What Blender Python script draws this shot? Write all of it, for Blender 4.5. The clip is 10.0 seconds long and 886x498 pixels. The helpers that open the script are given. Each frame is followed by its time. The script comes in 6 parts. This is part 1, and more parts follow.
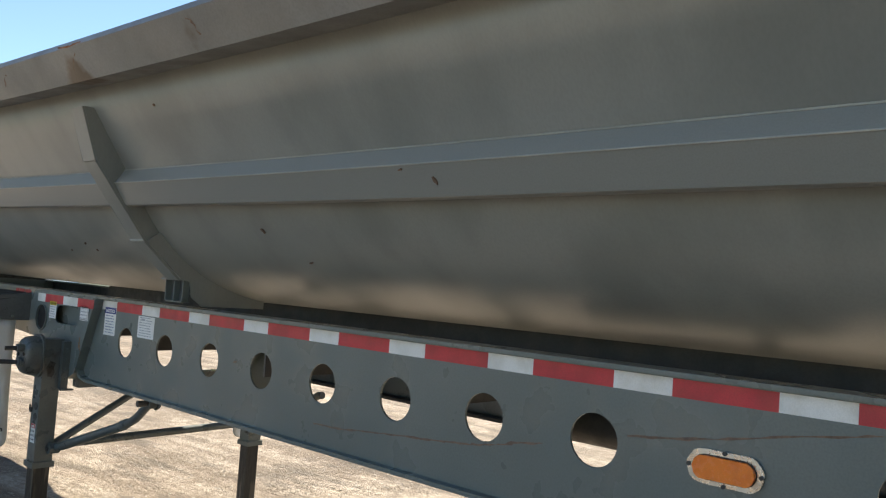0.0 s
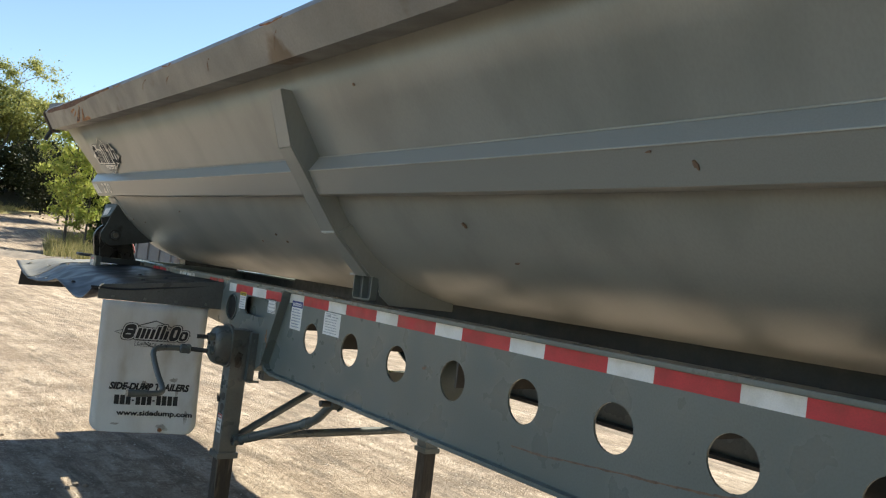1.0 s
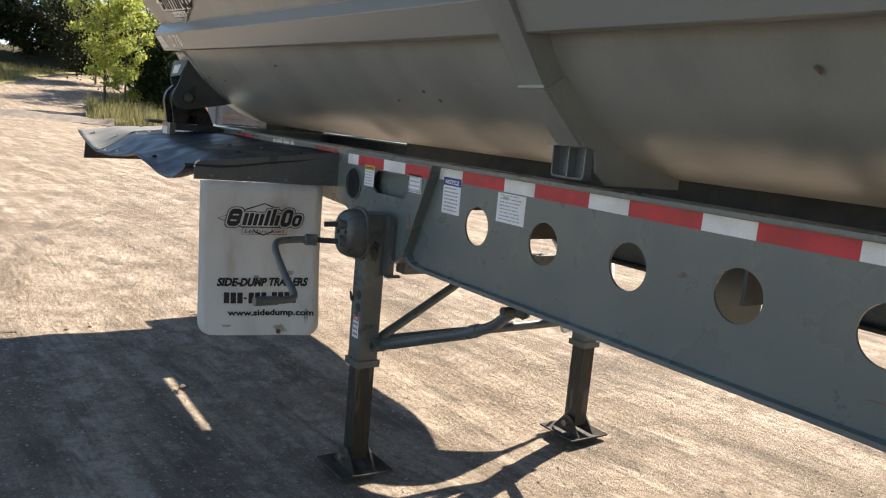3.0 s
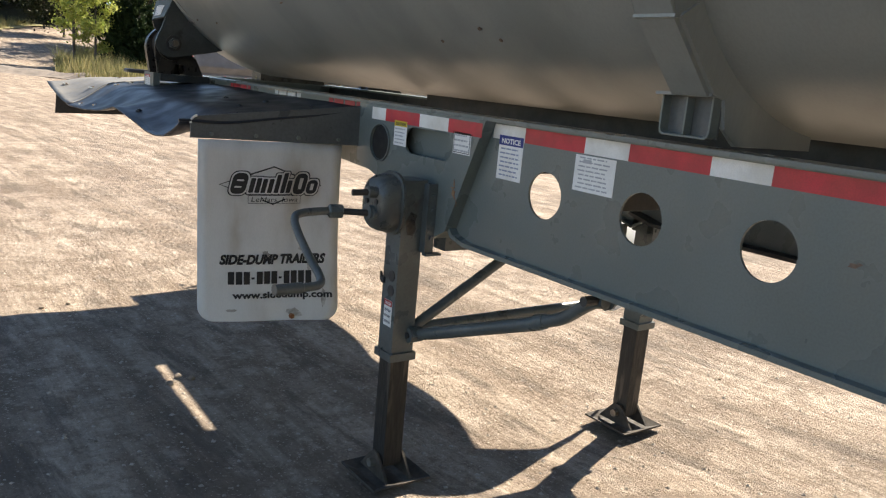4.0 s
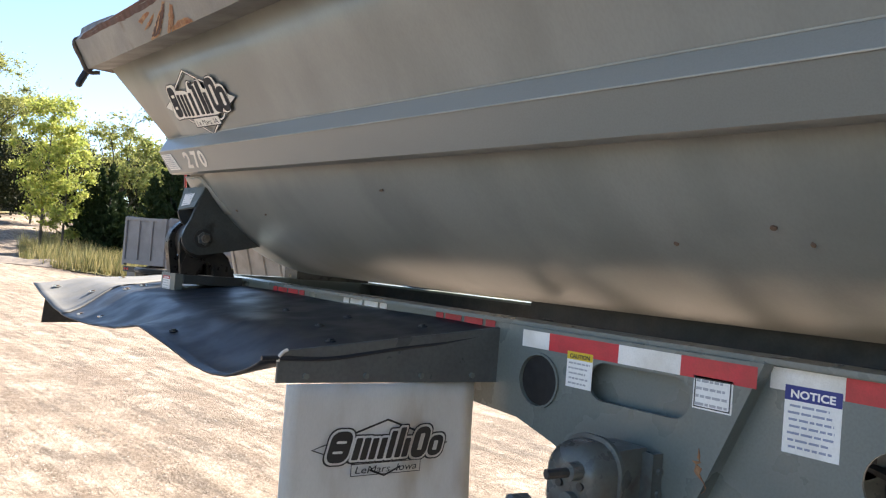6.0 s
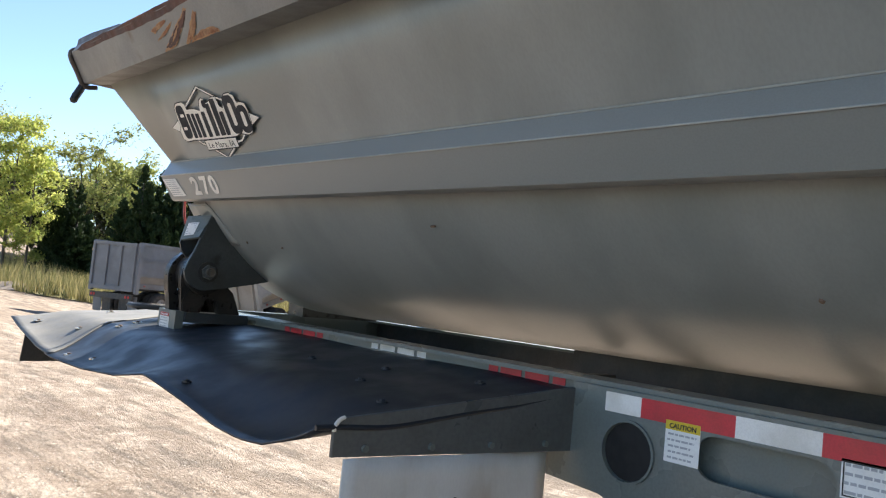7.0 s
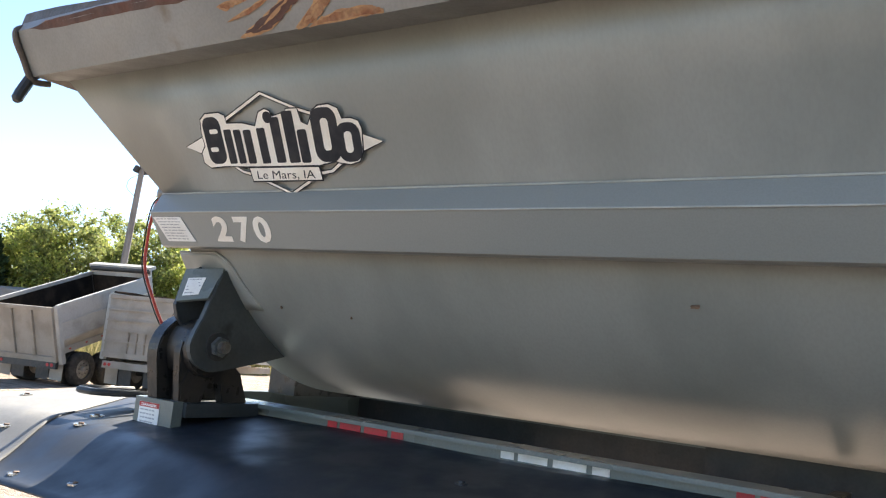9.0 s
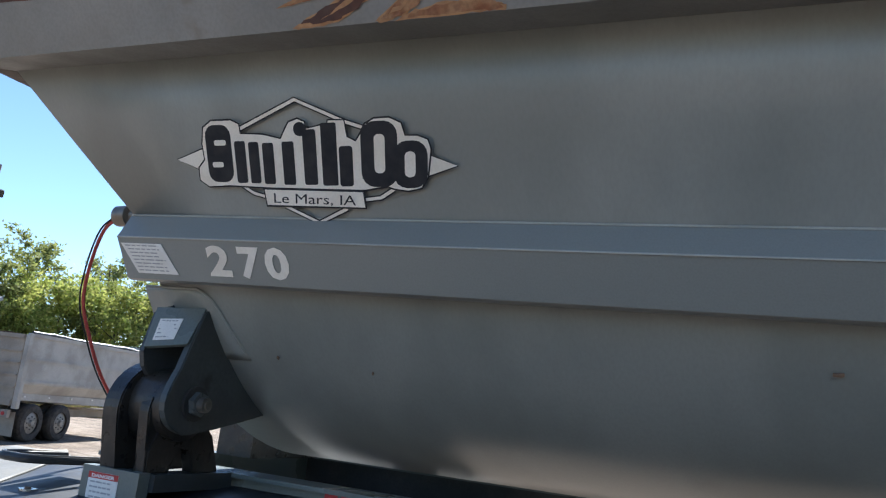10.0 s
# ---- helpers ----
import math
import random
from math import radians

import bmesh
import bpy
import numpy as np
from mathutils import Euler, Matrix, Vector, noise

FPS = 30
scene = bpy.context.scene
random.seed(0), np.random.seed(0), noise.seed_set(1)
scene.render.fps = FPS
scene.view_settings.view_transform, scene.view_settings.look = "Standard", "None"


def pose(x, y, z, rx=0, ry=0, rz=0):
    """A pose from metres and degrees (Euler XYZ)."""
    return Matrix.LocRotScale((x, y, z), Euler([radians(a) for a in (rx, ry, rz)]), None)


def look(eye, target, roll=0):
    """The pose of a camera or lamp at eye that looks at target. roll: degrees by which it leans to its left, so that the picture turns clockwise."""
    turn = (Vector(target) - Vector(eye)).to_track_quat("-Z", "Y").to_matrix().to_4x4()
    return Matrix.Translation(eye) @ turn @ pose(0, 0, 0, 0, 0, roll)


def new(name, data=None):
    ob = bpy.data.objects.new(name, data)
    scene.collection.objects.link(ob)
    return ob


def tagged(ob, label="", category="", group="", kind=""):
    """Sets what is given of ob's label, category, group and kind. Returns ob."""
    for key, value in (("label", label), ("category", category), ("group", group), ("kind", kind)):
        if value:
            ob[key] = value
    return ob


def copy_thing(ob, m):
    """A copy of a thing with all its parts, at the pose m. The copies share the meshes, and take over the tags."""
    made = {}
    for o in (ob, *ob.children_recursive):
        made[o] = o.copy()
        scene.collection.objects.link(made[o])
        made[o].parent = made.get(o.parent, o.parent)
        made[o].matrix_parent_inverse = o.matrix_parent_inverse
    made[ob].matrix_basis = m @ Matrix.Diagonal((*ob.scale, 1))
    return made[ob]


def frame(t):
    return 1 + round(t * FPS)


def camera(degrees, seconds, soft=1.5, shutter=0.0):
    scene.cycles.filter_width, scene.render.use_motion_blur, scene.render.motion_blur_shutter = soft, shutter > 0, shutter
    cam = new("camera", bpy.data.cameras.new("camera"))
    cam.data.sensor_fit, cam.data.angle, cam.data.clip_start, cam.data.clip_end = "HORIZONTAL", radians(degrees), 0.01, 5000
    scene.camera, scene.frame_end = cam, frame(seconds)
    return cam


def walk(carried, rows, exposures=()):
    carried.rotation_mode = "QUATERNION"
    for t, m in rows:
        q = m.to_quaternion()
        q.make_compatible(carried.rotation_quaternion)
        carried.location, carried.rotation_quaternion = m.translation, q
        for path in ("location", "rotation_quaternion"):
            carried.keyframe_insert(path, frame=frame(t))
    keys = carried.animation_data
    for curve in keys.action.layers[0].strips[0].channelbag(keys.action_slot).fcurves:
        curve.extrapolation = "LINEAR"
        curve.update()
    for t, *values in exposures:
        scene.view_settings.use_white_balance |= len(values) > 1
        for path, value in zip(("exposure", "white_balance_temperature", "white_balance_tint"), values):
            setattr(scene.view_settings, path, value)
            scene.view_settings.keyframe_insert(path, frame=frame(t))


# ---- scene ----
cam = camera(59.7, 10.0, soft=1.2)
PATH = [
    (0, (-2.012, -3.375, 1.649), (-0.515, -2.053, 1.754), 4.1),
    (0.5, (-1.879, -3.21, 1.64), (-0.576, -1.7, 1.788), 7.0),
    (1, (-1.862, -2.982, 1.635), (-0.68, -1.37, 1.711), 6.9),
    (1.5, (-1.862, -2.704, 1.625), (-0.768, -1.03, 1.62), 6.8),
    (2, (-1.796, -2.425, 1.62), (-0.777, -0.705, 1.527), 7.1),
    (2.5, (-1.816, -2.136, 1.616), (-0.772, -0.443, 1.41), 6.3),
    (2.7, (-1.871, -2.019, 1.643), (-0.78, -0.362, 1.389), 5.2),
    (3.8, (-1.76, -1.38, 1.593), (-0.608, 0.2, 1.173), 5.9),
    (4, (-1.757, -1.234, 1.584), (-0.596, 0.338, 1.161), 5.2),
    (4.2, (-1.745, -1.114, 1.589), (-0.582, 0.457, 1.163), 4.7),
    (4.5, (-1.739, -0.93, 1.58), (-0.574, 0.633, 1.133), 4.9),
    (5, (-1.671, -0.611, 1.584), (-0.522, 0.96, 1.122), 5.8),
    (5.5, (-1.689, -0.293, 1.6), (-0.504, 1.299, 1.358), 5.0),
    (6, (-1.716, -0.02, 1.625), (-0.481, 1.553, 1.668), 4.6),
    (6.2, (-1.707, 0.093, 1.629), (-0.454, 1.646, 1.764), 5.2),
    (7.3, (-1.741, 0.595, 1.658), (-0.433, 2.103, 1.785), 6.2),
    (7.5, (-1.691, 0.771, 1.654), (-0.365, 2.26, 1.807), 7.5),
    (8, (-1.729, 1.09, 1.659), (-0.29, 2.466, 1.844), 7.4),
    (8.5, (-1.805, 1.398, 1.67), (-0.242, 2.625, 1.899), 6.4),
    (9, (-1.959, 1.688, 1.708), (-0.348, 2.841, 1.98), 5.6),
    (9.5, (-1.951, 2.002, 1.703), (-0.346, 3.13, 2.095), 6.3),
    (10, (-1.93, 2.265, 1.711), (-0.173, 3.125, 2.127), 6.4),
]
walk(cam, [(t, look(eye, target, roll)) for t, eye, target, roll in PATH],
     exposures=[(0, 1.50, 6950, 5), (0.5, 1.68, 7300, 2), (1, 1.45, 7200, 3), (2.0, 1.10, 7000, 7), (2.5, 1.45, 7170, 9), (4.2, 1.55, 7270, 10), (5.3, 1.55, 7170, 10),
                (6.0, 1.98, 6950, 11), (7.4, 1.62, 6650, 8), (8.0, 1.67, 6850, 9), (8.5, 1.90, 6850, 10), (9.0, 2.10, 6770, 10), (9.5, 1.70, 6120, 9), (10, 1.32, 5860, 8)])

# ---- world, sun, exposure ----
SUN = Vector((0.705, 0.282, 0.643)).normalized()
world = bpy.data.worlds.new("sky")
scene.world = world
world.use_nodes = True
wn, wl = world.node_tree.nodes, world.node_tree.links
sky = wn.new("ShaderNodeTexSky")
sky.sky_type, sky.sun_disc = "NISHITA", False
sky.sun_elevation, sky.sun_rotation = math.asin(SUN.z), math.atan2(SUN.x, SUN.y)
sky.altitude, sky.air_density, sky.dust_density, sky.ozone_density = 300, 0.85, 0.1, 2.8
wl.new(sky.outputs[0], wn["Background"].inputs[0])
wn["Background"].inputs[1].default_value = 0.082
sun = new("sun", bpy.data.lights.new("sun", "SUN"))
sun.data.energy, sun.data.angle, sun.data.color = 5.0, radians(0.53), (1.0, 0.955, 0.875)
sun.matrix_world = look(SUN * 60, (0, 0, 0))


# ---- materials ----
def material(name, colour, rough=0.6, metal=0.0, second=None, scale=6.0, amount=0.5, fine=60.0, fine_amount=0.15,
             bump=0.0, bump_scale=80.0, stretch=(1, 1, 1), third=None, third_scale=2.0, third_lo=0.62, third_hi=0.72, coat=0.0, vary=0.0, gloss=0.11):
    """A surface of two tones mixed by large noise, with fine grain, relief, and spots or stains of a third tone."""
    m = bpy.data.materials.new(name)
    m.use_nodes = True
    n, l = m.node_tree.nodes, m.node_tree.links
    b = n["Principled BSDF"]
    b.inputs["Roughness"].default_value, b.inputs["Metallic"].default_value = rough, metal
    b.inputs["Coat Weight"].default_value = coat
    geo = n.new("ShaderNodeNewGeometry")
    mp = n.new("ShaderNodeMapping")
    mp.inputs["Scale"].default_value = stretch
    l.new(geo.outputs["Position"], mp.inputs["Vector"])

    def tex(sc, detail):
        t = n.new("ShaderNodeTexNoise")
        t.inputs["Scale"].default_value, t.inputs["Detail"].default_value = sc, detail
        l.new(mp.outputs[0], t.inputs["Vector"])
        return t.outputs[0]

    def ramp(src, lo, hi, top=1.0):
        r = n.new("ShaderNodeMapRange")
        r.inputs[1].default_value, r.inputs[2].default_value, r.inputs[4].default_value = lo, hi, top
        r.interpolation_type = "SMOOTHSTEP"
        l.new(src, r.inputs[0])
        return r.outputs[0]

    def mix(f, a, c):
        x = n.new("ShaderNodeMix")
        x.data_type = "RGBA"
        for sock, v in ((0, f), (6, a), (7, c)):
            if isinstance(v, (int, float)):
                x.inputs[sock].default_value = v
            elif isinstance(v, tuple):
                x.inputs[sock].default_value = (*v[:3], 1)
            else:
                l.new(v, x.inputs[sock])
        return x.outputs[2]

    second = second or tuple(c * 0.75 for c in colour)
    col = mix(ramp(tex(scale, 5), 0.38, 0.66, amount * 1.6 if amount < 0.6 else 1.0), tuple(colour), tuple(second))
    col = mix(ramp(tex(fine, 3), 0.35, 0.7, fine_amount), col, tuple(c * 0.45 for c in colour))
    if third:
        col = mix(ramp(tex(third_scale, 6), third_lo, third_hi), col, tuple(third))
    if vary:
        oi = n.new("ShaderNodeObjectInfo")
        col = mix(ramp(oi.outputs["Random"], 0, 1, vary), col, tuple(c * 0.5 for c in colour))
    l.new(col, b.inputs["Base Color"])
    rr = n.new("ShaderNodeMapRange")
    rr.interpolation_type = "SMOOTHSTEP"
    rr.inputs[1].default_value, rr.inputs[2].default_value = 0.3, 0.7
    rr.inputs[3].default_value, rr.inputs[4].default_value = max(0.03, rough - gloss), min(1, rough + gloss)
    l.new(tex(scale * 2.3, 4), rr.inputs[0])
    l.new(rr.outputs[0], b.inputs["Roughness"])
    if bump:
        bp = n.new("ShaderNodeBump")
        bp.inputs["Strength"].default_value, bp.inputs["Distance"].default_value = bump, 0.01
        l.new(tex(bump_scale, 6), bp.inputs["Height"])
        l.new(bp.outputs[0], b.inputs["Normal"])
    return m


def leaf_material(name, colour, second, glow):
    """Thin leaves: diffuse, with light coming through."""
    m = bpy.data.materials.new(name)
    m.use_nodes = True
    n, l = m.node_tree.nodes, m.node_tree.links
    b = n["Principled BSDF"]
    b.inputs["Roughness"].default_value = 0.6
    b.inputs["Specular IOR Level"].default_value = 0.15
    geo = n.new("ShaderNodeNewGeometry")
    x = n.new("ShaderNodeMix")
    x.data_type = "RGBA"
    x.inputs[6].default_value, x.inputs[7].default_value = (*colour, 1), (*second, 1)
    l.new(geo.outputs["Random Per Island"], x.inputs[0])
    tr = n.new("ShaderNodeBsdfTranslucent")
    ms = n.new("ShaderNodeMixShader")
    ms.inputs[0].default_value = glow
    l.new(x.outputs[2], b.inputs["Base Color"])
    l.new(x.outputs[2], tr.inputs["Color"])
    l.new(b.outputs[0], ms.inputs[1])
    l.new(tr.outputs[0], ms.inputs[2])
    l.new(ms.outputs[0], n["Material Output"].inputs[0])
    return m


TUB = material("tub_paint", (0.290, 0.307, 0.292), 0.31, second=(0.215, 0.231, 0.222), scale=1.5, amount=0.55, fine=70, fine_amount=0.10, bump=0.03, bump_scale=0.7,
               stretch=(1.6, 1.9, 0.45), gloss=0.0)
RAIL = material("rail_paint", (0.27, 0.262, 0.243), 0.5, second=(0.205, 0.198, 0.182), scale=3, fine=120, fine_amount=0.2, bump=0.15, bump_scale=25,
                third=(0.145, 0.105, 0.072), third_scale=2.4, third_lo=0.62, third_hi=0.70)
FRAME = material("frame_paint", (0.145, 0.172, 0.164), 0.33, second=(0.182, 0.205, 0.194), scale=2.2, amount=0.4, fine=150, fine_amount=0.18, bump=0.05, bump_scale=60,
                 third=(0.16, 0.13, 0.10), third_scale=1.7, third_lo=0.70, third_hi=0.80)
# trailer paint darkened: shade on rear-facing plates put into the colour
PLATE = material("shade_dark_plate_paint", (0.115, 0.128, 0.130), 0.38, second=(0.088, 0.097, 0.098), scale=7, fine=90, fine_amount=0.3, bump=0.08)
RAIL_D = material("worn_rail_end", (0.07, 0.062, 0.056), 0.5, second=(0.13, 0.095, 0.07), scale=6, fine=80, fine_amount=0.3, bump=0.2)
# two pivot paints darkened for shade as well; the cheek also carries grease
PIVP = material("shade_dark_cheek_paint", (0.078, 0.090, 0.090), 0.40, second=(0.055, 0.061, 0.061), scale=7, fine=90, fine_amount=0.3, bump=0.08, third=(0.03, 0.027, 0.023), third_scale=6, third_lo=0.60, third_hi=0.70)
PIVOT = material("shade_dark_pivot_paint", (0.055, 0.063, 0.067), 0.45, second=(0.04, 0.042, 0.042), scale=7, fine=90, fine_amount=0.3, bump=0.08)
GEAR = material("oily_gearbox_paint", (0.105, 0.120, 0.118), 0.34, second=(0.06, 0.062, 0.058), scale=9, amount=0.55, fine=70, fine_amount=0.3, bump=0.08, third=(0.03, 0.024, 0.018), third_scale=7, third_lo=0.60, third_hi=0.72)
LEGP = material("worn_leg_paint", (0.112, 0.130, 0.130), 0.36, second=(0.085, 0.096, 0.094), scale=6, amount=0.5, fine=90, fine_amount=0.25, bump=0.06, third=(0.05, 0.042, 0.034), third_scale=5, third_lo=0.64, third_hi=0.72)
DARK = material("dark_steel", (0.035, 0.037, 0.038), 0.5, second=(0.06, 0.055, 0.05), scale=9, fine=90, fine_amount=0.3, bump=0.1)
FOOT = material("dirty_foot_steel", (0.05, 0.042, 0.035), 0.85, second=(0.095, 0.076, 0.06), scale=12, fine=60, fine_amount=0.3, bump=0.2)
LEG_IN = material("greased_inner_leg", (0.018, 0.016, 0.015), 0.6, second=(0.034, 0.029, 0.024), scale=9, fine=70, fine_amount=0.3, bump=0.1, stretch=(5, 5, 0.7), third=(0.085, 0.070, 0.055), third_scale=4, third_lo=0.60, third_hi=0.68)
RIBP = material("rib_paint", (0.265, 0.282, 0.272), 0.29, second=(0.235, 0.250, 0.242), scale=0.5, amount=0.4, fine=240, fine_amount=0.12, gloss=0.0)
GREASY = material("greasy_steel", (0.022, 0.021, 0.02), 0.35, second=(0.05, 0.042, 0.034), scale=11, fine=70, fine_amount=0.3, bump=0.12)
STEEL = material("worn_steel", (0.30, 0.29, 0.27), 0.42, 0.7, second=(0.18, 0.15, 0.12), scale=14, fine=120, bump=0.1)
RUST = material("rust", (0.27, 0.105, 0.045), 0.8, second=(0.42, 0.24, 0.12), scale=18, amount=0.55, fine=90, fine_amount=0.4, bump=0.3, bump_scale=120)
RUST_D = material("brown_rust", (0.125, 0.050, 0.030), 0.7, second=(0.075, 0.036, 0.026), scale=9, amount=0.6, fine=70, fine_amount=0.3, bump=0.2, bump_scale=90)
RUST_P = material("pale_rust", (0.46, 0.25, 0.115), 0.75, second=(0.34, 0.17, 0.08), scale=22, amount=0.55, fine=90, fine_amount=0.3, bump=0.2, bump_scale=120)
RUBBER = material("rubber_sheet", (0.018, 0.023, 0.033), 0.46, second=(0.027, 0.031, 0.038), scale=3, fine=130, fine_amount=0.2, bump=0.05, bump_scale=14,
                  third=(0.05, 0.046, 0.040), third_scale=4, third_lo=0.66, third_hi=0.90)
# pale for dust and for the sun on the sheet, put into the colour
DUSTY = material("dusty_sunlit_rubber", (0.175, 0.170, 0.162), 0.7, second=(0.245, 0.232, 0.21), scale=3.5, fine=110, fine_amount=0.2, bump=0.06, bump_scale=20)
FLAP = material("white_flap", (0.74, 0.74, 0.725), 0.5, second=(0.62, 0.61, 0.585), scale=4, fine=140, fine_amount=0.08, bump=0.05, bump_scale=15,
                stretch=(1.6, 1.6, 0.6), third=(0.46, 0.40, 0.32), third_scale=4, third_lo=0.55, third_hi=0.80)
SCUFF = material("grey_scuff", (0.36, 0.34, 0.31), 0.6, second=(0.60, 0.58, 0.54), scale=40, amount=0.6, fine=160, fine_amount=0.4)
BLACK = material("black_print", (0.015, 0.015, 0.018), 0.5, second=(0.03, 0.03, 0.03), fine=200)
WHITE = material("white_sticker", (0.88, 0.88, 0.86), 0.45, second=(0.74, 0.72, 0.68), fine=160, fine_amount=0.1)
BLUEG = material("pale_blue_print", (0.30, 0.34, 0.46), 0.5)
GREYP = material("grey_print", (0.44, 0.45, 0.47), 0.5)
CHIP = material("rusty_chip", (0.23, 0.15, 0.105), 0.8, second=(0.15, 0.10, 0.072), scale=40, amount=0.6, fine=150)
RIB_GLEAM = material("worn_edge_highlight", (0.43, 0.45, 0.43), 0.4, second=(0.34, 0.355, 0.335), scale=6, amount=0.6, fine=90)
CREAM = material("cream_decal", (0.88, 0.84, 0.76), 0.5, second=(0.78, 0.72, 0.63), scale=12, fine=200, fine_amount=0.12)
INK = material("dark_decal", (0.012, 0.014, 0.02), 0.75, second=(0.022, 0.024, 0.03), scale=14, fine=200)
TAPE_R = material("red_tape", (0.62, 0.035, 0.05), 0.4, second=(0.42, 0.028, 0.036), scale=9, fine=260, fine_amount=0.25, third=(0.22, 0.12, 0.10), third_scale=9, third_lo=0.70, third_hi=0.82)
TAPE_W = material("white_tape", (0.88, 0.87, 0.84), 0.4, second=(0.68, 0.66, 0.60), scale=9, fine=260, fine_amount=0.15, third=(0.28, 0.24, 0.2), third_scale=9, third_lo=0.70, third_hi=0.82)
BLUEP = material("blue_print", (0.02, 0.035, 0.22), 0.45)
YELLOWP = material("yellow_print", (0.75, 0.55, 0.03), 0.45)
REDP = material("red_print", (0.5, 0.03, 0.03), 0.45)
GREENP = material("green_print", (0.05, 0.16, 0.11), 0.45)
AMBER = material("amber_lens", (0.95, 0.22, 0.015), 0.22, second=(0.85, 0.17, 0.012), scale=30, fine=300, coat=0.5)
CHROME = material("bright_steel", (0.62, 0.62, 0.60), 0.28, 0.9, second=(0.45, 0.43, 0.40), scale=20)
HOSE_R = material("red_hose", (0.42, 0.05, 0.04), 0.45)
HOSE_K = material("black_hose", (0.015, 0.015, 0.015), 0.8)
BODY_W = material("dirty_white_body", (0.46, 0.44, 0.40), 0.6, second=(0.31, 0.285, 0.25), scale=1.4, amount=0.55, fine=30, fine_amount=0.2, third=(0.25, 0.17, 0.12), third_scale=1.3, third_lo=0.66, third_hi=0.8)
BODY_T = material("dusty_tan_body", (0.35, 0.305, 0.255), 0.7, second=(0.25, 0.215, 0.175), scale=1.6, amount=0.55, fine=30, fine_amount=0.2)
BODY_G = material("dull_grey_body", (0.185, 0.192, 0.205), 0.55, second=(0.135, 0.14, 0.148), scale=1.5, fine=30, fine_amount=0.2)
# worn steel darkened further: the bed's inner shade is put into the colour
INSIDE = material("worn_shaded_inside", (0.018, 0.015, 0.013), 0.8, second=(0.045, 0.034, 0.026), scale=2, amount=0.5, fine=20)
INSIDE.node_tree.nodes["Principled BSDF"].inputs["Specular IOR Level"].default_value = 0.0
TYRE = material("tyre", (0.03, 0.028, 0.026), 0.85, second=(0.07, 0.06, 0.05), scale=8, bump=0.2)
RIM = material("wheel_rim", (0.30, 0.28, 0.25), 0.5, 0.2, second=(0.16, 0.14, 0.12), scale=7)
WOODP = material("weathered_pole", (0.25, 0.225, 0.20), 0.85, second=(0.17, 0.15, 0.13), scale=2, stretch=(4, 4, 0.4), fine=40, bump=0.2)
BARK = material("bark", (0.10, 0.085, 0.07), 0.9, second=(0.055, 0.045, 0.038), scale=3, stretch=(3, 3, 0.7), fine=20, bump=0.4, bump_scale=12)
BLOCK = material("painted_block", (0.86, 0.84, 0.80), 0.8, second=(0.55, 0.52, 0.47), scale=2, fine=25, fine_amount=0.2, bump=0.3, bump_scale=20)
LEAF_Y = leaf_material("young_leaves", (0.27, 0.34, 0.07), (0.50, 0.49, 0.15), 0.50)
LEAF_G = leaf_material("green_leaves", (0.15, 0.195, 0.06), (0.34, 0.34, 0.115), 0.48)
LEAF_B = leaf_material("cottonwood_leaves", (0.155, 0.19, 0.065), (0.40, 0.385, 0.14), 0.48)
# near-black leaves: the shade on brush and bushes is put into their colour
LEAF_D = leaf_material("shade_dark_leaves", (0.014, 0.019, 0.008), (0.032, 0.038, 0.012), 0.15)
LEAF_C = leaf_material("cedar_sprays", (0.022, 0.04, 0.018), (0.05, 0.075, 0.028), 0.18)
GRASS = leaf_material("dry_grass", (0.11, 0.125, 0.045), (0.38, 0.315, 0.155), 0.36)
CLOD = material("dirt_clod", (0.36, 0.285, 0.22), 0.95, second=(0.25, 0.197, 0.152), scale=12, amount=0.6, fine=45, fine_amount=0.5, bump=0.5, bump_scale=60)
PEBBLE = material("pebbles", (0.50, 0.43, 0.36), 0.9, second=(0.33, 0.275, 0.225), scale=30, amount=0.6)
TURF = material("turf", (0.27, 0.235, 0.095), 0.95, second=(0.36, 0.30, 0.15), scale=0.6, amount=0.6, fine=6, fine_amount=0.4, bump=0.5, bump_scale=5)
# the bank's soil is darkened: its shade is put into the colour
SOIL = material("shade_dark_bank_soil", (0.05, 0.045, 0.025), 0.95, second=(0.08, 0.07, 0.035), scale=0.4, amount=0.6, fine=4, fine_amount=0.4, bump=0.5, bump_scale=3)


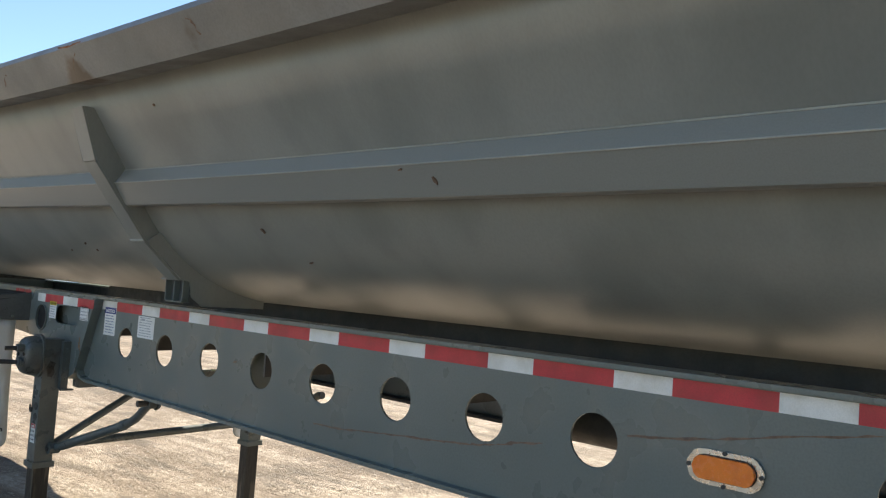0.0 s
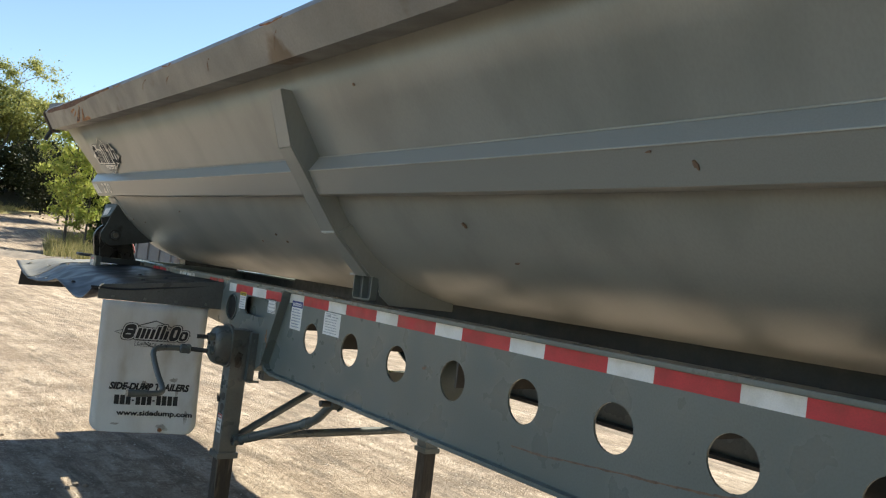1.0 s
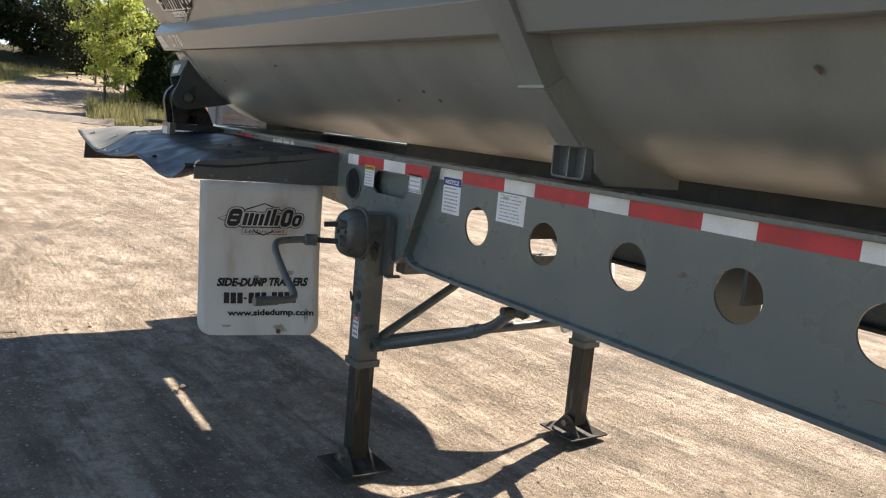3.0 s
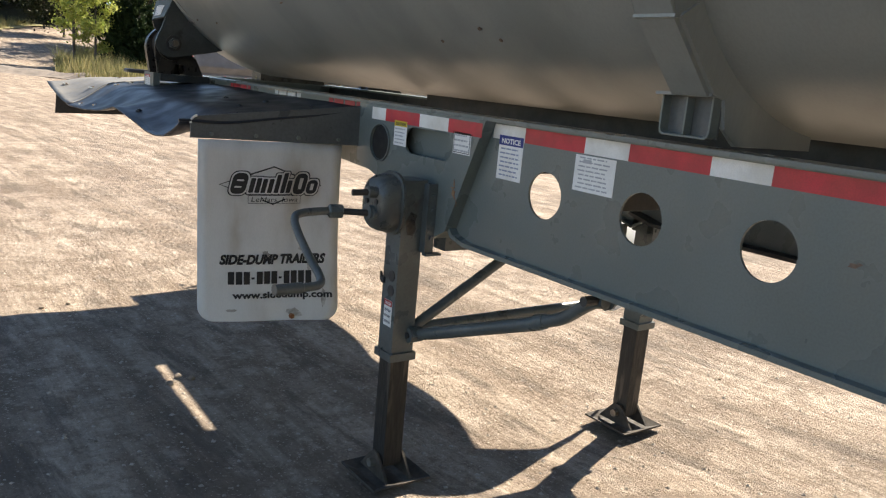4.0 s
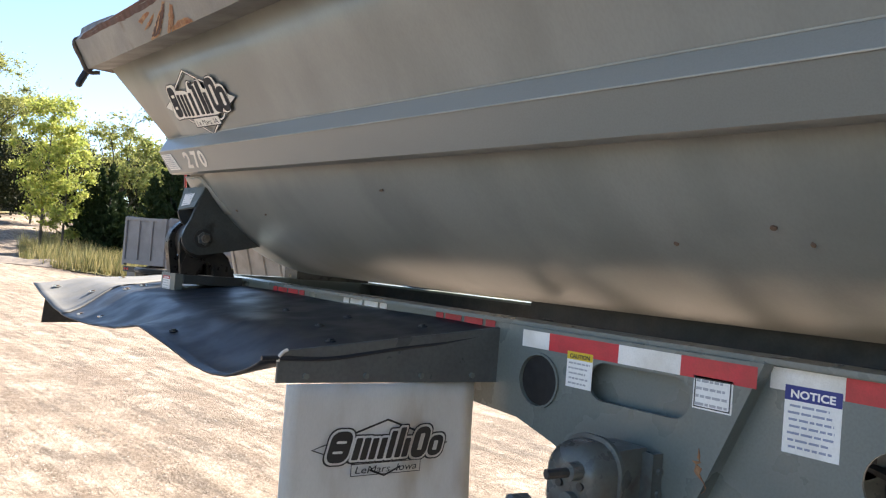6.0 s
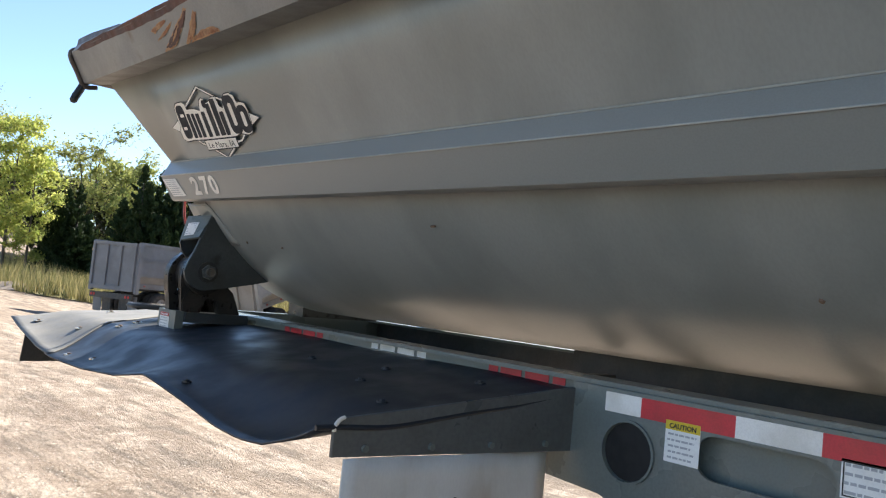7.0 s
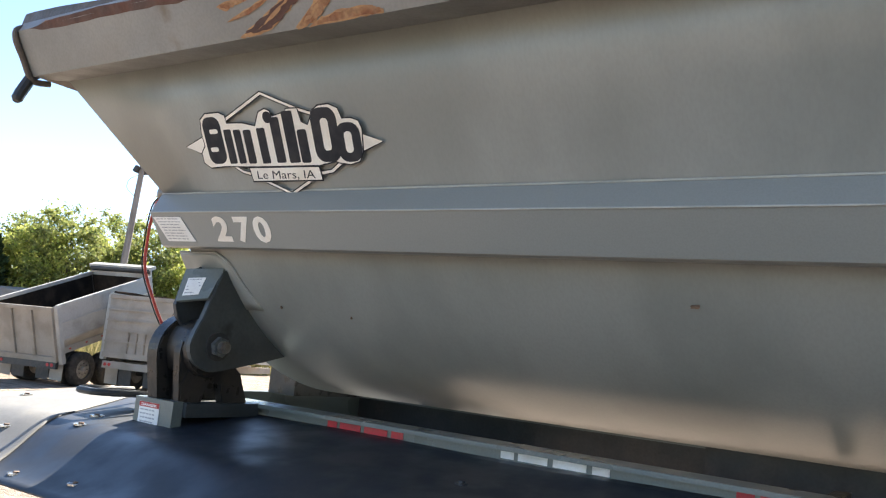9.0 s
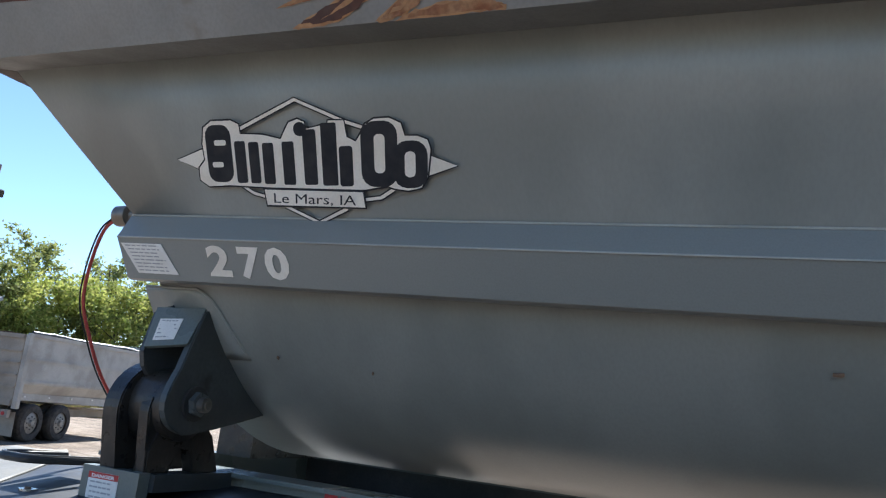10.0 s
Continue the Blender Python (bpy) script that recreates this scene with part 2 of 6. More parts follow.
def dirt_material():
    """Packed gravelly dirt, pale where wheels polish it, with long wheel streaks along one way and darker loose patches."""
    m = bpy.data.materials.new("packed_dirt")
    m.use_nodes = True
    n, l = m.node_tree.nodes, m.node_tree.links
    b = n["Principled BSDF"]
    b.inputs["Roughness"].default_value = 0.92
    b.inputs["Specular IOR Level"].default_value = 0.25
    geo = n.new("ShaderNodeNewGeometry")

    def mapped(scale, rz=0.0):
        mp = n.new("ShaderNodeMapping")
        mp.vector_type = "TEXTURE"
        mp.inputs["Rotation"].default_value = (0, 0, rz)
        mp.inputs["Scale"].default_value = scale
        l.new(geo.outputs["Position"], mp.inputs["Vector"])
        return mp.outputs[0]

    def tex(vec, sc, detail=5, rough=0.55):
        t = n.new("ShaderNodeTexNoise")
        t.inputs["Scale"].default_value, t.inputs["Detail"].default_value, t.inputs["Roughness"].default_value = sc, detail, rough
        l.new(vec, t.inputs["Vector"])
        return t.outputs[0]

    def ramp(src, lo, hi, a=0.0, c=1.0):
        r = n.new("ShaderNodeMapRange")
        for i, v in zip((1, 2, 3, 4), (lo, hi, a, c)):
            r.inputs[i].default_value = v
        l.new(src, r.inputs[0])
        return r.outputs[0]

    def mix(f, a, c):
        x = n.new("ShaderNodeMix")
        x.data_type = "RGBA"
        for sock, v in ((0, f), (6, a), (7, c)):
            if isinstance(v, tuple):
                x.inputs[sock].default_value = (*v, 1)
            else:
                l.new(v, x.inputs[sock])
        return x.outputs[2]

    flat = mapped((1, 1, 1))
    streak = mapped((0.13, 1.25, 1), 0.08)
    long_streak = mapped((0.36, 3.6, 1), 0.08)
    short = mapped((0.032, 0.12, 1), 0.08)
    track = mapped((0.55, 26.0, 1), 0.08)
    col = mix(ramp(tex(streak, 1.0, 7, 0.62), 0.42, 0.60), (0.517, 0.418, 0.334), (0.365, 0.284, 0.217))
    col = mix(ramp(tex(track, 1.0, 4, 0.55), 0.48, 0.62, 0, 0.40), col, (0.253, 0.199, 0.148))
    col = mix(ramp(tex(short, 1.0, 6, 0.7), 0.49, 0.66, 0, 0.38), col, (0.192, 0.149, 0.114))
    col = mix(ramp(tex(long_streak, 1.0, 5, 0.6), 0.48, 0.60, 0, 0.75), col, (0.202, 0.149, 0.109))
    lane = mapped((0.46, 5.5, 1), 0.085)
    col = mix(ramp(tex(lane, 1.0, 6, 0.6), 0.54, 0.62, 0, 0.55), col, (0.573, 0.473, 0.378))
    col = mix(ramp(tex(mapped((0.20, 5.0, 1), 0.05), 1.0, 7, 0.65), 0.54, 0.62, 0, 0.55), col, (0.196, 0.149, 0.109))
    col = mix(ramp(tex(flat, 0.22, 6, 0.6), 0.50, 0.62, 0, 0.6), col, (0.238, 0.177, 0.130))
    col = mix(ramp(tex(flat, 0.8, 7, 0.65), 0.49, 0.62, 0, 0.75), col, (0.172, 0.132, 0.099))
    for cx, cy, sx, sy in ((-2.1, 4.6, 0.75, 1.9), (-3.2, 9.5, 1.1, 3.2), (0.9, 9.2, 0.6, 2.0), (-6.0, 17.0, 1.6, 5.0), (2.9, 2.2, 0.6, 1.6), (1.0, 41.0, 5.0, 1.2), (6.0, 52.0, 2.2, 5.0)):
        mp = n.new("ShaderNodeMapping")
        mp.vector_type = "TEXTURE"
        mp.inputs["Location"].default_value = (cx, cy, 0)
        mp.inputs["Rotation"].default_value = (0, 0, 0.08)
        mp.inputs["Scale"].default_value = (sx, sy, 10)
        l.new(geo.outputs["Position"], mp.inputs["Vector"])
        ln = n.new("ShaderNodeVectorMath")
        ln.operation = "LENGTH"
        l.new(mp.outputs[0], ln.inputs[0])
        sm = n.new("ShaderNodeMath")
        sm.operation = "ADD"
        l.new(ln.outputs["Value"], sm.inputs[0])
        l.new(ramp(tex(flat, 2.2 if sx < 1.5 else 0.5, 7, 0.7), 0.3, 0.7, 0.0, 1.3), sm.inputs[1])
        col = mix(ramp(sm.outputs[0], 1.35, 1.0, 0, 0.75), col, (0.177, 0.129, 0.095))
    col = mix(ramp(tex(flat, 2.6, 8, 0.72), 0.49, 0.60, 0, 0.68), col, (0.192, 0.141, 0.103))
    col = mix(ramp(tex(flat, 9, 8, 0.8), 0.52, 0.60, 0, 0.58), col, (0.172, 0.127, 0.094))
    col = mix(ramp(tex(flat, 5, 8, 0.75), 0.56, 0.63, 0, 0.48), col, (0.587, 0.483, 0.390))
    col = mix(ramp(tex(flat, 13, 6, 0.75), 0.50, 0.66, 0, 0.34), col, (0.223, 0.167, 0.123))
    col = mix(ramp(tex(flat, 30, 5, 0.75), 0.50, 0.66, 0, 0.36), col, (0.172, 0.127, 0.094))
    col = mix(ramp(tex(flat, 80, 3), 0.54, 0.68, 0, 0.30), col, (0.132, 0.104, 0.084))
    col = mix(ramp(tex(flat, 62, 3), 0.61, 0.66, 0, 0.5), col, (0.668, 0.557, 0.454))
    loose = mapped((0.24, 1.1, 1), 0.08)
    col = mix(ramp(tex(loose, 1.0, 7, 0.68), 0.52, 0.61, 0, 0.68), col, (0.125, 0.098, 0.078))
    l.new(col, b.inputs["Base Color"])
    b1, b2 = n.new("ShaderNodeBump"), n.new("ShaderNodeBump")
    b1.inputs["Strength"].default_value, b1.inputs["Distance"].default_value = 0.8, 0.024
    b2.inputs["Strength"].default_value, b2.inputs["Distance"].default_value = 0.8, 0.035
    l.new(tex(flat, 48, 7, 0.75), b1.inputs["Height"])
    l.new(tex(short, 0.8, 7, 0.65), b2.inputs["Height"])
    l.new(b2.outputs[0], b1.inputs["Normal"])
    l.new(b1.outputs[0], b.inputs["Normal"])
    return m


DIRT = dirt_material()

# ---- mesh helpers ----
BASE = {}


def thing(name, at, label, category, group=""):
    ob = new(name)
    ob.empty_display_size = 0.2
    ob.location = at
    BASE[ob.name] = Matrix.Translation(at)
    return tagged(ob, label, category, group)


def link(name, mesh, mat, parent=None, label=""):
    ob = new(name, mesh)
    if mat is not None:
        mesh.materials.clear()
        mesh.materials.append(mat)
    if parent is not None:
        ob.parent = parent
        ob.matrix_parent_inverse = BASE.get(parent.name, Matrix()).inverted()
    if label:
        ob["label"] = label
    return ob


def part(name, bm, mat, parent=None, label="", smooth=False, bevel=0.0, segs=2):
    if bevel:
        edges = [e for e in bm.edges if len(e.link_faces) == 2 and e.calc_face_angle(0) > 0.5]
        bmesh.ops.bevel(bm, geom=edges, offset=bevel, segments=segs, affect="EDGES", clamp_overlap=True)
    bmesh.ops.recalc_face_normals(bm, faces=bm.faces)
    me = bpy.data.meshes.new(name)
    bm.to_mesh(me)
    bm.free()
    if smooth:
        for p in me.polygons:
            p.use_smooth = True
        me.set_sharp_from_angle(angle=radians(35))
    return link(name, me, mat, parent, label)


def box(x0, x1, y0, y1, z0, z1, bm=None):
    bm = bm or bmesh.new()
    v = [bm.verts.new(p) for p in ((x0, y0, z0), (x1, y0, z0), (x1, y1, z0), (x0, y1, z0), (x0, y0, z1), (x1, y0, z1), (x1, y1, z1), (x0, y1, z1))]
    for f in ((0, 3, 2, 1), (4, 5, 6, 7), (0, 1, 5, 4), (1, 2, 6, 5), (2, 3, 7, 6), (3, 0, 4, 7)):
        bm.faces.new([v[i] for i in f])
    return bm


def arc(cx, cy, r, a0, a1, n):
    return [(cx + r * math.cos(radians(a0 + (a1 - a0) * i / n)), cy + r * math.sin(radians(a0 + (a1 - a0) * i / n))) for i in range(n + 1)]


def ring(cx, cy, r, n=28):
    return arc(cx, cy, r, 0, 360 - 360 / n, n - 1)


def slab(outer, holes, place, thick, bm=None):
    """A plate from a flat outline with holes; place(u, v, w) gives the point in the world, w runs through the thickness."""
    bm = bm or bmesh.new()
    front, back, edges = [], [], []
    for loop in (outer, *holes):
        f = [bm.verts.new(place(u, v, 0)) for u, v in loop]
        k = [bm.verts.new(place(u, v, thick)) for u, v in loop]
        for i in range(len(f)):
            j = (i + 1) % len(f)
            edges.append((f[i], f[j], k[i], k[j]))
    ef = [bm.edges.new((a, b)) for a, b, _, _ in edges]
    eb = [bm.edges.new((c, d)) for _, _, c, d in edges]
    bmesh.ops.triangle_fill(bm, edges=ef, use_beauty=True)
    bmesh.ops.triangle_fill(bm, edges=eb, use_beauty=True)
    for a, b, c, d in edges:
        bm.faces.new((a, b, d, c))
    return bm


def side(x):
    """Places a drawing of (y, z) on the plane at x, facing the -x side."""
    return lambda u, v, w: (x + w, u, v)


def front(y):
    """Places a drawing of (x, z) on the plane at y, facing the -y side."""
    return lambda u, v, w: (u, y + w, v)


def sweep(points, radius, n=10, bm=None, caps=True):
    """A round bar along points; radius may be a list."""
    bm = bm or bmesh.new()
    pts = [Vector(p) for p in points]
    rad = radius if isinstance(radius, (list, tuple)) else [radius] * len(pts)
    rings, prev = [], None
    for i, p in enumerate(pts):
        d = (pts[min(i + 1, len(pts) - 1)] - pts[max(i - 1, 0)]).normalized()
        if prev is None:
            prev = d.orthogonal().normalized()
        a = (prev - d * prev.dot(d)).normalized()
        prev = a
        b = d.cross(a)
        rings.append([bm.verts.new(p + float(rad[i]) * (math.cos(2 * math.pi * k / n) * a + math.sin(2 * math.pi * k / n) * b)) for k in range(n)])
    for r0, r1 in zip(rings, rings[1:]):
        for k in range(n):
            bm.faces.new((r0[k], r0[(k + 1) % n], r1[(k + 1) % n], r1[k]))
    if caps:
        bm.faces.new(rings[0][::-1])
        bm.faces.new(rings[-1])
    return bm


def smooth_path(points, steps=6):
    """A rounded way through points."""
    p = [Vector(q) for q in points]
    p = [p[0] * 2 - p[1], *p, p[-1] * 2 - p[-2]]
    out = []
    for i in range(1, len(p) - 2):
        for s in range(steps):
            t = s / steps
            a, b, c, d = p[i - 1], p[i], p[i + 1], p[i + 2]
            out.append(0.5 * (2 * b + (c - a) * t + (2 * a - 5 * b + 4 * c - d) * t * t + (3 * b - a - 3 * c + d) * t ** 3))
    return out + [p[-2]]


def lettering(body, height, shear=0.0, stretch=1.0, bold=0.0):
    """A flat mesh of words in the built-in font, from x = 0, on the line y = 0, in the plane z = 0, and its width."""
    cu = bpy.data.curves.new("words", "FONT")
    cu.body, cu.size, cu.shear, cu.fill_mode = body, height / 0.72, shear, "FRONT"
    cu.offset = bold * height
    cu.resolution_u = 3
    ob = new("words", cu)
    bpy.context.view_layer.update()
    me = bpy.data.meshes.new_from_object(ob.evaluated_get(bpy.context.evaluated_depsgraph_get()))
    bpy.data.objects.remove(ob)
    xs = [v.co.x for v in me.vertices]
    x0, w = min(xs), max(xs) - min(xs)
    for v in me.vertices:
        v.co.x = (v.co.x - x0) * stretch
    return me, w * stretch


def words(name, body, height, width, place, mat, parent, shear=0.0, bold=0.0):
    """Words fitted to a width; place(x, y) gives the point in the world."""
    me, w = lettering(body, height, shear, 1.0, bold)
    k = width / w
    for v in me.vertices:
        v.co = place(v.co.x * k, v.co.y)
    return link(name, me, mat, parent)


def quads(rects, place, bm=None, w=0.0):
    """Flat rectangles (u0, v0, u1, v1) on one surface."""
    bm = bm or bmesh.new()
    for u0, v0, u1, v1 in rects:
        bm.faces.new([bm.verts.new(place(u, v, w)) for u, v in ((u0, v0), (u1, v0), (u1, v1), (u0, v1))])
    return bm


def sticker(name, place, w, h, parent, label, head=None, lines=6, words_head="", margin=0.07, seed=1, line_mat=None):
    """A printed sheet: backing 1 mm thick, a coloured head and rows of small print as bars. place(u, v, out)."""
    rng = random.Random(seed)
    bm = slab([(0, 0), (w, 0), (w, h), (0, h)], [], lambda u, v, t: place(u, v, 0.0012 - t), 0.0012)
    st = part(name, bm, WHITE, parent, label)
    top = h
    if head:
        part("printed_band", quads([(0, h * 0.78, w, h)], lambda u, v, t: place(u, v, 0.0018)), head, st)
        top = h * 0.76
        if words_head:
            me, lw = lettering(words_head, h * 0.115, bold=0.05)
            k = w * 0.78 / lw
            for v in me.vertices:
                v.co = place(w * 0.11 + v.co.x * k, h * 0.825 + v.co.y, 0.0024)
            link("printed_words", me, WHITE if head in (BLUEP, REDP, GREENP) else BLACK, st)
    step = (top - h * 0.06) / lines
    rows = []
    for i in range(lines):
        v = top - step * (i + 0.75)
        u0, u1 = w * (margin + 0.05 * rng.random()), w * (1 - margin - 0.18 * rng.random())
        u = u0
        while u < u1:
            e = min(u1, u + w * rng.uniform(0.08, 0.22))
            rows.append((u, v, e, v + step * 0.34))
            u = e + w * 0.03
    part("small_print", quads(rows, lambda u, v, t: place(u, v, 0.0018)), line_mat or GREYP, st)
    return st

# ---- ground ----


def rise(x, y):
    """Height of the yard: level, with shallow ruts, a little lower where the dump bodies stand, climbing gently to the far end of the haul road."""
    t = min(max((y - 50) / 60, 0), 1)
    z = 4.2 * t * t * (3 - 2 * t)
    ease = lambda a: min(max(a, 0), 1) ** 2 * (3 - 2 * min(max(a, 0), 1))
    z -= 0.28 * ease((y - 9) / 10) * ease((x - 1.5) / 5) * (1 - ease((y - 34) / 14))
    if -8 < x < 14 and -8 < y < 30:
        s = x + 0.08 * y
        z -= 0.045 * math.exp(-((x - 0.55) / 1.3) ** 4 - ((y - 1.2) / 0.75) ** 2)
        z += 0.012 * noise.noise((s * 1.1, y * 0.15, 0)) + 0.010 * noise.noise((s * 3.1, y * 0.35, 6)) + 0.007 * noise.noise((x * 1.7, y * 1.7, 3)) - 0.006
    return z


def spaced(lo, hi, near_lo, near_hi, step, grow=1.25):
    vals, v, s = [], near_lo, step
    while v < near_hi:
        vals.append(v)
        v += step
    s = step
    while v < hi:
        vals.append(v)
        s *= grow
        v += s
    vals.append(hi)
    v, s = near_lo, step
    while v > lo:
        s *= grow
        v -= s
        vals.append(max(v, lo))
    return sorted(set(round(a, 4) for a in vals))


xs, ys = spaced(-600, 600, -4, 8, 0.12), spaced(-600, 700, -4, 16, 0.14)
bm = bmesh.new()
gv = [[bm.verts.new((x, y, rise(x, y))) for y in ys] for x in xs]
for i in range(len(xs) - 1):
    for j in range(len(ys) - 1):
        bm.faces.new((gv[i][j], gv[i + 1][j], gv[i + 1][j + 1], gv[i][j + 1]))
ground = part("ground", bm, DIRT, smooth=True)
tagged(ground, "packed pale tan dirt yard with gravel and wheel tracks", "ground", kind="structure")


def sheet(name, outline, mat, lift, label, category):
    """An irregular patch of turf lying on the ground."""
    rng = random.Random(len(name) + len(outline))
    pts = []
    for (x0, y0), (x1, y1) in zip(outline, outline[1:] + outline[:1]):
        for k in range(8):
            t = k / 8
            pts.append((x0 + (x1 - x0) * t + rng.uniform(-0.5, 0.5), y0 + (y1 - y0) * t + rng.uniform(-0.5, 0.5)))
    b = bmesh.new()
    vs = [b.verts.new((x, y, 0)) for x, y in pts]
    es = [b.edges.new((vs[i], vs[(i + 1) % len(vs)])) for i in range(len(vs))]
    bmesh.ops.triangle_fill(b, edges=es, use_beauty=True)
    bmesh.ops.subdivide_edges(b, edges=b.edges, cuts=3, use_grid_fill=True)
    bmesh.ops.triangulate(b, faces=b.faces)
    for v in b.verts:
        v.co.z = rise(v.co.x, v.co.y) + lift
    return tagged(part(name, b, mat, smooth=True), label, category, kind="structure")


VERGES = {
    "grass_verge": [(6.6, 46), (7.2, 42), (9.3, 38), (13, 35.5), (18, 34), (26, 33), (40, 36), (60, 60), (30, 75), (16, 74), (11, 68), (8.5, 60), (7.0, 52)],
    "far_verge": [(-30, 50), (-12, 54), (-1.5, 59), (3.2, 73), (9, 87), (15.5, 101), (18, 125), (-40, 125), (-60, 80)],
}
sheet("grass_verge", VERGES["grass_verge"], TURF, 0.06, "dry tawny grass verge beside the haul road", "grass")
sheet("far_verge", VERGES["far_verge"], TURF, 0.08, "dry grass slope behind white blocks", "grass")

# the bank at the end of the haul road, its shade put into dark soil
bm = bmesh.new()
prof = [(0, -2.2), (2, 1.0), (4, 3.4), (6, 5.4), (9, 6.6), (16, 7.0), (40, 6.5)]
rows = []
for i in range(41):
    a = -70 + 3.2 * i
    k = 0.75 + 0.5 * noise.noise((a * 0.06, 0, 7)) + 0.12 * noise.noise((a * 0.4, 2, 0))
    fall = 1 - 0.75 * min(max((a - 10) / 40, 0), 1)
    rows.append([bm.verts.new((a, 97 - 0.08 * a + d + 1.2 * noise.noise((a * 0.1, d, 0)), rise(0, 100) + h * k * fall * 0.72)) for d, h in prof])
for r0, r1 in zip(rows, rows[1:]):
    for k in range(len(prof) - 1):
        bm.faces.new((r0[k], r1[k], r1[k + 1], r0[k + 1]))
tagged(part("bank", bm, SOIL, smooth=True), "steep earth bank overgrown with brush, shade put into its dark colour", "embankment", kind="structure")

# ---- the trailer ----
XC = 0.55                      # middle of the trailer
WALL = lambda z: -0.653 + 0.662 * (2.506 - z)     # near upper tub wall
N_OUT = Vector((-1, 0, -0.662)).normalized()


def taper_to_view(y, z):
    """Shrinks the tub's height towards the rear about its underside, to fit the camera's view."""
    s = 0.845 + 0.155 * (min(max(y + 2.0, 0.0), 6.3) / 5.95) ** 1.6
    return 1.51 + (z - 1.51) * s if z > 1.51 else z


def tapered_to_view(bm):
    for v in bm.verts:
        v.co.z = taper_to_view(v.co.y, v.co.z)
    return bm


trailer = thing("side_dump_trailer", (XC, 1.0, 0), "grey steel side-dump trailer with a round tub on landing legs", "trailer")

R_TUB = 1.012
ZC = 1.51 + R_TUB
END = lambda z: 3.969 + 0.874 * (z - 2.157) if z > 2.157 else 3.93
a_t = math.degrees(math.atan2(1.963 - ZC, -0.294 - XC))       # where the wall runs into the round
half = [(-0.653, 2.506), (-0.54, WALL(0) * 0 + 2.506 - (0.653 - 0.54) / 0.662), (-0.422, 2.1571), (-0.4219, 2.1569), (-0.35, 2.506 - (0.653 - 0.35) / 0.662)]
half += arc(XC, ZC, R_TUB, a_t % 360, 270, 18)
prof = half + [(2 * XC - x, z) for x, z in half[-2::-1]]
YB = -7.2
stations = [YB + (3.7 - YB) * i / 34 for i in range(35)]
bm = bmesh.new()
rows = []
for i, y in enumerate(stations + [None]):
    rows.append([bm.verts.new((x, END(z) if y is None else y, z)) for x, z in prof])
for r0, r1 in zip(rows, rows[1:]):
    for k in range(len(prof) - 1):
        bm.faces.new((r0[k], r1[k], r1[k + 1], r0[k + 1]))
tub = part("tub", tapered_to_view(bm), TUB, trailer, "dusty grey steel tub", smooth=True)
md = tub.modifiers.new("plate", "SOLIDIFY")
md.thickness, md.offset = 0.008, 1

bm = bmesh.new()
v = [bm.verts.new((x, END(z), z)) for x, z in prof]
f = bm.faces.new(v)
ex = bmesh.ops.extrude_face_region(bm, geom=[f])
bmesh.ops.translate(bm, verts=[e for e in ex["geom"] if isinstance(e, bmesh.types.BMVert)], vec=(0, -0.012, 0.006))
part("end_panel", tapered_to_view(bm), TUB, tub)
bm = bmesh.new()
bm.faces.new([bm.verts.new((x, YB, z)) for x, z in prof])
part("rear_panel", tapered_to_view(bm), TUB, tub)


def along_y(outline, y0, y1, bm=None, n=1):
    """A bar with the cross-section outline (x, z) from y0 to y1, in n lengths."""
    bm = bm or bmesh.new()
    rings = [[bm.verts.new((x, y0 + (y1 - y0) * k / n, z)) for x, z in outline] for k in range(n + 1)]
    for a, b in zip(rings, rings[1:]):
        for i in range(len(outline)):
            j = (i + 1) % len(outline)
            bm.faces.new((a[i], a[j], b[j], b[i]))
    bm.faces.new(rings[0][::-1])
    bm.faces.new(rings[-1])
    return bm


def flip(outline):
    return [(2 * XC - x, z) for x, z in outline]


# top rail round the tub
RAIL_SEC = [(-0.642, 2.500), (-0.760, 2.478), (-0.832, 2.606), (-0.812, 2.642), (-0.66, 2.655), (-0.625, 2.56)]
rail = part("top_rail", tapered_to_view(along_y(RAIL_SEC, YB, 4.295, None, 30)), RAIL, trailer, "dented top rail with rust scrapes", smooth=True, bevel=0.016, segs=3)
part("top_rail", tapered_to_view(along_y(flip(RAIL_SEC), YB, 4.28, None, 30)), RAIL, trailer, smooth=True, bevel=0.016, segs=3)
bm = bmesh.new()
sec = [(4.262, 2.500), (4.32, 2.49), (4.335, 2.62), (4.30, 2.668), (4.18, 2.672), (4.17, 2.56)]
a = [bm.verts.new((-0.765, y, z)) for y, z in sec]
b = [bm.verts.new((2 * XC + 0.765, y, z)) for y, z in sec]
for i in range(len(sec)):
    j = (i + 1) % len(sec)
    bm.faces.new((a[i], a[j], b[j], b[i]))
bm.faces.new(a[::-1])
bm.faces.new(b)
part("front_rail", tapered_to_view(bm), RAIL_D, trailer, "worn dark front rail", smooth=True, bevel=0.02, segs=3)
part("corner_cap", tapered_to_view(slab([(4.325, 2.60), (4.334, 2.650), (4.318, 2.678), (4.28, 2.688), (4.10, 2.680), (3.72, 2.652), (3.72, 2.62)], [], side(-0.800), 0.09)), RAIL_D, rail, "dark raised corner of the rail", bevel=0.006)
part("hook_rod", sweep([(-0.72, 4.285, 2.535), (-0.752, 4.308, 2.50), (-0.785, 4.296, 2.43), (-0.796, 4.289, 2.404), (-0.799, 4.287, 2.394)], [0.019, 0.019, 0.019, 0.018, 0.011], 10), DARK, rail, "black bent rod under the rail")

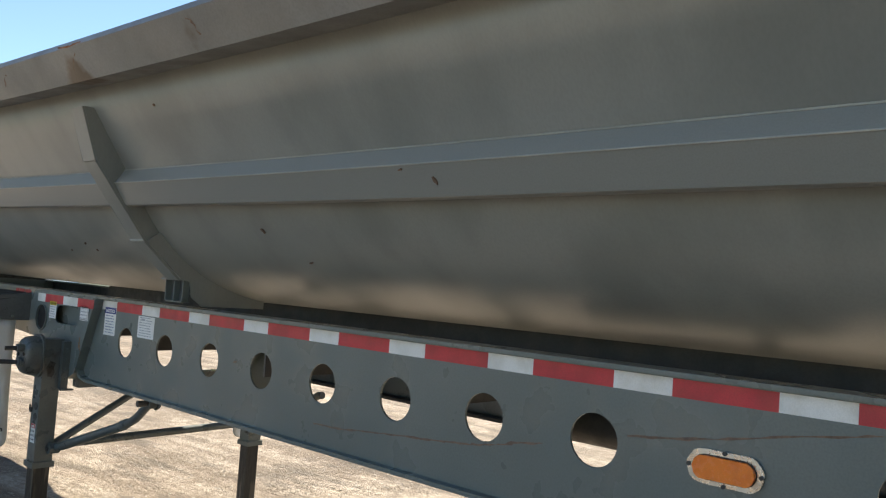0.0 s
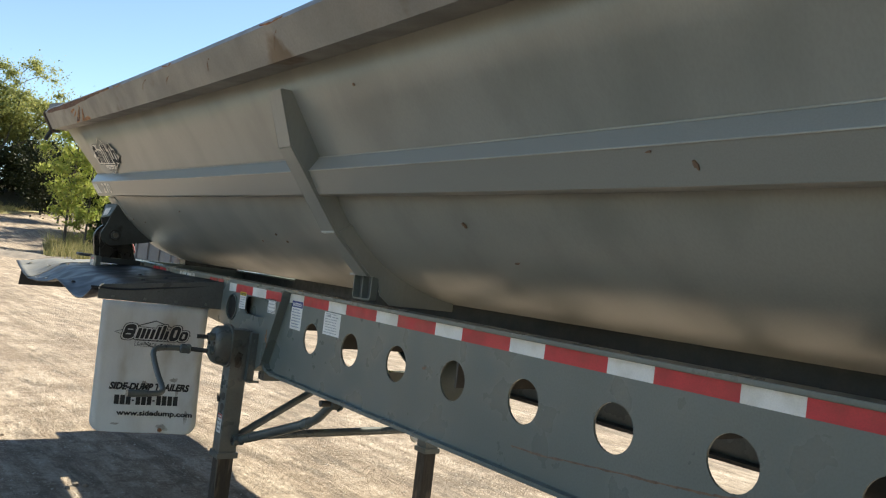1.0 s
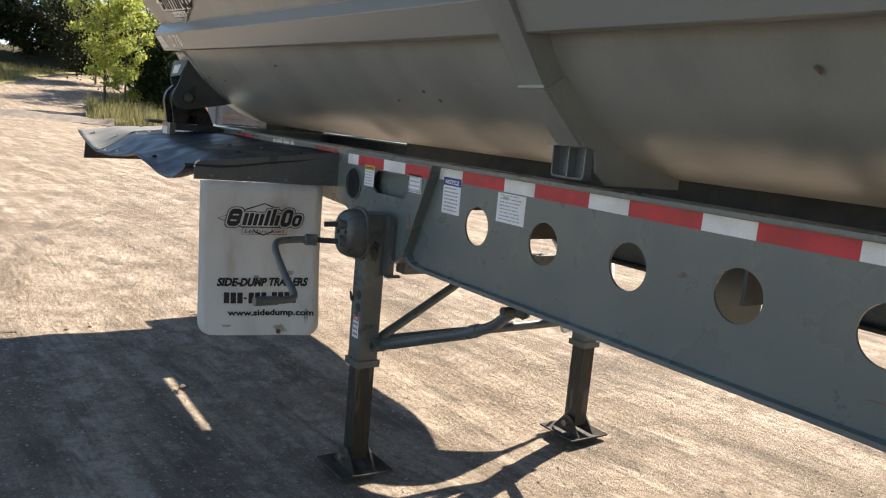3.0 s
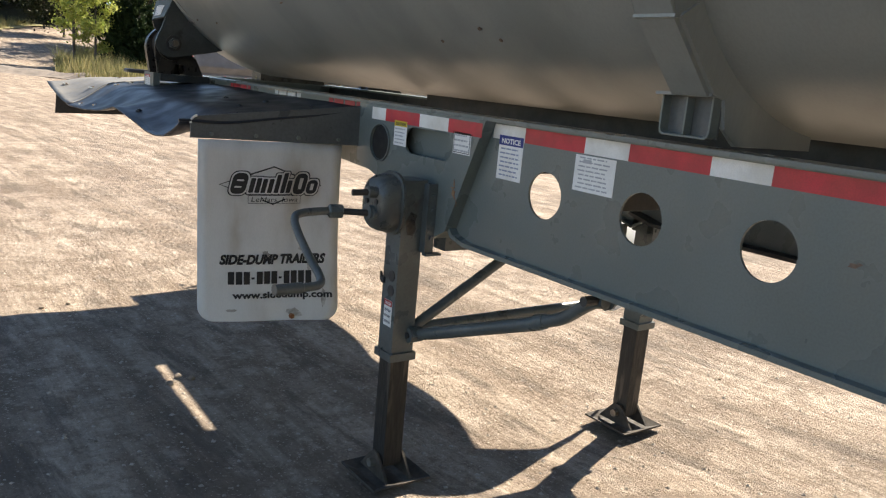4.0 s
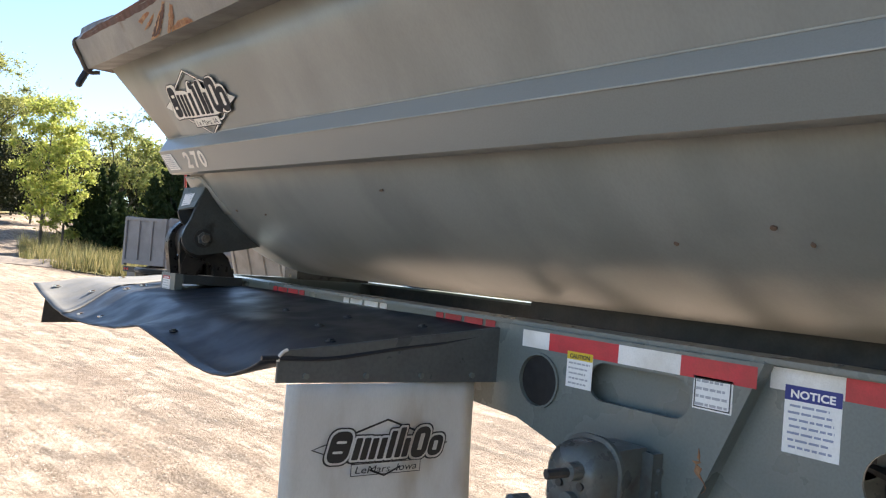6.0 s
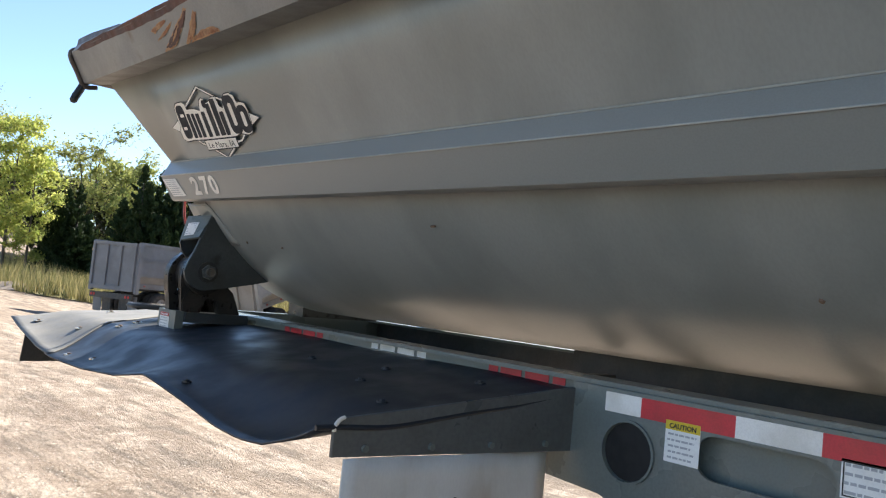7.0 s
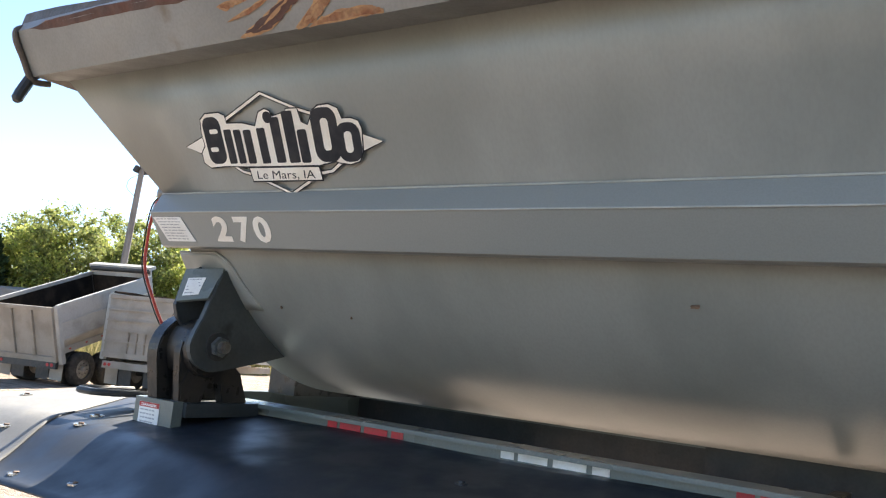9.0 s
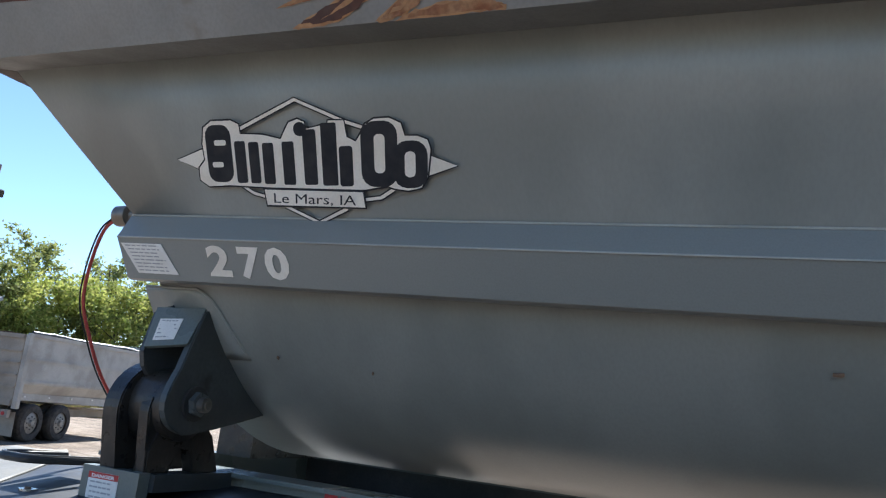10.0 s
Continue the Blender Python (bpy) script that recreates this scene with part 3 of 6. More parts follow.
end = smooth_path([(-0.70, 4.298, 2.486), (-0.758, 4.298, 2.480), (-0.795, 4.302, 2.54), (-0.832, 4.302, 2.604), (-0.815, 4.302, 2.640), (-0.72, 4.302, 2.655)], 4)
part("rail_end", sweep([(x, y - 0.008, z) for x, y, z in end], 0.011, 10), RAIL_D, rail, "dark worn end of the rail", smooth=True)

# rust scrapes on the rail face: (y, t) drawn along the rail, t from its lower to its upper edge


def rail_at(y, t, out=0.003):
    p, q = Vector((-0.760, y, 2.478)), Vector((-0.835, y, 2.618))
    r = p.lerp(q, t) + Vector((-0.88, 0, -0.47)) * out
    return Vector((r.x, r.y, taper_to_view(r.y, r.z)))


def scrape(outline, mat=RUST, out=0.003):
    b = bmesh.new()
    f = b.faces.new([b.verts.new(rail_at(y, t, out)) for y, t in outline])
    bmesh.ops.triangulate(b, faces=[f])
    part("rust_scrape", b, mat, rail, "bare orange rust scrape")


def ragged(spine, width, seed, n=5):
    """A torn strip round a spine of (y, t)."""
    rng = random.Random(seed)
    up, low = [], []
    for (y0, t0), (y1, t1) in zip(spine, spine[1:]):
        for k in range(n):
            s = k / n
            y, t = y0 + (y1 - y0) * s, t0 + (t1 - t0) * s
            up.append((y + rng.uniform(-0.012, 0.012), t + width * rng.uniform(0.3, 1)))
            low.append((y + rng.uniform(-0.012, 0.012), t - width * rng.uniform(0.3, 1)))
    return [spine[0]] + up + [spine[-1]] + low[::-1]


def torn(outline, seed, n=4):
    """An outline with ragged edges."""
    rng = random.Random(seed)
    out = []
    for (y0, t0), (y1, t1) in zip(outline, outline[1:] + outline[:1]):
        for k in range(n):
            s = k / n
            out.append((y0 + (y1 - y0) * s + rng.uniform(-0.006, 0.006), t0 + (t1 - t0) * s + rng.uniform(-0.02, 0.02)))
    return out


for k, patch in enumerate((
        [(3.239, 0.02), (3.18, 0.16), (3.085, 0.43), (3.016, 0.58), (2.96, 0.74), (2.94, 0.70), (2.995, 0.50), (3.043, 0.28), (3.116, 0.07), (3.18, 0.0)],
        [(3.04, 0.0), (2.982, 0.26), (2.927, 0.49), (2.90, 0.60), (2.885, 0.56), (2.922, 0.27), (2.967, 0.08), (3.007, 0.0)],
        [(2.99, 0.0), (2.951, 0.10), (2.884, 0.17), (2.801, 0.16), (2.765, 0.07), (2.771, 0.0), (2.85, 0.0)],
        [(3.297, 0.57), (3.229, 0.65), (3.142, 0.68), (3.141, 0.62), (3.216, 0.54), (3.265, 0.47)],
        [(3.272, 0.29), (3.167, 0.47), (3.097, 0.57), (3.172, 0.37)])):
    scrape(torn(patch, 60 + k), RUST_P, 0.0025)
    cy, ct = (sum(p[i] for p in patch) / len(patch) for i in (0, 1))
    scrape(torn([(cy + (y - cy) * 0.90 - 0.006, ct + (t - ct) * 0.86) for y, t in patch], 80 + k), RUST if k else RUST_D, 0.0034)
for k, patch in enumerate(([(3.16, 0.10), (3.08, 0.36), (3.04, 0.50), (3.05, 0.40), (3.10, 0.22)], [(3.01, 0.06), (2.97, 0.22), (2.95, 0.32), (2.955, 0.20)])):
    scrape(torn(patch, 70 + k), RUST_P, 0.0042)
for i, (y0, y1) in enumerate(((1.9, 1.7), (0.9, 0.75), (-0.3, -0.5))):
    scrape(ragged([(y0, 0.97), ((y0 + y1) / 2, 0.93), (y1, 0.97)], 0.03, 10 + i))
# the long worn edge at the front: brown bare steel with a thin orange border
WORN_EDGE = [(4.21, 0.93), (4.12, 0.84), (3.95, 0.83), (3.78, 0.80), (3.62, 0.81), (3.45, 0.77), (3.30, 0.78), (3.18, 0.74), (3.02, 0.79), (2.86, 0.84), (2.6, 0.88), (2.3, 0.92), (2.0, 0.95)]
TOP_EDGE = [(2.0, 1.0), (2.6, 1.0), (3.2, 1.0), (3.8, 1.0), (4.1, 0.985)]
scrape(torn([(y, t - 0.035) for y, t in WORN_EDGE] + TOP_EDGE, 51), RUST_P, 0.0020)
scrape(torn(WORN_EDGE + TOP_EDGE, 52), RUST_D, 0.0030)
for i, (y0, t0, y1, t1) in enumerate(((1.35, 0.5, 1.22, 0.8), (0.95, 0.4, 0.86, 0.62), (0.35, 0.35, 0.28, 0.7), (-0.35, 0.3, -0.42, 0.75), (-1.25, 0.35, -1.2, 0.8), (-2.0, 0.4, -2.05, 0.7))):
    scrape(ragged([(y0, t0), ((y0 + y1) / 2, (t0 + t1) / 2 + 0.08), (y1, t1)], 0.016, 30 + i, 3), CHIP)

# side rib
RIB = [(-0.415, 2.166), (-0.426, 2.154), (-0.462, 2.084), (-0.398, 1.983), (-0.385, 1.979), (-0.30, 1.99)]
part("side_rib", tapered_to_view(along_y(RIB, YB, 3.969, None, 30)), RIBP, trailer, "folded steel rib along the tub", smooth=True, bevel=0.006, segs=3)
part("side_rib", tapered_to_view(along_y(flip(RIB), YB, 3.969, None, 30)), TUB, trailer, smooth=True, bevel=0.007)

# thin pale bars paint the sky's highlight along the worn rib edges
for x, z in ((-0.4275, 2.1545), (-0.4635, 2.0840)):
    pts = [(x, y, taper_to_view(y, z)) for y in np.linspace(YB, 3.966, 24)]
    part("rib_edge", sweep(pts, 0.0024, 6), RIB_GLEAM, trailer, "worn rib edge, its highlight painted as a pale line", smooth=True)

# stiffener with its flange and hook: a bent flange, a web behind its rear edge, a heavier foot below the splice
GUS = [(-0.640, 2.305), (-0.552, 2.095), (-0.275, 1.776), (-0.078, 1.612)]
FLANGE = 0.112


def leaned(bm):
    """The stiffener leans a little to the rear towards its top."""
    for v in bm.verts:
        v.co.y -= 0.15 * max(0, v.co.z - 1.61)
    return bm


Y_REAR = -0.017
upper = [(-0.640, 2.305), (-0.552, 2.095), (-0.275, 1.776), (-0.12, 1.86), (-0.36, 2.02), (-0.60, 2.305)]
stiff = part("stiffener", leaned(slab(upper, [], lambda u, v, w: (u, Y_REAR + w, v), 0.010)), TUB, trailer, "bent stiffener welded over the rib")
lower = [(-0.275, 1.776), (-0.078, 1.612), (-0.030, 1.600), (-0.012, 1.525), (0.045, 1.484), (0.40, 1.482), (0.40, 1.56), (0.10, 1.66), (-0.145, 1.862)]
part("foot_web", leaned(slab(lower, [], lambda u, v, w: (u, Y_REAR - 0.014 + w, v), 0.016)), TUB, stiff, bevel=0.002, segs=1)
for (x0, z0), (x1, z1) in zip(GUS, GUS[1:]):
    n = Vector((z1 - z0, 0, x0 - x1)).normalized() * 0.010
    c = [(x0, z0), (x1, z1), (x1 + n.x, z1 + n.z), (x0 + n.x, z0 + n.z)]
    part("flange", leaned(slab(c, [], lambda u, v, w: (u, Y_REAR + w, v), FLANGE)), TUB, stiff, bevel=0.0015, segs=1)
part("splice", leaned(box(-0.292, -0.268, Y_REAR - 0.006, Y_REAR + FLANGE + 0.006, 1.772, 1.780)), TUB, stiff)
weld = [(XC - math.sqrt(R_TUB ** 2 - (ZC - z) ** 2) - 0.004, Y_REAR - 0.004, z) for z in (1.86, 1.80, 1.74, 1.68, 1.63, 1.59, 1.56)]
part("weld_bead", leaned(tapered_to_view(sweep(weld, 0.006, 8))), TUB, stiff, smooth=True)
ch = bmesh.new()
wall = [(0.142, 1.605), (0.142, 1.515), (0.138, 1.503), (0.128, 1.497), (-0.006, 1.497), (-0.016, 1.503), (-0.020, 1.515), (-0.020, 1.605)]
inside_ = [(-0.014, 1.605), (-0.014, 1.517), (-0.011, 1.508), (-0.003, 1.503), (0.125, 1.503), (0.133, 1.508), (0.136, 1.517), (0.136, 1.605)]
slab(wall + inside_, [], lambda u, v, w: (-0.06 + w, u, v), 0.034, ch)
box(-0.058, -0.028, 0.060, 0.065, 1.503, 1.60, ch)
part("hook_box", ch, FRAME, stiff, "open welded hook box", bevel=0.0012, segs=1)
# the shade inside the box is put into its darker back
part("box_back", box(-0.026, -0.020, -0.02, 0.142, 1.499, 1.605), PLATE, stiff)
part("cap", slab([(-0.026, 1.606), (0.148, 1.602), (0.148, 1.610), (-0.026, 1.614)], [], lambda u, v, w: (-0.082 + w, u, v), 0.067), TUB, stiff)

# small rust marks and chips in the paint


def paint_mark(at, normal, length, width, slant, seed, mat=CHIP):
    """An irregular flake lying on the steel; slant turns it from level, in degrees."""
    rng = random.Random(seed)
    n = Vector(normal).normalized()
    u = Vector((0, 1, 0)) * math.cos(radians(slant)) + n.cross(Vector((0, 1, 0))) * math.sin(radians(slant))
    v = n.cross(u)
    b = bmesh.new()
    loop = []
    for k in range(11):
        a = 2 * math.pi * k / 11
        r = rng.uniform(0.55, 1.1)
        loop.append(b.verts.new(Vector(at) + n * 0.011 + u * (length / 2 * r * math.cos(a)) + v * (width / 2 * r * math.sin(a))))
    f = b.faces.new(loop)
    ex = bmesh.ops.extrude_face_region(b, geom=[f])
    bmesh.ops.translate(b, verts=[e for e in ex["geom"] if isinstance(e, bmesh.types.BMVert)], vec=-n * 0.006)
    part("paint_chip", b, mat, tub, "small rusty chip in the paint")


for i, (p, nn, ln, wd, sl) in enumerate((
        ((-0.449, -1.815, 1.988), (-0.8, 0, -0.6), 0.030, 0.009, 5), ((-0.427, -1.930, 1.958), (-0.8, 0, -0.6), 0.020, 0.050, 15),
        ((-0.236, -0.880, 1.831), (-0.73, 0, -0.68), 0.022, 0.040, 30), ((-0.113, -1.035, 1.721), (-0.61, 0, -0.79), 0.045, 0.012, 8),
        ((-0.156, 0.835, 1.766), (-0.67, 0, -0.74), 0.022, 0.026, 0), ((-0.118, 0.767, 1.735), (-0.63, 0, -0.78), 0.014, 0.022, 20),
        ((-0.246, 2.213, 1.872), (-0.76, 0, -0.65), 0.040, 0.014, 0), ((-0.181, 3.582, 1.818), (-0.71, 0, -0.7), 0.010, 0.020, 0),
        ((-0.166, 3.286, 1.799), (-0.7, 0, -0.71), 0.010, 0.014, 0), ((-0.108, 1.106, 1.729), (-0.59, 0, -0.81), 0.018, 0.022, 40),
        ((-0.582, -0.605, 2.274), (-0.79, 0, -0.61), 0.014, 0.016, 0))):
    paint_mark(p, nn, ln * 0.65, wd * 0.65, sl, 70 + i)

# emblem on the tub wall: drawn in (u towards the front, v up the wall), as plain shapes


def on_wall(u, v, out):
    s = Vector((-0.662, 0, 1)).normalized()
    p = Vector((WALL(2.280), 3.315, 2.280)) + s * v + Vector((0, -1, 0)) * u + N_OUT * (0.0095 + out * 0.4)
    return Vector((p.x, p.y, taper_to_view(p.y, p.z)))


def outline_part(name, loop, width, out, mat, parent, label="", place=on_wall):
    """A band that follows a closed loop."""
    c = Vector((sum(p[0] for p in loop) / len(loop), sum(p[1] for p in loop) / len(loop)))
    b = bmesh.new()
    o, i = [], []
    n = len(loop)
    for k in range(n):
        p0, p1, p2 = Vector(loop[k - 1]), Vector(loop[k]), Vector(loop[(k + 1) % n])
        d1, d2 = (p1 - p0).normalized(), (p2 - p1).normalized()
        nn = Vector((-(d1 + d2).y, (d1 + d2).x)).normalized()
        if nn.dot(c - p1) < 0:
            nn = -nn
        o.append(b.verts.new(place(*p1, out)))
        i.append(b.verts.new(place(*(p1 + nn * width), out)))
    for k in range(n):
        b.faces.new((o[k], o[(k + 1) % n], i[(k + 1) % n], i[k]))
    return part(name, b, mat, parent, label)


def wall_shape(name, outline, out, mat, parent, label=""):
    b = bmesh.new()
    f = b.faces.new([b.verts.new(on_wall(u, v, out)) for u, v in outline])
    bmesh.ops.triangulate(b, faces=[f])
    return part(name, b, mat, parent, label)


def grown(outline, by):
    """The outline moved outwards along its corners."""
    n, out = len(outline), []
    turn = sum(a[0] * b[1] - b[0] * a[1] for a, b in zip(outline, outline[1:] + outline[:1]))
    sg = 1 if turn > 0 else -1
    for k in range(n):
        p0, p1, p2 = (Vector(outline[(k + q) % n]) for q in (-1, 0, 1))
        d = ((p1 - p0).normalized() + (p2 - p1).normalized()).normalized()
        out.append((p1.x + sg * d.y * by, p1.y - sg * d.x * by))
    return out


def ribbon(points, width):
    """A strip of even width along points."""
    left, right = [], []
    for k, p in enumerate(points):
        d = (Vector(points[min(k + 1, len(points) - 1)]) - Vector(points[max(k - 1, 0)])).normalized()
        left.append((p[0] - d.y * width / 2, p[1] + d.x * width / 2))
        right.append((p[0] + d.y * width / 2, p[1] - d.x * width / 2))
    return left + right[::-1]


def slanted(u0, v0, u1, v1, r):
    """A rounded upright block that leans to the rear."""
    cs = []
    for cx, cy, a0 in ((u1 - r, v1 - r, 0), (u0 + r, v1 - r, 90), (u0 + r, v0 + r, 180), (u1 - r, v0 + r, 270)):
        cs += arc(cx, cy, r, a0, a0 + 90, 4)
    return [(u + 0.16 * (v - 0.01), v) for u, v in cs]


SHIELD = [(-0.317, 0.09), (-0.288, 0.106), (-0.226, 0.106), (-0.204, 0.096), (-0.206, 0.072), (-0.137, 0.068), (-0.087, 0.056), (-0.068, 0.08),
          (-0.054, 0.096), (-0.028, 0.103), (-0.011, 0.096), (-0.01, 0.079), (0.034, 0.086), (0.046, 0.072), (0.056, 0.097), (0.098, 0.096),
          (0.098, 0.057), (0.12, 0.046), (0.138, 0.065), (0.152, 0.085), (0.178, 0.097), (0.216, 0.098), (0.243, 0.085), (0.248, 0.056),
          (0.279, 0.055), (0.302, 0.046), (0.306, 0.024), (0.288, -0.04), (0.269, -0.065), (0.235, -0.072), (0.199, -0.067), (0.183, -0.061),
          (0.134, -0.068), (0.102, -0.074), (-0.076, -0.068), (-0.271, -0.059), (-0.342, -0.062), (-0.367, -0.045), (-0.361, -0.013), (-0.336, 0.007), (-0.332, 0.049)]
emblem = wall_shape("emblem", grown(SHIELD, 0.0042), 0.0024, INK, tub, "worn black and cream maker's emblem")
for k, line in enumerate(([(-0.205, 0.084), (-0.026, 0.149), (0.097, 0.094), (0.144, 0.078)], [(-0.328, 0.034), (-0.425, 0.007), (-0.357, -0.014)], [(0.303, 0.005), (0.361, -0.013), (0.288, -0.034)],
                          [(-0.235, -0.06), (-0.204, -0.08), (-0.169, -0.089)], [(0.198, -0.069), (0.16, -0.09), (0.116, -0.095)], [(-0.116, -0.113), (-0.024, -0.155), (0.063, -0.118)])):
    wall_shape("emblem_line", ribbon(line, 0.0145), 0.0010, INK, emblem)
    wall_shape("emblem_line", ribbon(line, 0.0078), 0.0016, CREAM, emblem)
wall_shape("emblem_ground", SHIELD, 0.0032, CREAM, emblem)
for u0, v0, u1, v1, r in ((-0.327, -0.051, -0.246, 0.096, 0.028), (-0.237, -0.053, -0.203, 0.054, 0.006), (-0.194, -0.054, -0.162, 0.051, 0.006), (-0.152, -0.056, -0.118, 0.048, 0.006),
                          (-0.093, -0.058, -0.058, 0.050, 0.005), (-0.056, 0.062, -0.020, 0.096, 0.0165), (-0.032, -0.058, 0.006, 0.078, 0.006), (0.020, -0.060, 0.063, 0.092, 0.005), (0.068, -0.062, 0.105, 0.036, 0.008),
                          (0.127, -0.063, 0.222, 0.092, 0.034), (0.211, -0.066, 0.297, 0.045, 0.034)):
    wall_shape("emblem_shape", slanted(u0, v0, u1, v1, r), 0.0040, INK, emblem)
for u0, v0, u1, v1, r in ((-0.300, 0.044, -0.262, 0.058, 0.006), (-0.312, -0.012, -0.276, 0.002, 0.006), (0.162, -0.030, 0.190, 0.062, 0.011), (0.240, -0.040, 0.267, 0.020, 0.011)):
    wall_shape("emblem_slot", slanted(u0, v0, u1, v1, r), 0.0048, CREAM, emblem)
wall_shape("emblem_banner", [(-0.171, -0.064), (0.120, -0.070), (0.119, -0.118), (-0.172, -0.115)], 0.0054, INK, emblem)
wall_shape("emblem_banner", [(-0.167, -0.070), (0.115, -0.076), (0.114, -0.114), (-0.168, -0.110)], 0.0062, CREAM, emblem)
words("banner_words", "Le Mars, IA", 0.026, 0.236, lambda x, y: on_wall(-0.146 + x, -0.104 + y - 0.02 * x, 0.0070), INK, emblem, 0.15)


def on_rib(u, v, out=0.0):
    """u runs towards the rear from the rib's front end, v up the rib's face."""
    p, q = Vector((-0.398, 3.969, 1.983)), Vector((-0.462, 3.969, 2.084))
    r = p + (q - p).normalized() * v + Vector((0, -1, 0)) * u + N_OUT * (0.002 + out)
    return Vector((r.x, r.y, taper_to_view(r.y, r.z)))


for digit, u0, wide in (("2", 0.306, 0.074), ("7", 0.408, 0.070), ("0", 0.490, 0.072)):
    words("unit_number", digit, 0.080, wide, (lambda a: lambda x, y: on_rib(a + x, 0.024 + y))(u0), CREAM, tub, 0, 0.05)
sticker("notice_label", lambda u, v, o: on_rib(0.02 + u - v * 0.45 + 0.03, 0.018 + v, o), 0.145, 0.085, tub, "faded cream notice label", lines=8, seed=4)

# ---- chassis beams, flanges, gooseneck ----
ZT = 1.462
HOLES = [0.613 - 0.4064 * i for i in range(18) if i != 8]
for sgn, x0 in ((0, 0.0), (1, 2 * XC - 0.009)):
    up = 0.04 * sgn
    outer = [(YB, 1.005 + up), (0.98, 1.005 + up), (1.05, 1.02 + up), (1.10, 1.07), (1.10, ZT), (YB, ZT)]
    bm = slab(outer, [ring(h, 1.246, 0.078) for h in HOLES if h > YB + 0.3], side(x0), 0.009)
    web = part("main_beam", bm, FRAME, trailer, "dark grey steel chassis beam with a row of round holes")
    xa, xb = (x0 - 0.035, x0 + 0.085) if not sgn else (x0 - 0.075, x0 + 0.045)
    part("top_flange", box(xa, xb, YB, 4.35, ZT, ZT + 0.013), FRAME, web, bevel=0.003, segs=1)
    low = [(YB, 0.99 + up), (0.98, 0.99 + up), (1.06, 1.008 + up), (1.115, 1.065), (1.105, 1.075), (1.05, 1.022 + up), (0.98, 1.005 + up), (YB, 1.005 + up)]
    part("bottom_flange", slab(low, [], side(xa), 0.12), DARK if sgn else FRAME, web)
    # gooseneck plates
    neck = [(0.895, ZT), (1.078, 1.03), (1.16, 0.985), (1.30, 1.03), (1.52, 1.14), (1.785, 1.215), (1.785, ZT)]
    oval = arc(1.352, 1.343, 0.052, -90, 90, 10) + arc(1.130, 1.343, 0.052, 90, 270, 10)
    xp = -0.050 if not sgn else 2 * XC + 0.040
    nk = part("gooseneck_plate", slab(neck, [oval, ring(1.592, 1.309, 0.074)], side(xp), 0.010), FRAME, trailer, "proud side plate with oval and round openings")
    bx0, bx1 = (xp + 0.01, x0) if not sgn else (x0 + 0.009, xp)
    pl = bmesh.new()
    for (y0, z0), (y1, z1) in zip(neck[:6], neck[1:6]):
        d = Vector((y1 - y0, z1 - z0)).normalized()
        nrm = Vector((-d.y, d.x)) * 0.010
        c = [(y0, z0), (y1, z1), (y1 + nrm.x, z1 + nrm.y), (y0 + nrm.x, z0 + nrm.y)]
        slab(c, [], side(bx0), bx1 - bx0 + 0.07 if not sgn else bx1 - bx0, pl)
    part("edge_plate", pl, FRAME, nk)
    # the far plate is dark steel: its shade is put into the colour
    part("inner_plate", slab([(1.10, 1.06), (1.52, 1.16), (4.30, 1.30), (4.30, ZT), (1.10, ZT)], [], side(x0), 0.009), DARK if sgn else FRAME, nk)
    part("hole_collar", slab(ring(1.592, 1.309, 0.081), [ring(1.592, 1.309, 0.075)], side(xp - 0.008 if not sgn else xp + 0.01), 0.008), FRAME, nk)

beam = [o for o in trailer.children if o.name == "main_beam"][0]
neck = [o for o in trailer.children if o.name == "gooseneck_plate"][0]

# crossmembers, things seen and added blockers between tub and beams; dark for shade
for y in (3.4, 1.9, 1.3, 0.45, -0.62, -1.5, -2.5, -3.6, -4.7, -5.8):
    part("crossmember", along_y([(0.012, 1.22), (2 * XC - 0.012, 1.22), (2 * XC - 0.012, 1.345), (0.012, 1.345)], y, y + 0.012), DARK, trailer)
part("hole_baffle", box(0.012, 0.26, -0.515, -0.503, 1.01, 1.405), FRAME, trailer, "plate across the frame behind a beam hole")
# unseen beam added to stop light passing under the tub
part("cradle_beam", box(XC + 0.22, XC + 0.36, YB, 2.47, 1.32, 1.548), DARK, trailer, "black beam added under the tub to stop light in the gap", bevel=0.01)
# unseen deck added to stop a patch of sun on the ground
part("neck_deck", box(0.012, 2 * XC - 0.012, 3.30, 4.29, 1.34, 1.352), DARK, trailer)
# unseen rail added to narrow the slit of sun on the ground
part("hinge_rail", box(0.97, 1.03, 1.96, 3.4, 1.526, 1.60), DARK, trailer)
# unseen rail added to hide the lit far beam
part("inner_rail", box(0.10, 0.16, 1.96, 3.74, 1.36, 1.452), DARK, trailer, "black rail added inside the beam to hide lit steel", bevel=0.004)
# unseen block added to darken the gap behind the pivot
part("hydraulic_block", box(0.45, 0.95, 4.12, 4.28, 1.475, 1.63), GREASY, trailer, "black block added behind the pivot to darken the gap", bevel=0.02)
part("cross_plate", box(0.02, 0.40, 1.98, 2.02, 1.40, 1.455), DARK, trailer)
part("air_tank", sweep([(0.30, -2.75, 1.28), (0.30, -2.72, 1.28), (0.30, -1.95, 1.28), (0.30, -1.92, 1.28)], [0.07, 0.11, 0.11, 0.07], 20), DARK, trailer, "black air tank between the beams", smooth=True)

# marking tape, 279 mm red and 178 mm white on the beam; other strips fitted to the camera's view
def tape(y0, y1, z1, x, mat, par, h=0.050):
    b = slab([(y0, z1 - h), (y1, z1 - h), (y1, z1), (y0, z1)], [], side(x - 0.0012), 0.0012)
    part("tape_strip", b, mat, par)


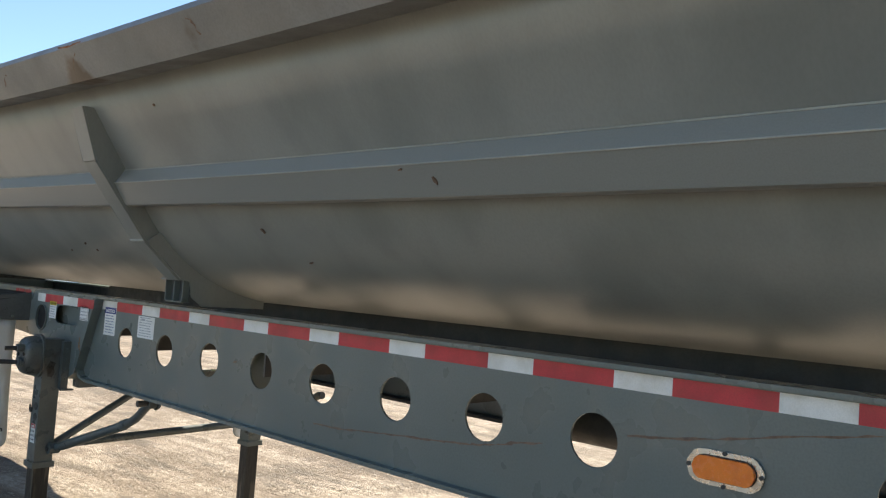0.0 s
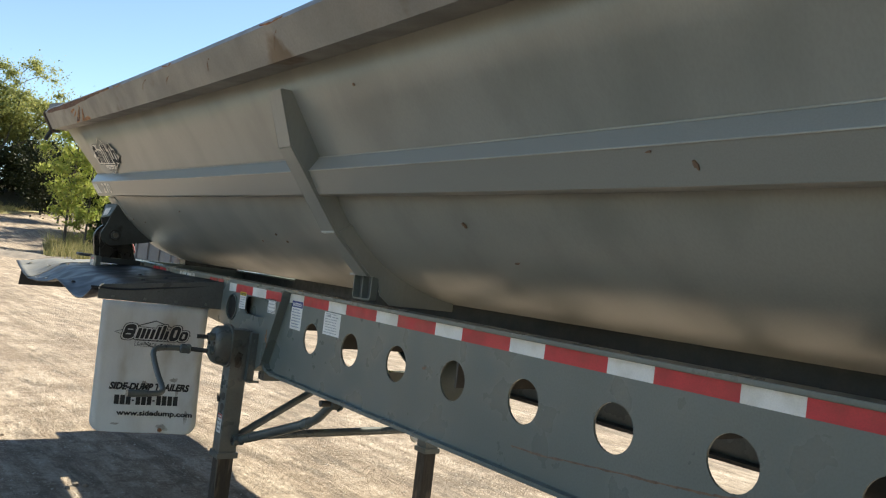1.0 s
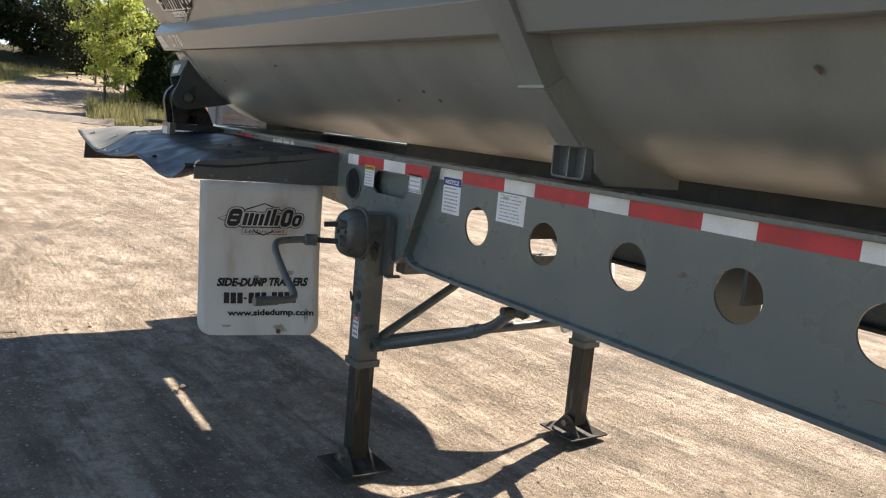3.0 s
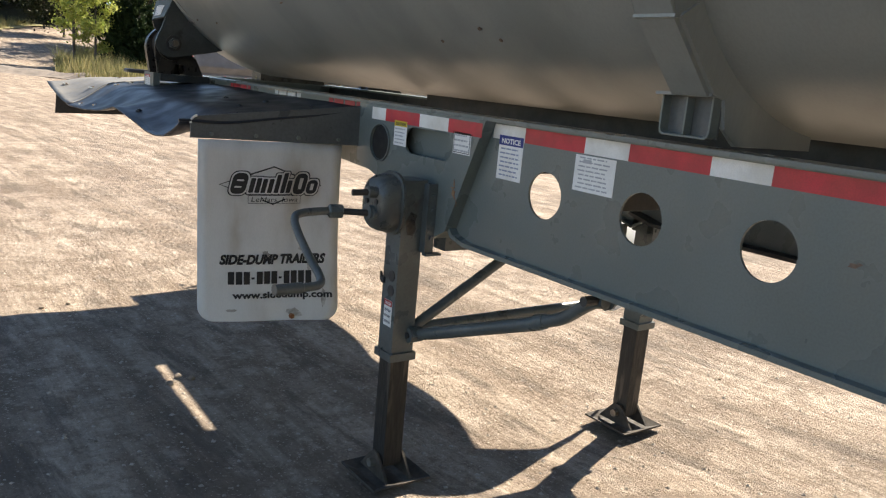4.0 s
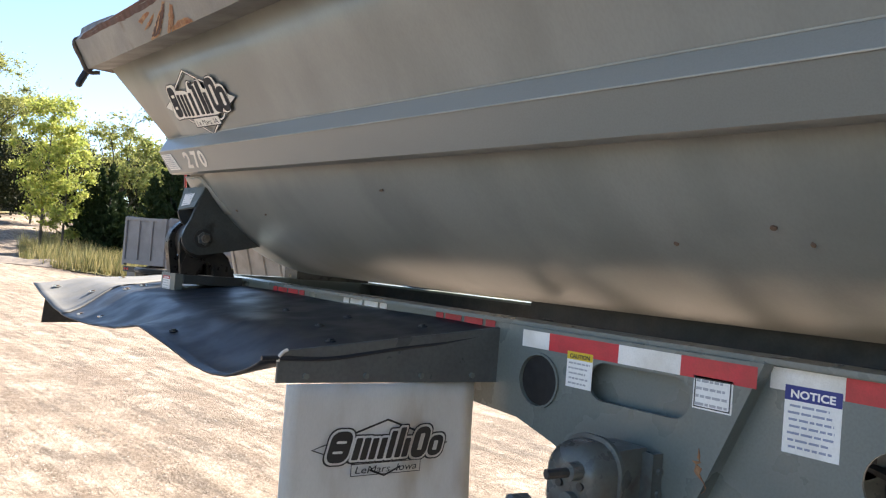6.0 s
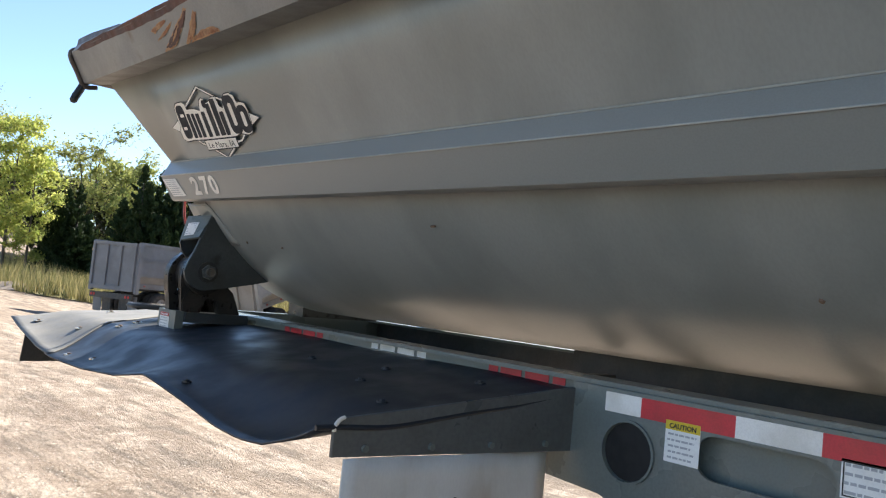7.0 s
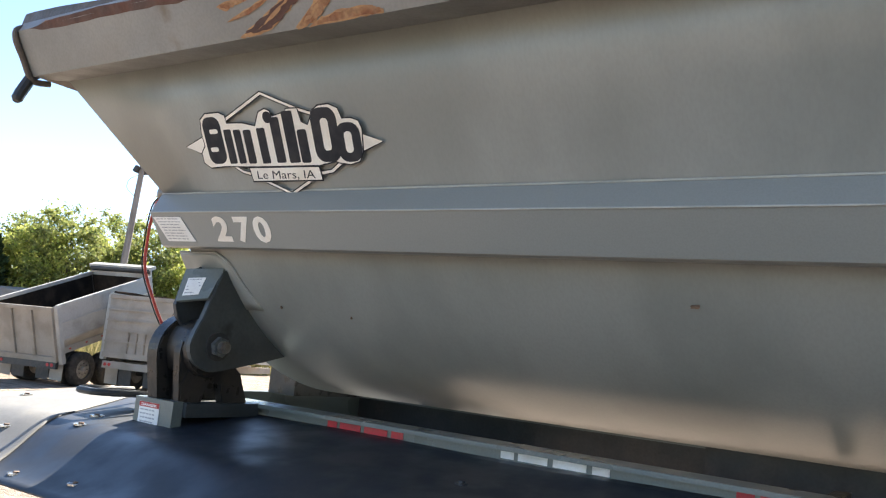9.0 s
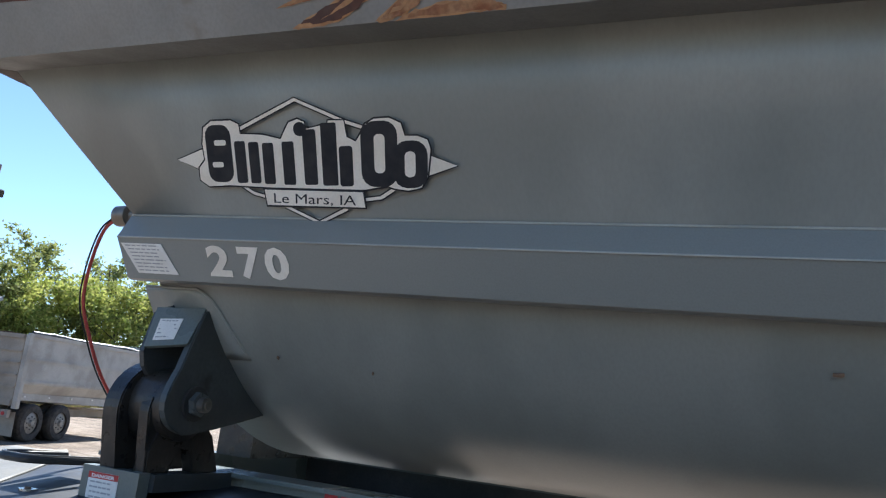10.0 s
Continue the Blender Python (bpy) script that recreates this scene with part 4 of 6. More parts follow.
y = 0.736
tape(y, 0.905, 1.455, 0, TAPE_W, beam)
while y > YB + 0.5:
    tape(y - 0.279, y, 1.455, 0, TAPE_R, beam)
    tape(y - 0.457, y - 0.279, 1.455, 0, TAPE_W, beam)
    y -= 0.4572
tape(1.561, 1.672, 1.452, -0.050, TAPE_W, neck)
tape(1.306, 1.561, 1.452, -0.050, TAPE_R, neck)
tape(1.112, 1.306, 1.452, -0.050, TAPE_W, neck)
tape(0.910, 1.112, 1.452, -0.050, TAPE_R, neck)
for y0, y1, mat in ((3.49, 3.17, TAPE_R), (2.818, 2.489, TAPE_W), (2.172, 1.855, TAPE_R)):
    for a, b in ((0.0, 0.13), (0.17, 0.45), (0.50, 0.80), (0.85, 1.0)):
        tape(y0 + (y1 - y0) * b, y0 + (y1 - y0) * a, 1.4595, -0.0012, mat, beam, 0.022)

# printed labels
S = lambda y, z, x=0.0: (lambda u, v, o: (x - o, y - u, z + v))
sticker("notice_sticker", S(0.868, 1.268), 0.128, 0.152, beam, "white notice sticker with a blue head", BLUEP, 7, "NOTICE", seed=5, line_mat=BLUEG)
st = sticker("data_sticker", S(0.490, 1.288), 0.168, 0.112, beam, "faded white data sticker", None, 8, seed=6)
part("printed_mark", quads([(0.035, 0.088, 0.07, 0.100)], lambda u, v, t: S(0.490, 1.288)(u, v, 0.0024)), GREYP, st)
sticker("caution_sticker", S(1.486, 1.312, -0.05), 0.094, 0.10, neck, "white sticker with a yellow caution head", YELLOWP, 5, "CAUTION", seed=7)
st = sticker("info_sticker", S(1.072, 1.330, -0.05), 0.105, 0.079, neck, "white sticker with a dark green border", None, 4, seed=8)
outline_part("printed_border", [(0.004, 0.004), (0.101, 0.004), (0.101, 0.075), (0.004, 0.075)], 0.004, 0.0024, BLACK, st, place=S(1.072, 1.330, -0.05))
part("rubber_plug", sweep([(-0.046, 1.592, 1.309), (-0.040, 1.592, 1.309)], 0.073, 28), HOSE_K, neck, "black rubber plug")
part("sticker", quads([(0, 0, 0.035, 0.075)], lambda u, v, t: (-0.002, 1.545 - u, 1.165 + v)), GREENP, neck)

# side marker lamp
def stadium(y, z, l, r, n=10):
    return arc(y + l, z, r, -90, 90, n) + arc(y - l, z, r, 90, 270, n)


lamp = part("marker_lamp", slab(stadium(-2.62, 1.24, 0.054, 0.045), [], side(-0.012), 0.012), CHROME, beam, "orange marker lamp in a pale surround", bevel=0.003)
part("lens", slab(stadium(-2.62, 1.24, 0.050, 0.030), [], side(-0.026), 0.014), AMBER, lamp, "orange lens", bevel=0.006, segs=3, smooth=True)
outline_part("gasket", stadium(-2.62, 1.24, 0.050, 0.033), 0.004, 0, BLACK, lamp, place=lambda u, v, o: (-0.0135, u, v))
for dy, dz in ((0.094, 0), (-0.094, 0), (0, 0.042), (0, -0.042)):
    part("screw", sweep([(-0.012, -2.62 + dy, 1.24 + dz), (-0.016, -2.62 + dy, 1.24 + dz)], 0.006, 8), DARK, lamp)
for k, line in enumerate(([(-0.98, 1.085), (-1.14, 1.090), (-1.30, 1.108), (-1.53, 1.126), (-1.66, 1.138), (-1.75, 1.146), (-1.86, 1.162), (-1.95, 1.186), (-2.06, 1.204)], [(-2.34, 1.276), (-2.54, 1.302), (-2.77, 1.350), (-2.98, 1.388)])):
    part("drip_stain", slab(ragged(line, 0.0050, 9 + k, 6), [], side(-0.0008), 0.0008), CHIP, beam, "thin brown drip line")
part("rust_scar", slab(ragged([(1.02, 1.14), (1.05, 1.19), (1.045, 1.235)], 0.014, 11, 4), [], side(-0.052), 0.0015), RUST, neck, "rusty scar")
part("rust_spot", slab(ragged([(-0.40, 1.26), (-0.43, 1.268)], 0.008, 12, 3), [], side(-0.0008), 0.0008), CHIP, beam)

# ---- mud flaps and their brackets ----


BRACKET_SKEW = 0.085


def flap_bend(x, z, out=0.0, x0=-0.739):
    """The flap hangs from z = 1.27 and curls a little towards its lower inner corner; the far one is bent back so that
    its shadow fits the camera's view.
    """
    s, t = (x - x0) / 0.622, min(max((1.27 - z) / 0.77, 0), 1)
    if x0 > 0:
        y = 1.80 + 0.05 * s - (0.47 - 0.13 * s) * math.sin(min(1.0, t / 0.6) * math.pi / 2)
    else:
        y = 1.852 - 0.05 * s + 0.03 * t * (1 - s) - 0.09 * s * t * t + 0.006 * math.sin(9 * s + 2 * t)
    return Vector((x + 0.02 * t * (1 - s) * 1.2 - 0.02 * s * t, y - out, z))


def mud_flap(x0, printed):
    r, z_end = 0.07, 0.495
    levels = [1.2735 - (1.2735 - z_end - r) * j / 14 for j in range(15)] + [z_end + r - r * math.sin(radians(9 * k)) for k in range(1, 11)]
    bm = bmesh.new()
    rows = []
    for z in levels:
        d = z - z_end
        inset = r - math.sqrt(max(0, r * r - (r - d) ** 2)) if d < r else 0.0
        rows.append([bm.verts.new(flap_bend(x0 + inset + (0.622 - 2 * inset) * i / 14, z, 0, x0)) for i in range(15)])
    for r0, r1 in zip(rows, rows[1:]):
        for i in range(14):
            bm.faces.new((r0[i], r0[i + 1], r1[i + 1], r1[i]))
    fl = part("mud_flap", bm, FLAP, trailer, "scuffed white mud flap with black print" if printed else "white mud flap", smooth=True)
    so = fl.modifiers.new("sheet", "SOLIDIFY")
    so.thickness, so.offset = 0.006, 0
    P = lambda u, v, o=0.003: flap_bend(u + (x0 + 0.739), v, o + 0.003, x0)
    words("print_line", "SIDE-DUMP TRAILERS", 0.040, 0.475, lambda x, z: P(-0.650 + x, 0.750 + z), BLACK, fl, 0.25, 0.075)
    digits, u = [], -0.614
    for group in (3, 3, 4):
        for _ in range(group):
            digits.append((u, 0.660, u + 0.027, 0.716))
            u += 0.0335
        digits.append((u, 0.682, u + 0.014, 0.691))
        u += 0.0235
    part("print_bar", quads(digits[:-1], lambda u, v, w: P(u, v)), BLACK, fl)
    words("print_line", "www.sidedump.com", 0.030, 0.45, lambda x, z: P(-0.595 + x, 0.598 + z), BLACK, fl, 0, 0.05)
    dm = [(-0.655, 1.090), (-0.545, 1.130), (-0.425, 1.172), (-0.31, 1.130), (-0.202, 1.090), (-0.31, 1.050), (-0.425, 1.006), (-0.545, 1.050)]
    lg = outline_part("flap_emblem", dm, 0.006, 0.0, BLACK, fl, "black maker's emblem", place=lambda u, v, o: P(u, v, 0.003))

    def block(u0, z0, u1, z1, mat, out, r=0.006):
        cs = []
        for cx, cz, a0 in ((u1 - r, z1 - r, 0), (u0 + r, z1 - r, 90), (u0 + r, z0 + r, 180), (u1 - r, z0 + r, 270)):
            cs += arc(cx, cz, r, a0, a0 + 90, 4)
        b = bmesh.new()
        b.faces.new([b.verts.new(P(x + 0.24 * (z - 1.09), z, out)) for x, z in cs])
        part("emblem_shape", b, mat, lg)

    marks = ((-0.604, 1.052, -0.540, 1.140, 0.024), (-0.528, 1.058, -0.508, 1.120, 0.004), (-0.502, 1.058, -0.482, 1.120, 0.004), (-0.476, 1.058, -0.456, 1.118, 0.004), (-0.448, 1.058, -0.428, 1.118, 0.004),
             (-0.419, 1.058, -0.399, 1.136, 0.004), (-0.390, 1.058, -0.370, 1.144, 0.004), (-0.365, 1.058, -0.344, 1.112, 0.004), (-0.334, 1.052, -0.276, 1.142, 0.024), (-0.272, 1.054, -0.222, 1.114, 0.020))
    for grow, mat, out in ((0.010, BLACK, 0.0038), (0.006, FLAP, 0.0046), (0.0, BLACK, 0.0056)):
        for k, (u0, z0, u1, z1, r) in enumerate(marks):
            block(u0 - grow, z0 - grow, u1 + grow, z1 + grow, mat, out + 0.00006 * k, r + grow * 0.5)
    for u0, z0, u1, z1 in ((-0.586, 1.106, -0.556, 1.113), (-0.590, 1.078, -0.560, 1.085), (-0.312, 1.074, -0.296, 1.122), (-0.255, 1.070, -0.240, 1.098)):
        block(u0, z0, u1, z1, FLAP, 0.0066, 0.003)
    outline_part("emblem_banner", [(-0.535, 1.012), (-0.300, 1.012), (-0.300, 1.047), (-0.535, 1.047)], 0.003, 0, BLACK, lg, place=lambda u, v, o: P(u, v, 0.0068))
    b = bmesh.new()
    b.faces.new([b.verts.new(P(u, v, 0.0062)) for u, v in ((-0.535, 1.012), (-0.300, 1.012), (-0.300, 1.047), (-0.535, 1.047))])
    part("emblem_ground", b, FLAP, lg)
    words("banner_words", "LeMars, Iowa", 0.021, 0.208, lambda x, z: P(-0.522 + x, 1.020 + z, 0.0070), BLACK, lg, 0.2)
    rng = random.Random(19)
    for u, z, ru, rz in ((-0.33, 0.535, 0.040, 0.018), (-0.30, 0.52, 0.02, 0.012), (-0.45, 0.790, 0.022, 0.022), (-0.27, 0.815, 0.03, 0.016), (-0.25, 0.74, 0.012, 0.04), (-0.60, 0.545, 0.03, 0.008), (-0.185, 0.60, 0.014, 0.05)):
        b = bmesh.new()
        b.faces.new([b.verts.new(P(u + ru * rng.uniform(0.5, 1.1) * math.cos(a), z + rz * rng.uniform(0.5, 1.1) * math.sin(a), 0.0012)) for a in (2 * math.pi * k / 13 for k in range(13))])
        part("scuff", b, SCUFF, fl)
    part("clip", sweep([P(-0.33, 0.515, 0.0), P(-0.33, 0.515, 0.012)], 0.012, 8), RUST, fl)
    return fl


for x0, sg in ((-0.739, 1), (2 * XC + 0.09, -1)):
    mud_flap(x0, True)
    xo, xi = (-0.766, -0.045) if sg == 1 else (2 * XC + 0.766, 2 * XC + 0.045)
    mk = lambda pts, y, t: slab(pts, [], lambda u, v, w: (u, y - BRACKET_SKEW * (u - xo) / (xi - xo) + w, v), t)
    rc = arc(xo + sg * 0.03, 1.335, 0.03, 180, 95, 5) if sg == 1 else arc(xo - 0.03, 1.335, 0.03, 0, 85, 5)
    # bracket in the darkened paint, its shade put into the colour
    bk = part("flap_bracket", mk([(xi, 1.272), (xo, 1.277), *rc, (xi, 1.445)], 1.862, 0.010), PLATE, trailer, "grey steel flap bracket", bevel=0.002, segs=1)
    for i in range(4):
        xx = xo + sg * (0.08 + 0.18 * i)
        yy = 1.862 - BRACKET_SKEW * (xx - xo) / (xi - xo)
        part("bolt", sweep([(xx, yy, 1.295), (xx, yy - 0.009, 1.295)], 0.009, 6), FRAME, bk)

# ---- rubber fenders over the gooseneck ----
EDGE_Y = [1.86, 1.95, 2.12, 2.25, 2.40, 2.62, 2.93, 3.20, 3.57, 4.00, 4.30, 4.75, 4.95]
EDGE_Z = [1.352, 1.310, 1.258, 1.245, 1.250, 1.280, 1.316, 1.275, 1.250, 1.240, 1.250, 1.300, 1.335]
SEAM = lambda v: 4.07 + 0.43 * (1 - v)


def fender_z(y, v):
    zo = float(np.interp(y, EDGE_Y, EDGE_Z))
    mid = 1.425 + 0.012 * max(0.0, 1 - v / 0.3) - 0.075 * v ** 1.15 + 0.008 * noise.noise((y * 1.6, v * 2, 0))
    lead = 0.035 * min(max((2.5 - y) / 0.6, 0), 1) * v
    k = min(max((v - 0.62) / 0.38, 0), 1)
    return mid - lead - (mid - lead - zo) * k * k * (3 - 2 * k)


def fender_sheet(name, ylo, yhi, mat, lift, par, label, far):
    """ylo and yhi give the rear and front ends for each share v of the way out."""
    bm = bmesh.new()
    nu, nv = 44, 22
    g = {}
    for i in range(nu + 1):
        for j in range(nv + 1):
            v = j / nv
            y = ylo(v) + (yhi(v) - ylo(v)) * i / nu
            x = -0.012 - (0.80 + 0.015 * math.sin(y * 2.1)) * v
            p = (2 * XC - x if far else x, y, fender_z(y, v) + lift)
            g[i, j] = bm.verts.new(p)
    for i in range(nu):
        for j in range(nv):
            bm.faces.new((g[i, j], g[i + 1, j], g[i + 1, j + 1], g[i, j + 1]))
    ob = part(name, bm, mat, par, label, smooth=True)
    so = ob.modifiers.new("sheet", "SOLIDIFY")
    so.thickness, so.offset = 0.006, -1
    return ob


for far in (False, True):
    tip = (lambda v: 4.98 - 0.25 * abs(v - 0.85)) if not far else (lambda v: 4.62)
    fd = fender_sheet("fender", lambda v: 1.786 + BRACKET_SKEW * v, lambda v: SEAM(v) + 0.05, RUBBER, 0.0, trailer, "black rubber fender sheet, wavy at its free edge", far)
    fender_sheet("front_sheet", SEAM, tip, DUSTY if not far else RUBBER, 0.005, fd, "dusty front sheet, sunlight put into its pale colour", far)
    X = (lambda x: 2 * XC - x) if far else (lambda x: x)
    for k, (x, y) in enumerate(((-0.73, 3.71), (-0.755, 3.98), (-0.728, 2.78), (-0.528, 4.067), (-0.42, 4.16), (-0.36, 4.75), (-0.70, 4.80), (-0.40, 2.30), (-0.30, 2.75), (-0.15, 2.05), (-0.5, 2.05), (-0.22, 2.42), (-0.62, 4.35))):
        v = (-0.012 - x) / 0.80
        z = fender_z(y, v) + (0.007 if y > SEAM(v) else 0.002)
        nut = part("washer", sweep([(X(x), y, z - 0.004), (X(x), y, z + 0.0015)], 0.024 if y > 3.5 else 0.016, 16), CHROME if y > 3.5 else RUBBER, fd)
        part("bolt_head", sweep([(X(x), y, z + 0.001), (X(x), y, z + 0.006)], 0.009, 6), CHIP if y > 3.5 else RUBBER, fd)
    part("hanging_plate", slab([(X(-0.80), 1.140), (X(-0.30), 1.150), (X(-0.30), 1.395), (X(-0.79), 1.28)], [], front(4.64), 0.008), DARK, fd, "black plate hanging under the fender front")
    ed = [fender_z(1.786 + BRACKET_SKEW * v / 20, v / 20) for v in range(21)]
    part("edge_bead", sweep([(X(-0.012 - 0.80 * v / 20), 1.781 + BRACKET_SKEW * v / 20, ed[v] - 0.003) for v in range(21)], 0.0065, 8), RUBBER, fd, smooth=True)
# cream bar paints the sun catching the bracket's corner
part("curled_lip", sweep([(x, 1.860, z) for x, z in arc(-0.736, 1.335, 0.031, 180, 100, 8)], 0.005, 8), CREAM, trailer, "bracket corner, the sun on its edge painted pale", smooth=True)
part("front_crossbeam", box(0.0, 2 * XC, 4.30, 4.36, 1.33, 1.475), FRAME, trailer, bevel=0.005)
loop = smooth_path([(-0.20, 4.30, 1.475), (-0.41, 4.29, 1.478), (-0.435, 4.22, 1.478), (-0.40, 4.16, 1.478), (-0.20, 4.10, 1.476)], 5)
part("step_loop", sweep([(x, y, z - 0.008) for x, y, z in loop], 0.011, 8), DARK, trailer, "dark step loop, the sun on its top put in as bright steel", smooth=True)
# bright bar along the top stands for sun on the loop
part("worn_edge", sweep([(x, y, z + 0.003) for x, y, z in loop], 0.003, 6), STEEL, trailer)
part("step_plate", box(-0.38, -0.2, 4.15, 4.27, 1.458, 1.466), DARK, trailer)

# ---- landing legs ----


def landing_leg(x0, y0, near):
    """x0, y0: lower corner of the 100 mm square leg."""
    xc, yc = x0 + 0.05, y0 + 0.05
    leg = part("landing_leg", box(x0, x0 + 0.10, y0, y0 + 0.10, 0.50, 1.20), LEGP, trailer, "square steel landing leg wound down to the dirt", bevel=0.008)
    part("collar", box(x0 - 0.010, x0 + 0.110, y0 - 0.010, y0 + 0.110, 0.488, 0.520), LEGP, leg, bevel=0.004)
    part("inner_leg", box(x0 + 0.007, x0 + 0.093, y0 + 0.007, y0 + 0.093, 0.03, 0.50), LEG_IN, leg, "greasy black inner leg", bevel=0.006)
    foot = bmesh.new()
    w = 0.135
    o = [(xc - w, yc - w), (xc + w, yc - w), (xc + w, yc + w), (xc - w, yc + w)]
    inner = [(x * 0.66 + xc * 0.34, y * 0.66 + yc * 0.34) for x, y in o]
    a = [foot.verts.new((x, y, -0.038)) for x, y in inner]
    c = [foot.verts.new((x, y, -0.029)) for x, y in inner]
    t = [foot.verts.new((x, y, -0.008)) for x, y in o]
    u = [foot.verts.new((x, y, -0.017)) for x, y in o]
    foot.faces.new(a[::-1])
    foot.faces.new(c)
    for i in range(4):
        j = (i + 1) % 4
        foot.faces.new((a[i], a[j], u[j], u[i]))
        foot.faces.new((u[i], u[j], t[j], t[i]))
        foot.faces.new((t[i], t[j], c[j], c[i]))
    part("foot_plate", foot, FOOT, leg, "dished steel foot plate")
    for s in (-1, 1):
        ear = [(yc - 0.105, -0.014), (yc + 0.105, -0.014), (yc + 0.035, 0.068), (yc + 0.018, 0.082), (yc - 0.018, 0.082), (yc - 0.035, 0.068)]
        part("foot_ear", slab(ear, [], side(xc + s * 0.056 - 0.005), 0.010), FOOT, leg)
    part("foot_pin", sweep([(xc - 0.085, yc, 0.04), (xc + 0.085, yc, 0.04)], 0.018, 12), STEEL, leg, smooth=True)
    # mount to the gooseneck: a bolted angle and a plate behind the leg
    xa, xb = (x0 + 0.10, x0 + 0.134) if near else (x0 - 0.034, x0)
    part("mount_plate", box(xa, xb, y0 + 0.004, y0 + 0.096, 0.97, 1.195), LEGP, leg, bevel=0.003, segs=1)
    part("mount_angle", box(xa - 0.004, xb - 0.002, y0 - 0.034, y0 - 0.024, 0.93, 1.20), LEGP, leg, bevel=0.002, segs=1)
    lip = (x0 + 0.092, x0 + 0.098) if near else (x0 + 0.002, x0 + 0.008)
    part("angle_lip", box(lip[0], lip[1], y0 - 0.034, y0 + 0.012, 0.93, 1.20), LEGP, leg, bevel=0.002, segs=1)
    part("mount_toe", box(xa - 0.008, xb + 0.028, y0 - 0.050, y0 - 0.020, 0.922, 0.931), LEGP, leg, bevel=0.002, segs=1)
    for k in range(4):
        z = 0.99 + 0.055 * k
        part("bolt", sweep([((xa + xb) / 2, y0 - 0.034, z), ((xa + xb) / 2, y0 - 0.042, z)], 0.009, 6), LEGP, leg)
    stain = [(x0 + 0.03, 1.0), (x0 + 0.055, 0.995), (x0 + 0.068, 1.02), (x0 + 0.062, 1.05), (x0 + 0.07, 1.075), (x0 + 0.04, 1.09), (x0 + 0.02, 1.05)]
    part("grease_stain", slab(stain, [], front(y0 - 0.0006), 0.0006), GREASY, leg, "brown grease smear")
    part("top_cap", box(x0 - 0.004, x0 + 0.104, y0 - 0.004, y0 + 0.104, 1.20, 1.21), LEGP, leg)
    return leg


near_leg = landing_leg(-0.174, 1.178, True)
landing_leg(1.174, 1.085, False)
near_leg.location.x -= 0.008

# gearbox and crank of the near leg
gear = bmesh.new()
loop = []
for cx, cz, a0 in ((1.270, 1.148, 0), (1.238, 1.148, 90), (1.238, 1.076, 180), (1.270, 1.076, 270)):
    loop += arc(cx, cz, 0.074, a0, a0 + 90, 8)
levels = ((-0.174, 1.10), (-0.186, 1.10), (-0.188, 1.0), (-0.215, 0.99), (-0.238, 0.95), (-0.256, 0.86), (-0.268, 0.70), (-0.272, 0.45))
rows = [[gear.verts.new((x, 1.254 + (y - 1.254) * k, 1.112 + (z - 1.112) * k)) for y, z in loop] for x, k in levels]
for r0, r1 in zip(rows, rows[1:]):
    for i in range(len(loop)):
        j = (i + 1) % len(loop)
        gear.faces.new((r0[i], r0[j], r1[j], r1[i]))
gear.faces.new(rows[-1])
gear.faces.new(rows[0][::-1])
part("gearbox", gear, GEAR, near_leg, "rounded cast gearbox", smooth=True)
for y, z, r, l in ((1.222, 1.160, 0.022, 0.305), (1.232, 1.082, 0.026, 0.292), (1.216, 1.078, 0.020, 0.284), (1.272, 1.12, 0.010, 0.279), (1.208, 1.125, 0.010, 0.276), (1.29, 1.15, 0.008, 0.27)):
    part("boss", sweep([(-0.255, y, z), (-l, y, z)], r, 14), LEGP if r > 0.015 else DARK, near_leg, smooth=True)
part("gear_shaft", sweep([(-0.26, 1.215, 1.160), (-0.360, 1.238, 1.156)], 0.012, 10), DARK, near_leg, smooth=True)
part("crank_shaft", sweep([(-0.27, 1.232, 1.077), (-0.40, 1.285, 1.08)], 0.0125, 10), DARK, near_leg, "worn dark shaft", smooth=True)
cr = smooth_path([(-0.385, 1.278, 1.079), (-0.45, 1.285, 1.08), (-0.545, 1.268, 1.078), (-0.578, 1.25, 1.065), (-0.585, 1.215, 1.03), (-0.58, 1.12, 0.955), (-0.574, 1.045, 0.905), (-0.59, 1.01, 0.886), (-0.64, 1.0, 0.882), (-0.75, 0.992, 0.885)], 5)
crank = part("crank_handle", sweep(cr, 0.015, 12), LEGP, near_leg, "bent grey tube crank handle", smooth=True)
part("coupling", sweep([(-0.372, 1.272, 1.079), (-0.378, 1.275, 1.079), (-0.425, 1.284, 1.08), (-0.431, 1.285, 1.08)], [0.018, 0.026, 0.026, 0.018], 8), LEGP, near_leg)
part("crank_grip", sweep([(-0.655, 1.0, 0.882), (-0.66, 1.0, 0.882), (-0.76, 0.992, 0.885)], [0.015, 0.0185, 0.0185], 12), LEGP, near_leg, smooth=True)
for z in (0.83, 0.77):
    part("round_plug", sweep([(-0.174, 1.215, z), (-0.1765, 1.215, z)], 0.022, 16), DARK, near_leg)
part("crank_hook", slab([(1.262, 0.815), (1.278, 0.815), (1.292, 0.832), (1.289, 0.80), (1.278, 0.79), (1.262, 0.79)], [], side(-0.182), 0.008), DARK, near_leg)
LS = lambda u, v, o: (-0.1745 - o, 1.252 - u, 0.625 + v)
st = sticker("danger_sticker", LS, 0.056, 0.105, near_leg, "small white sticker with a red head", REDP, 3, "DANGER", seed=9)
for i, w in enumerate(("NOT FOR", "USE WHILE", "LOADED")):
    words("printed_words", w, 0.010, 0.042, (lambda k: lambda x, z: LS(0.007 + x, 0.058 - 0.022 * k + z, 0.0024))(i), BLACK, st)

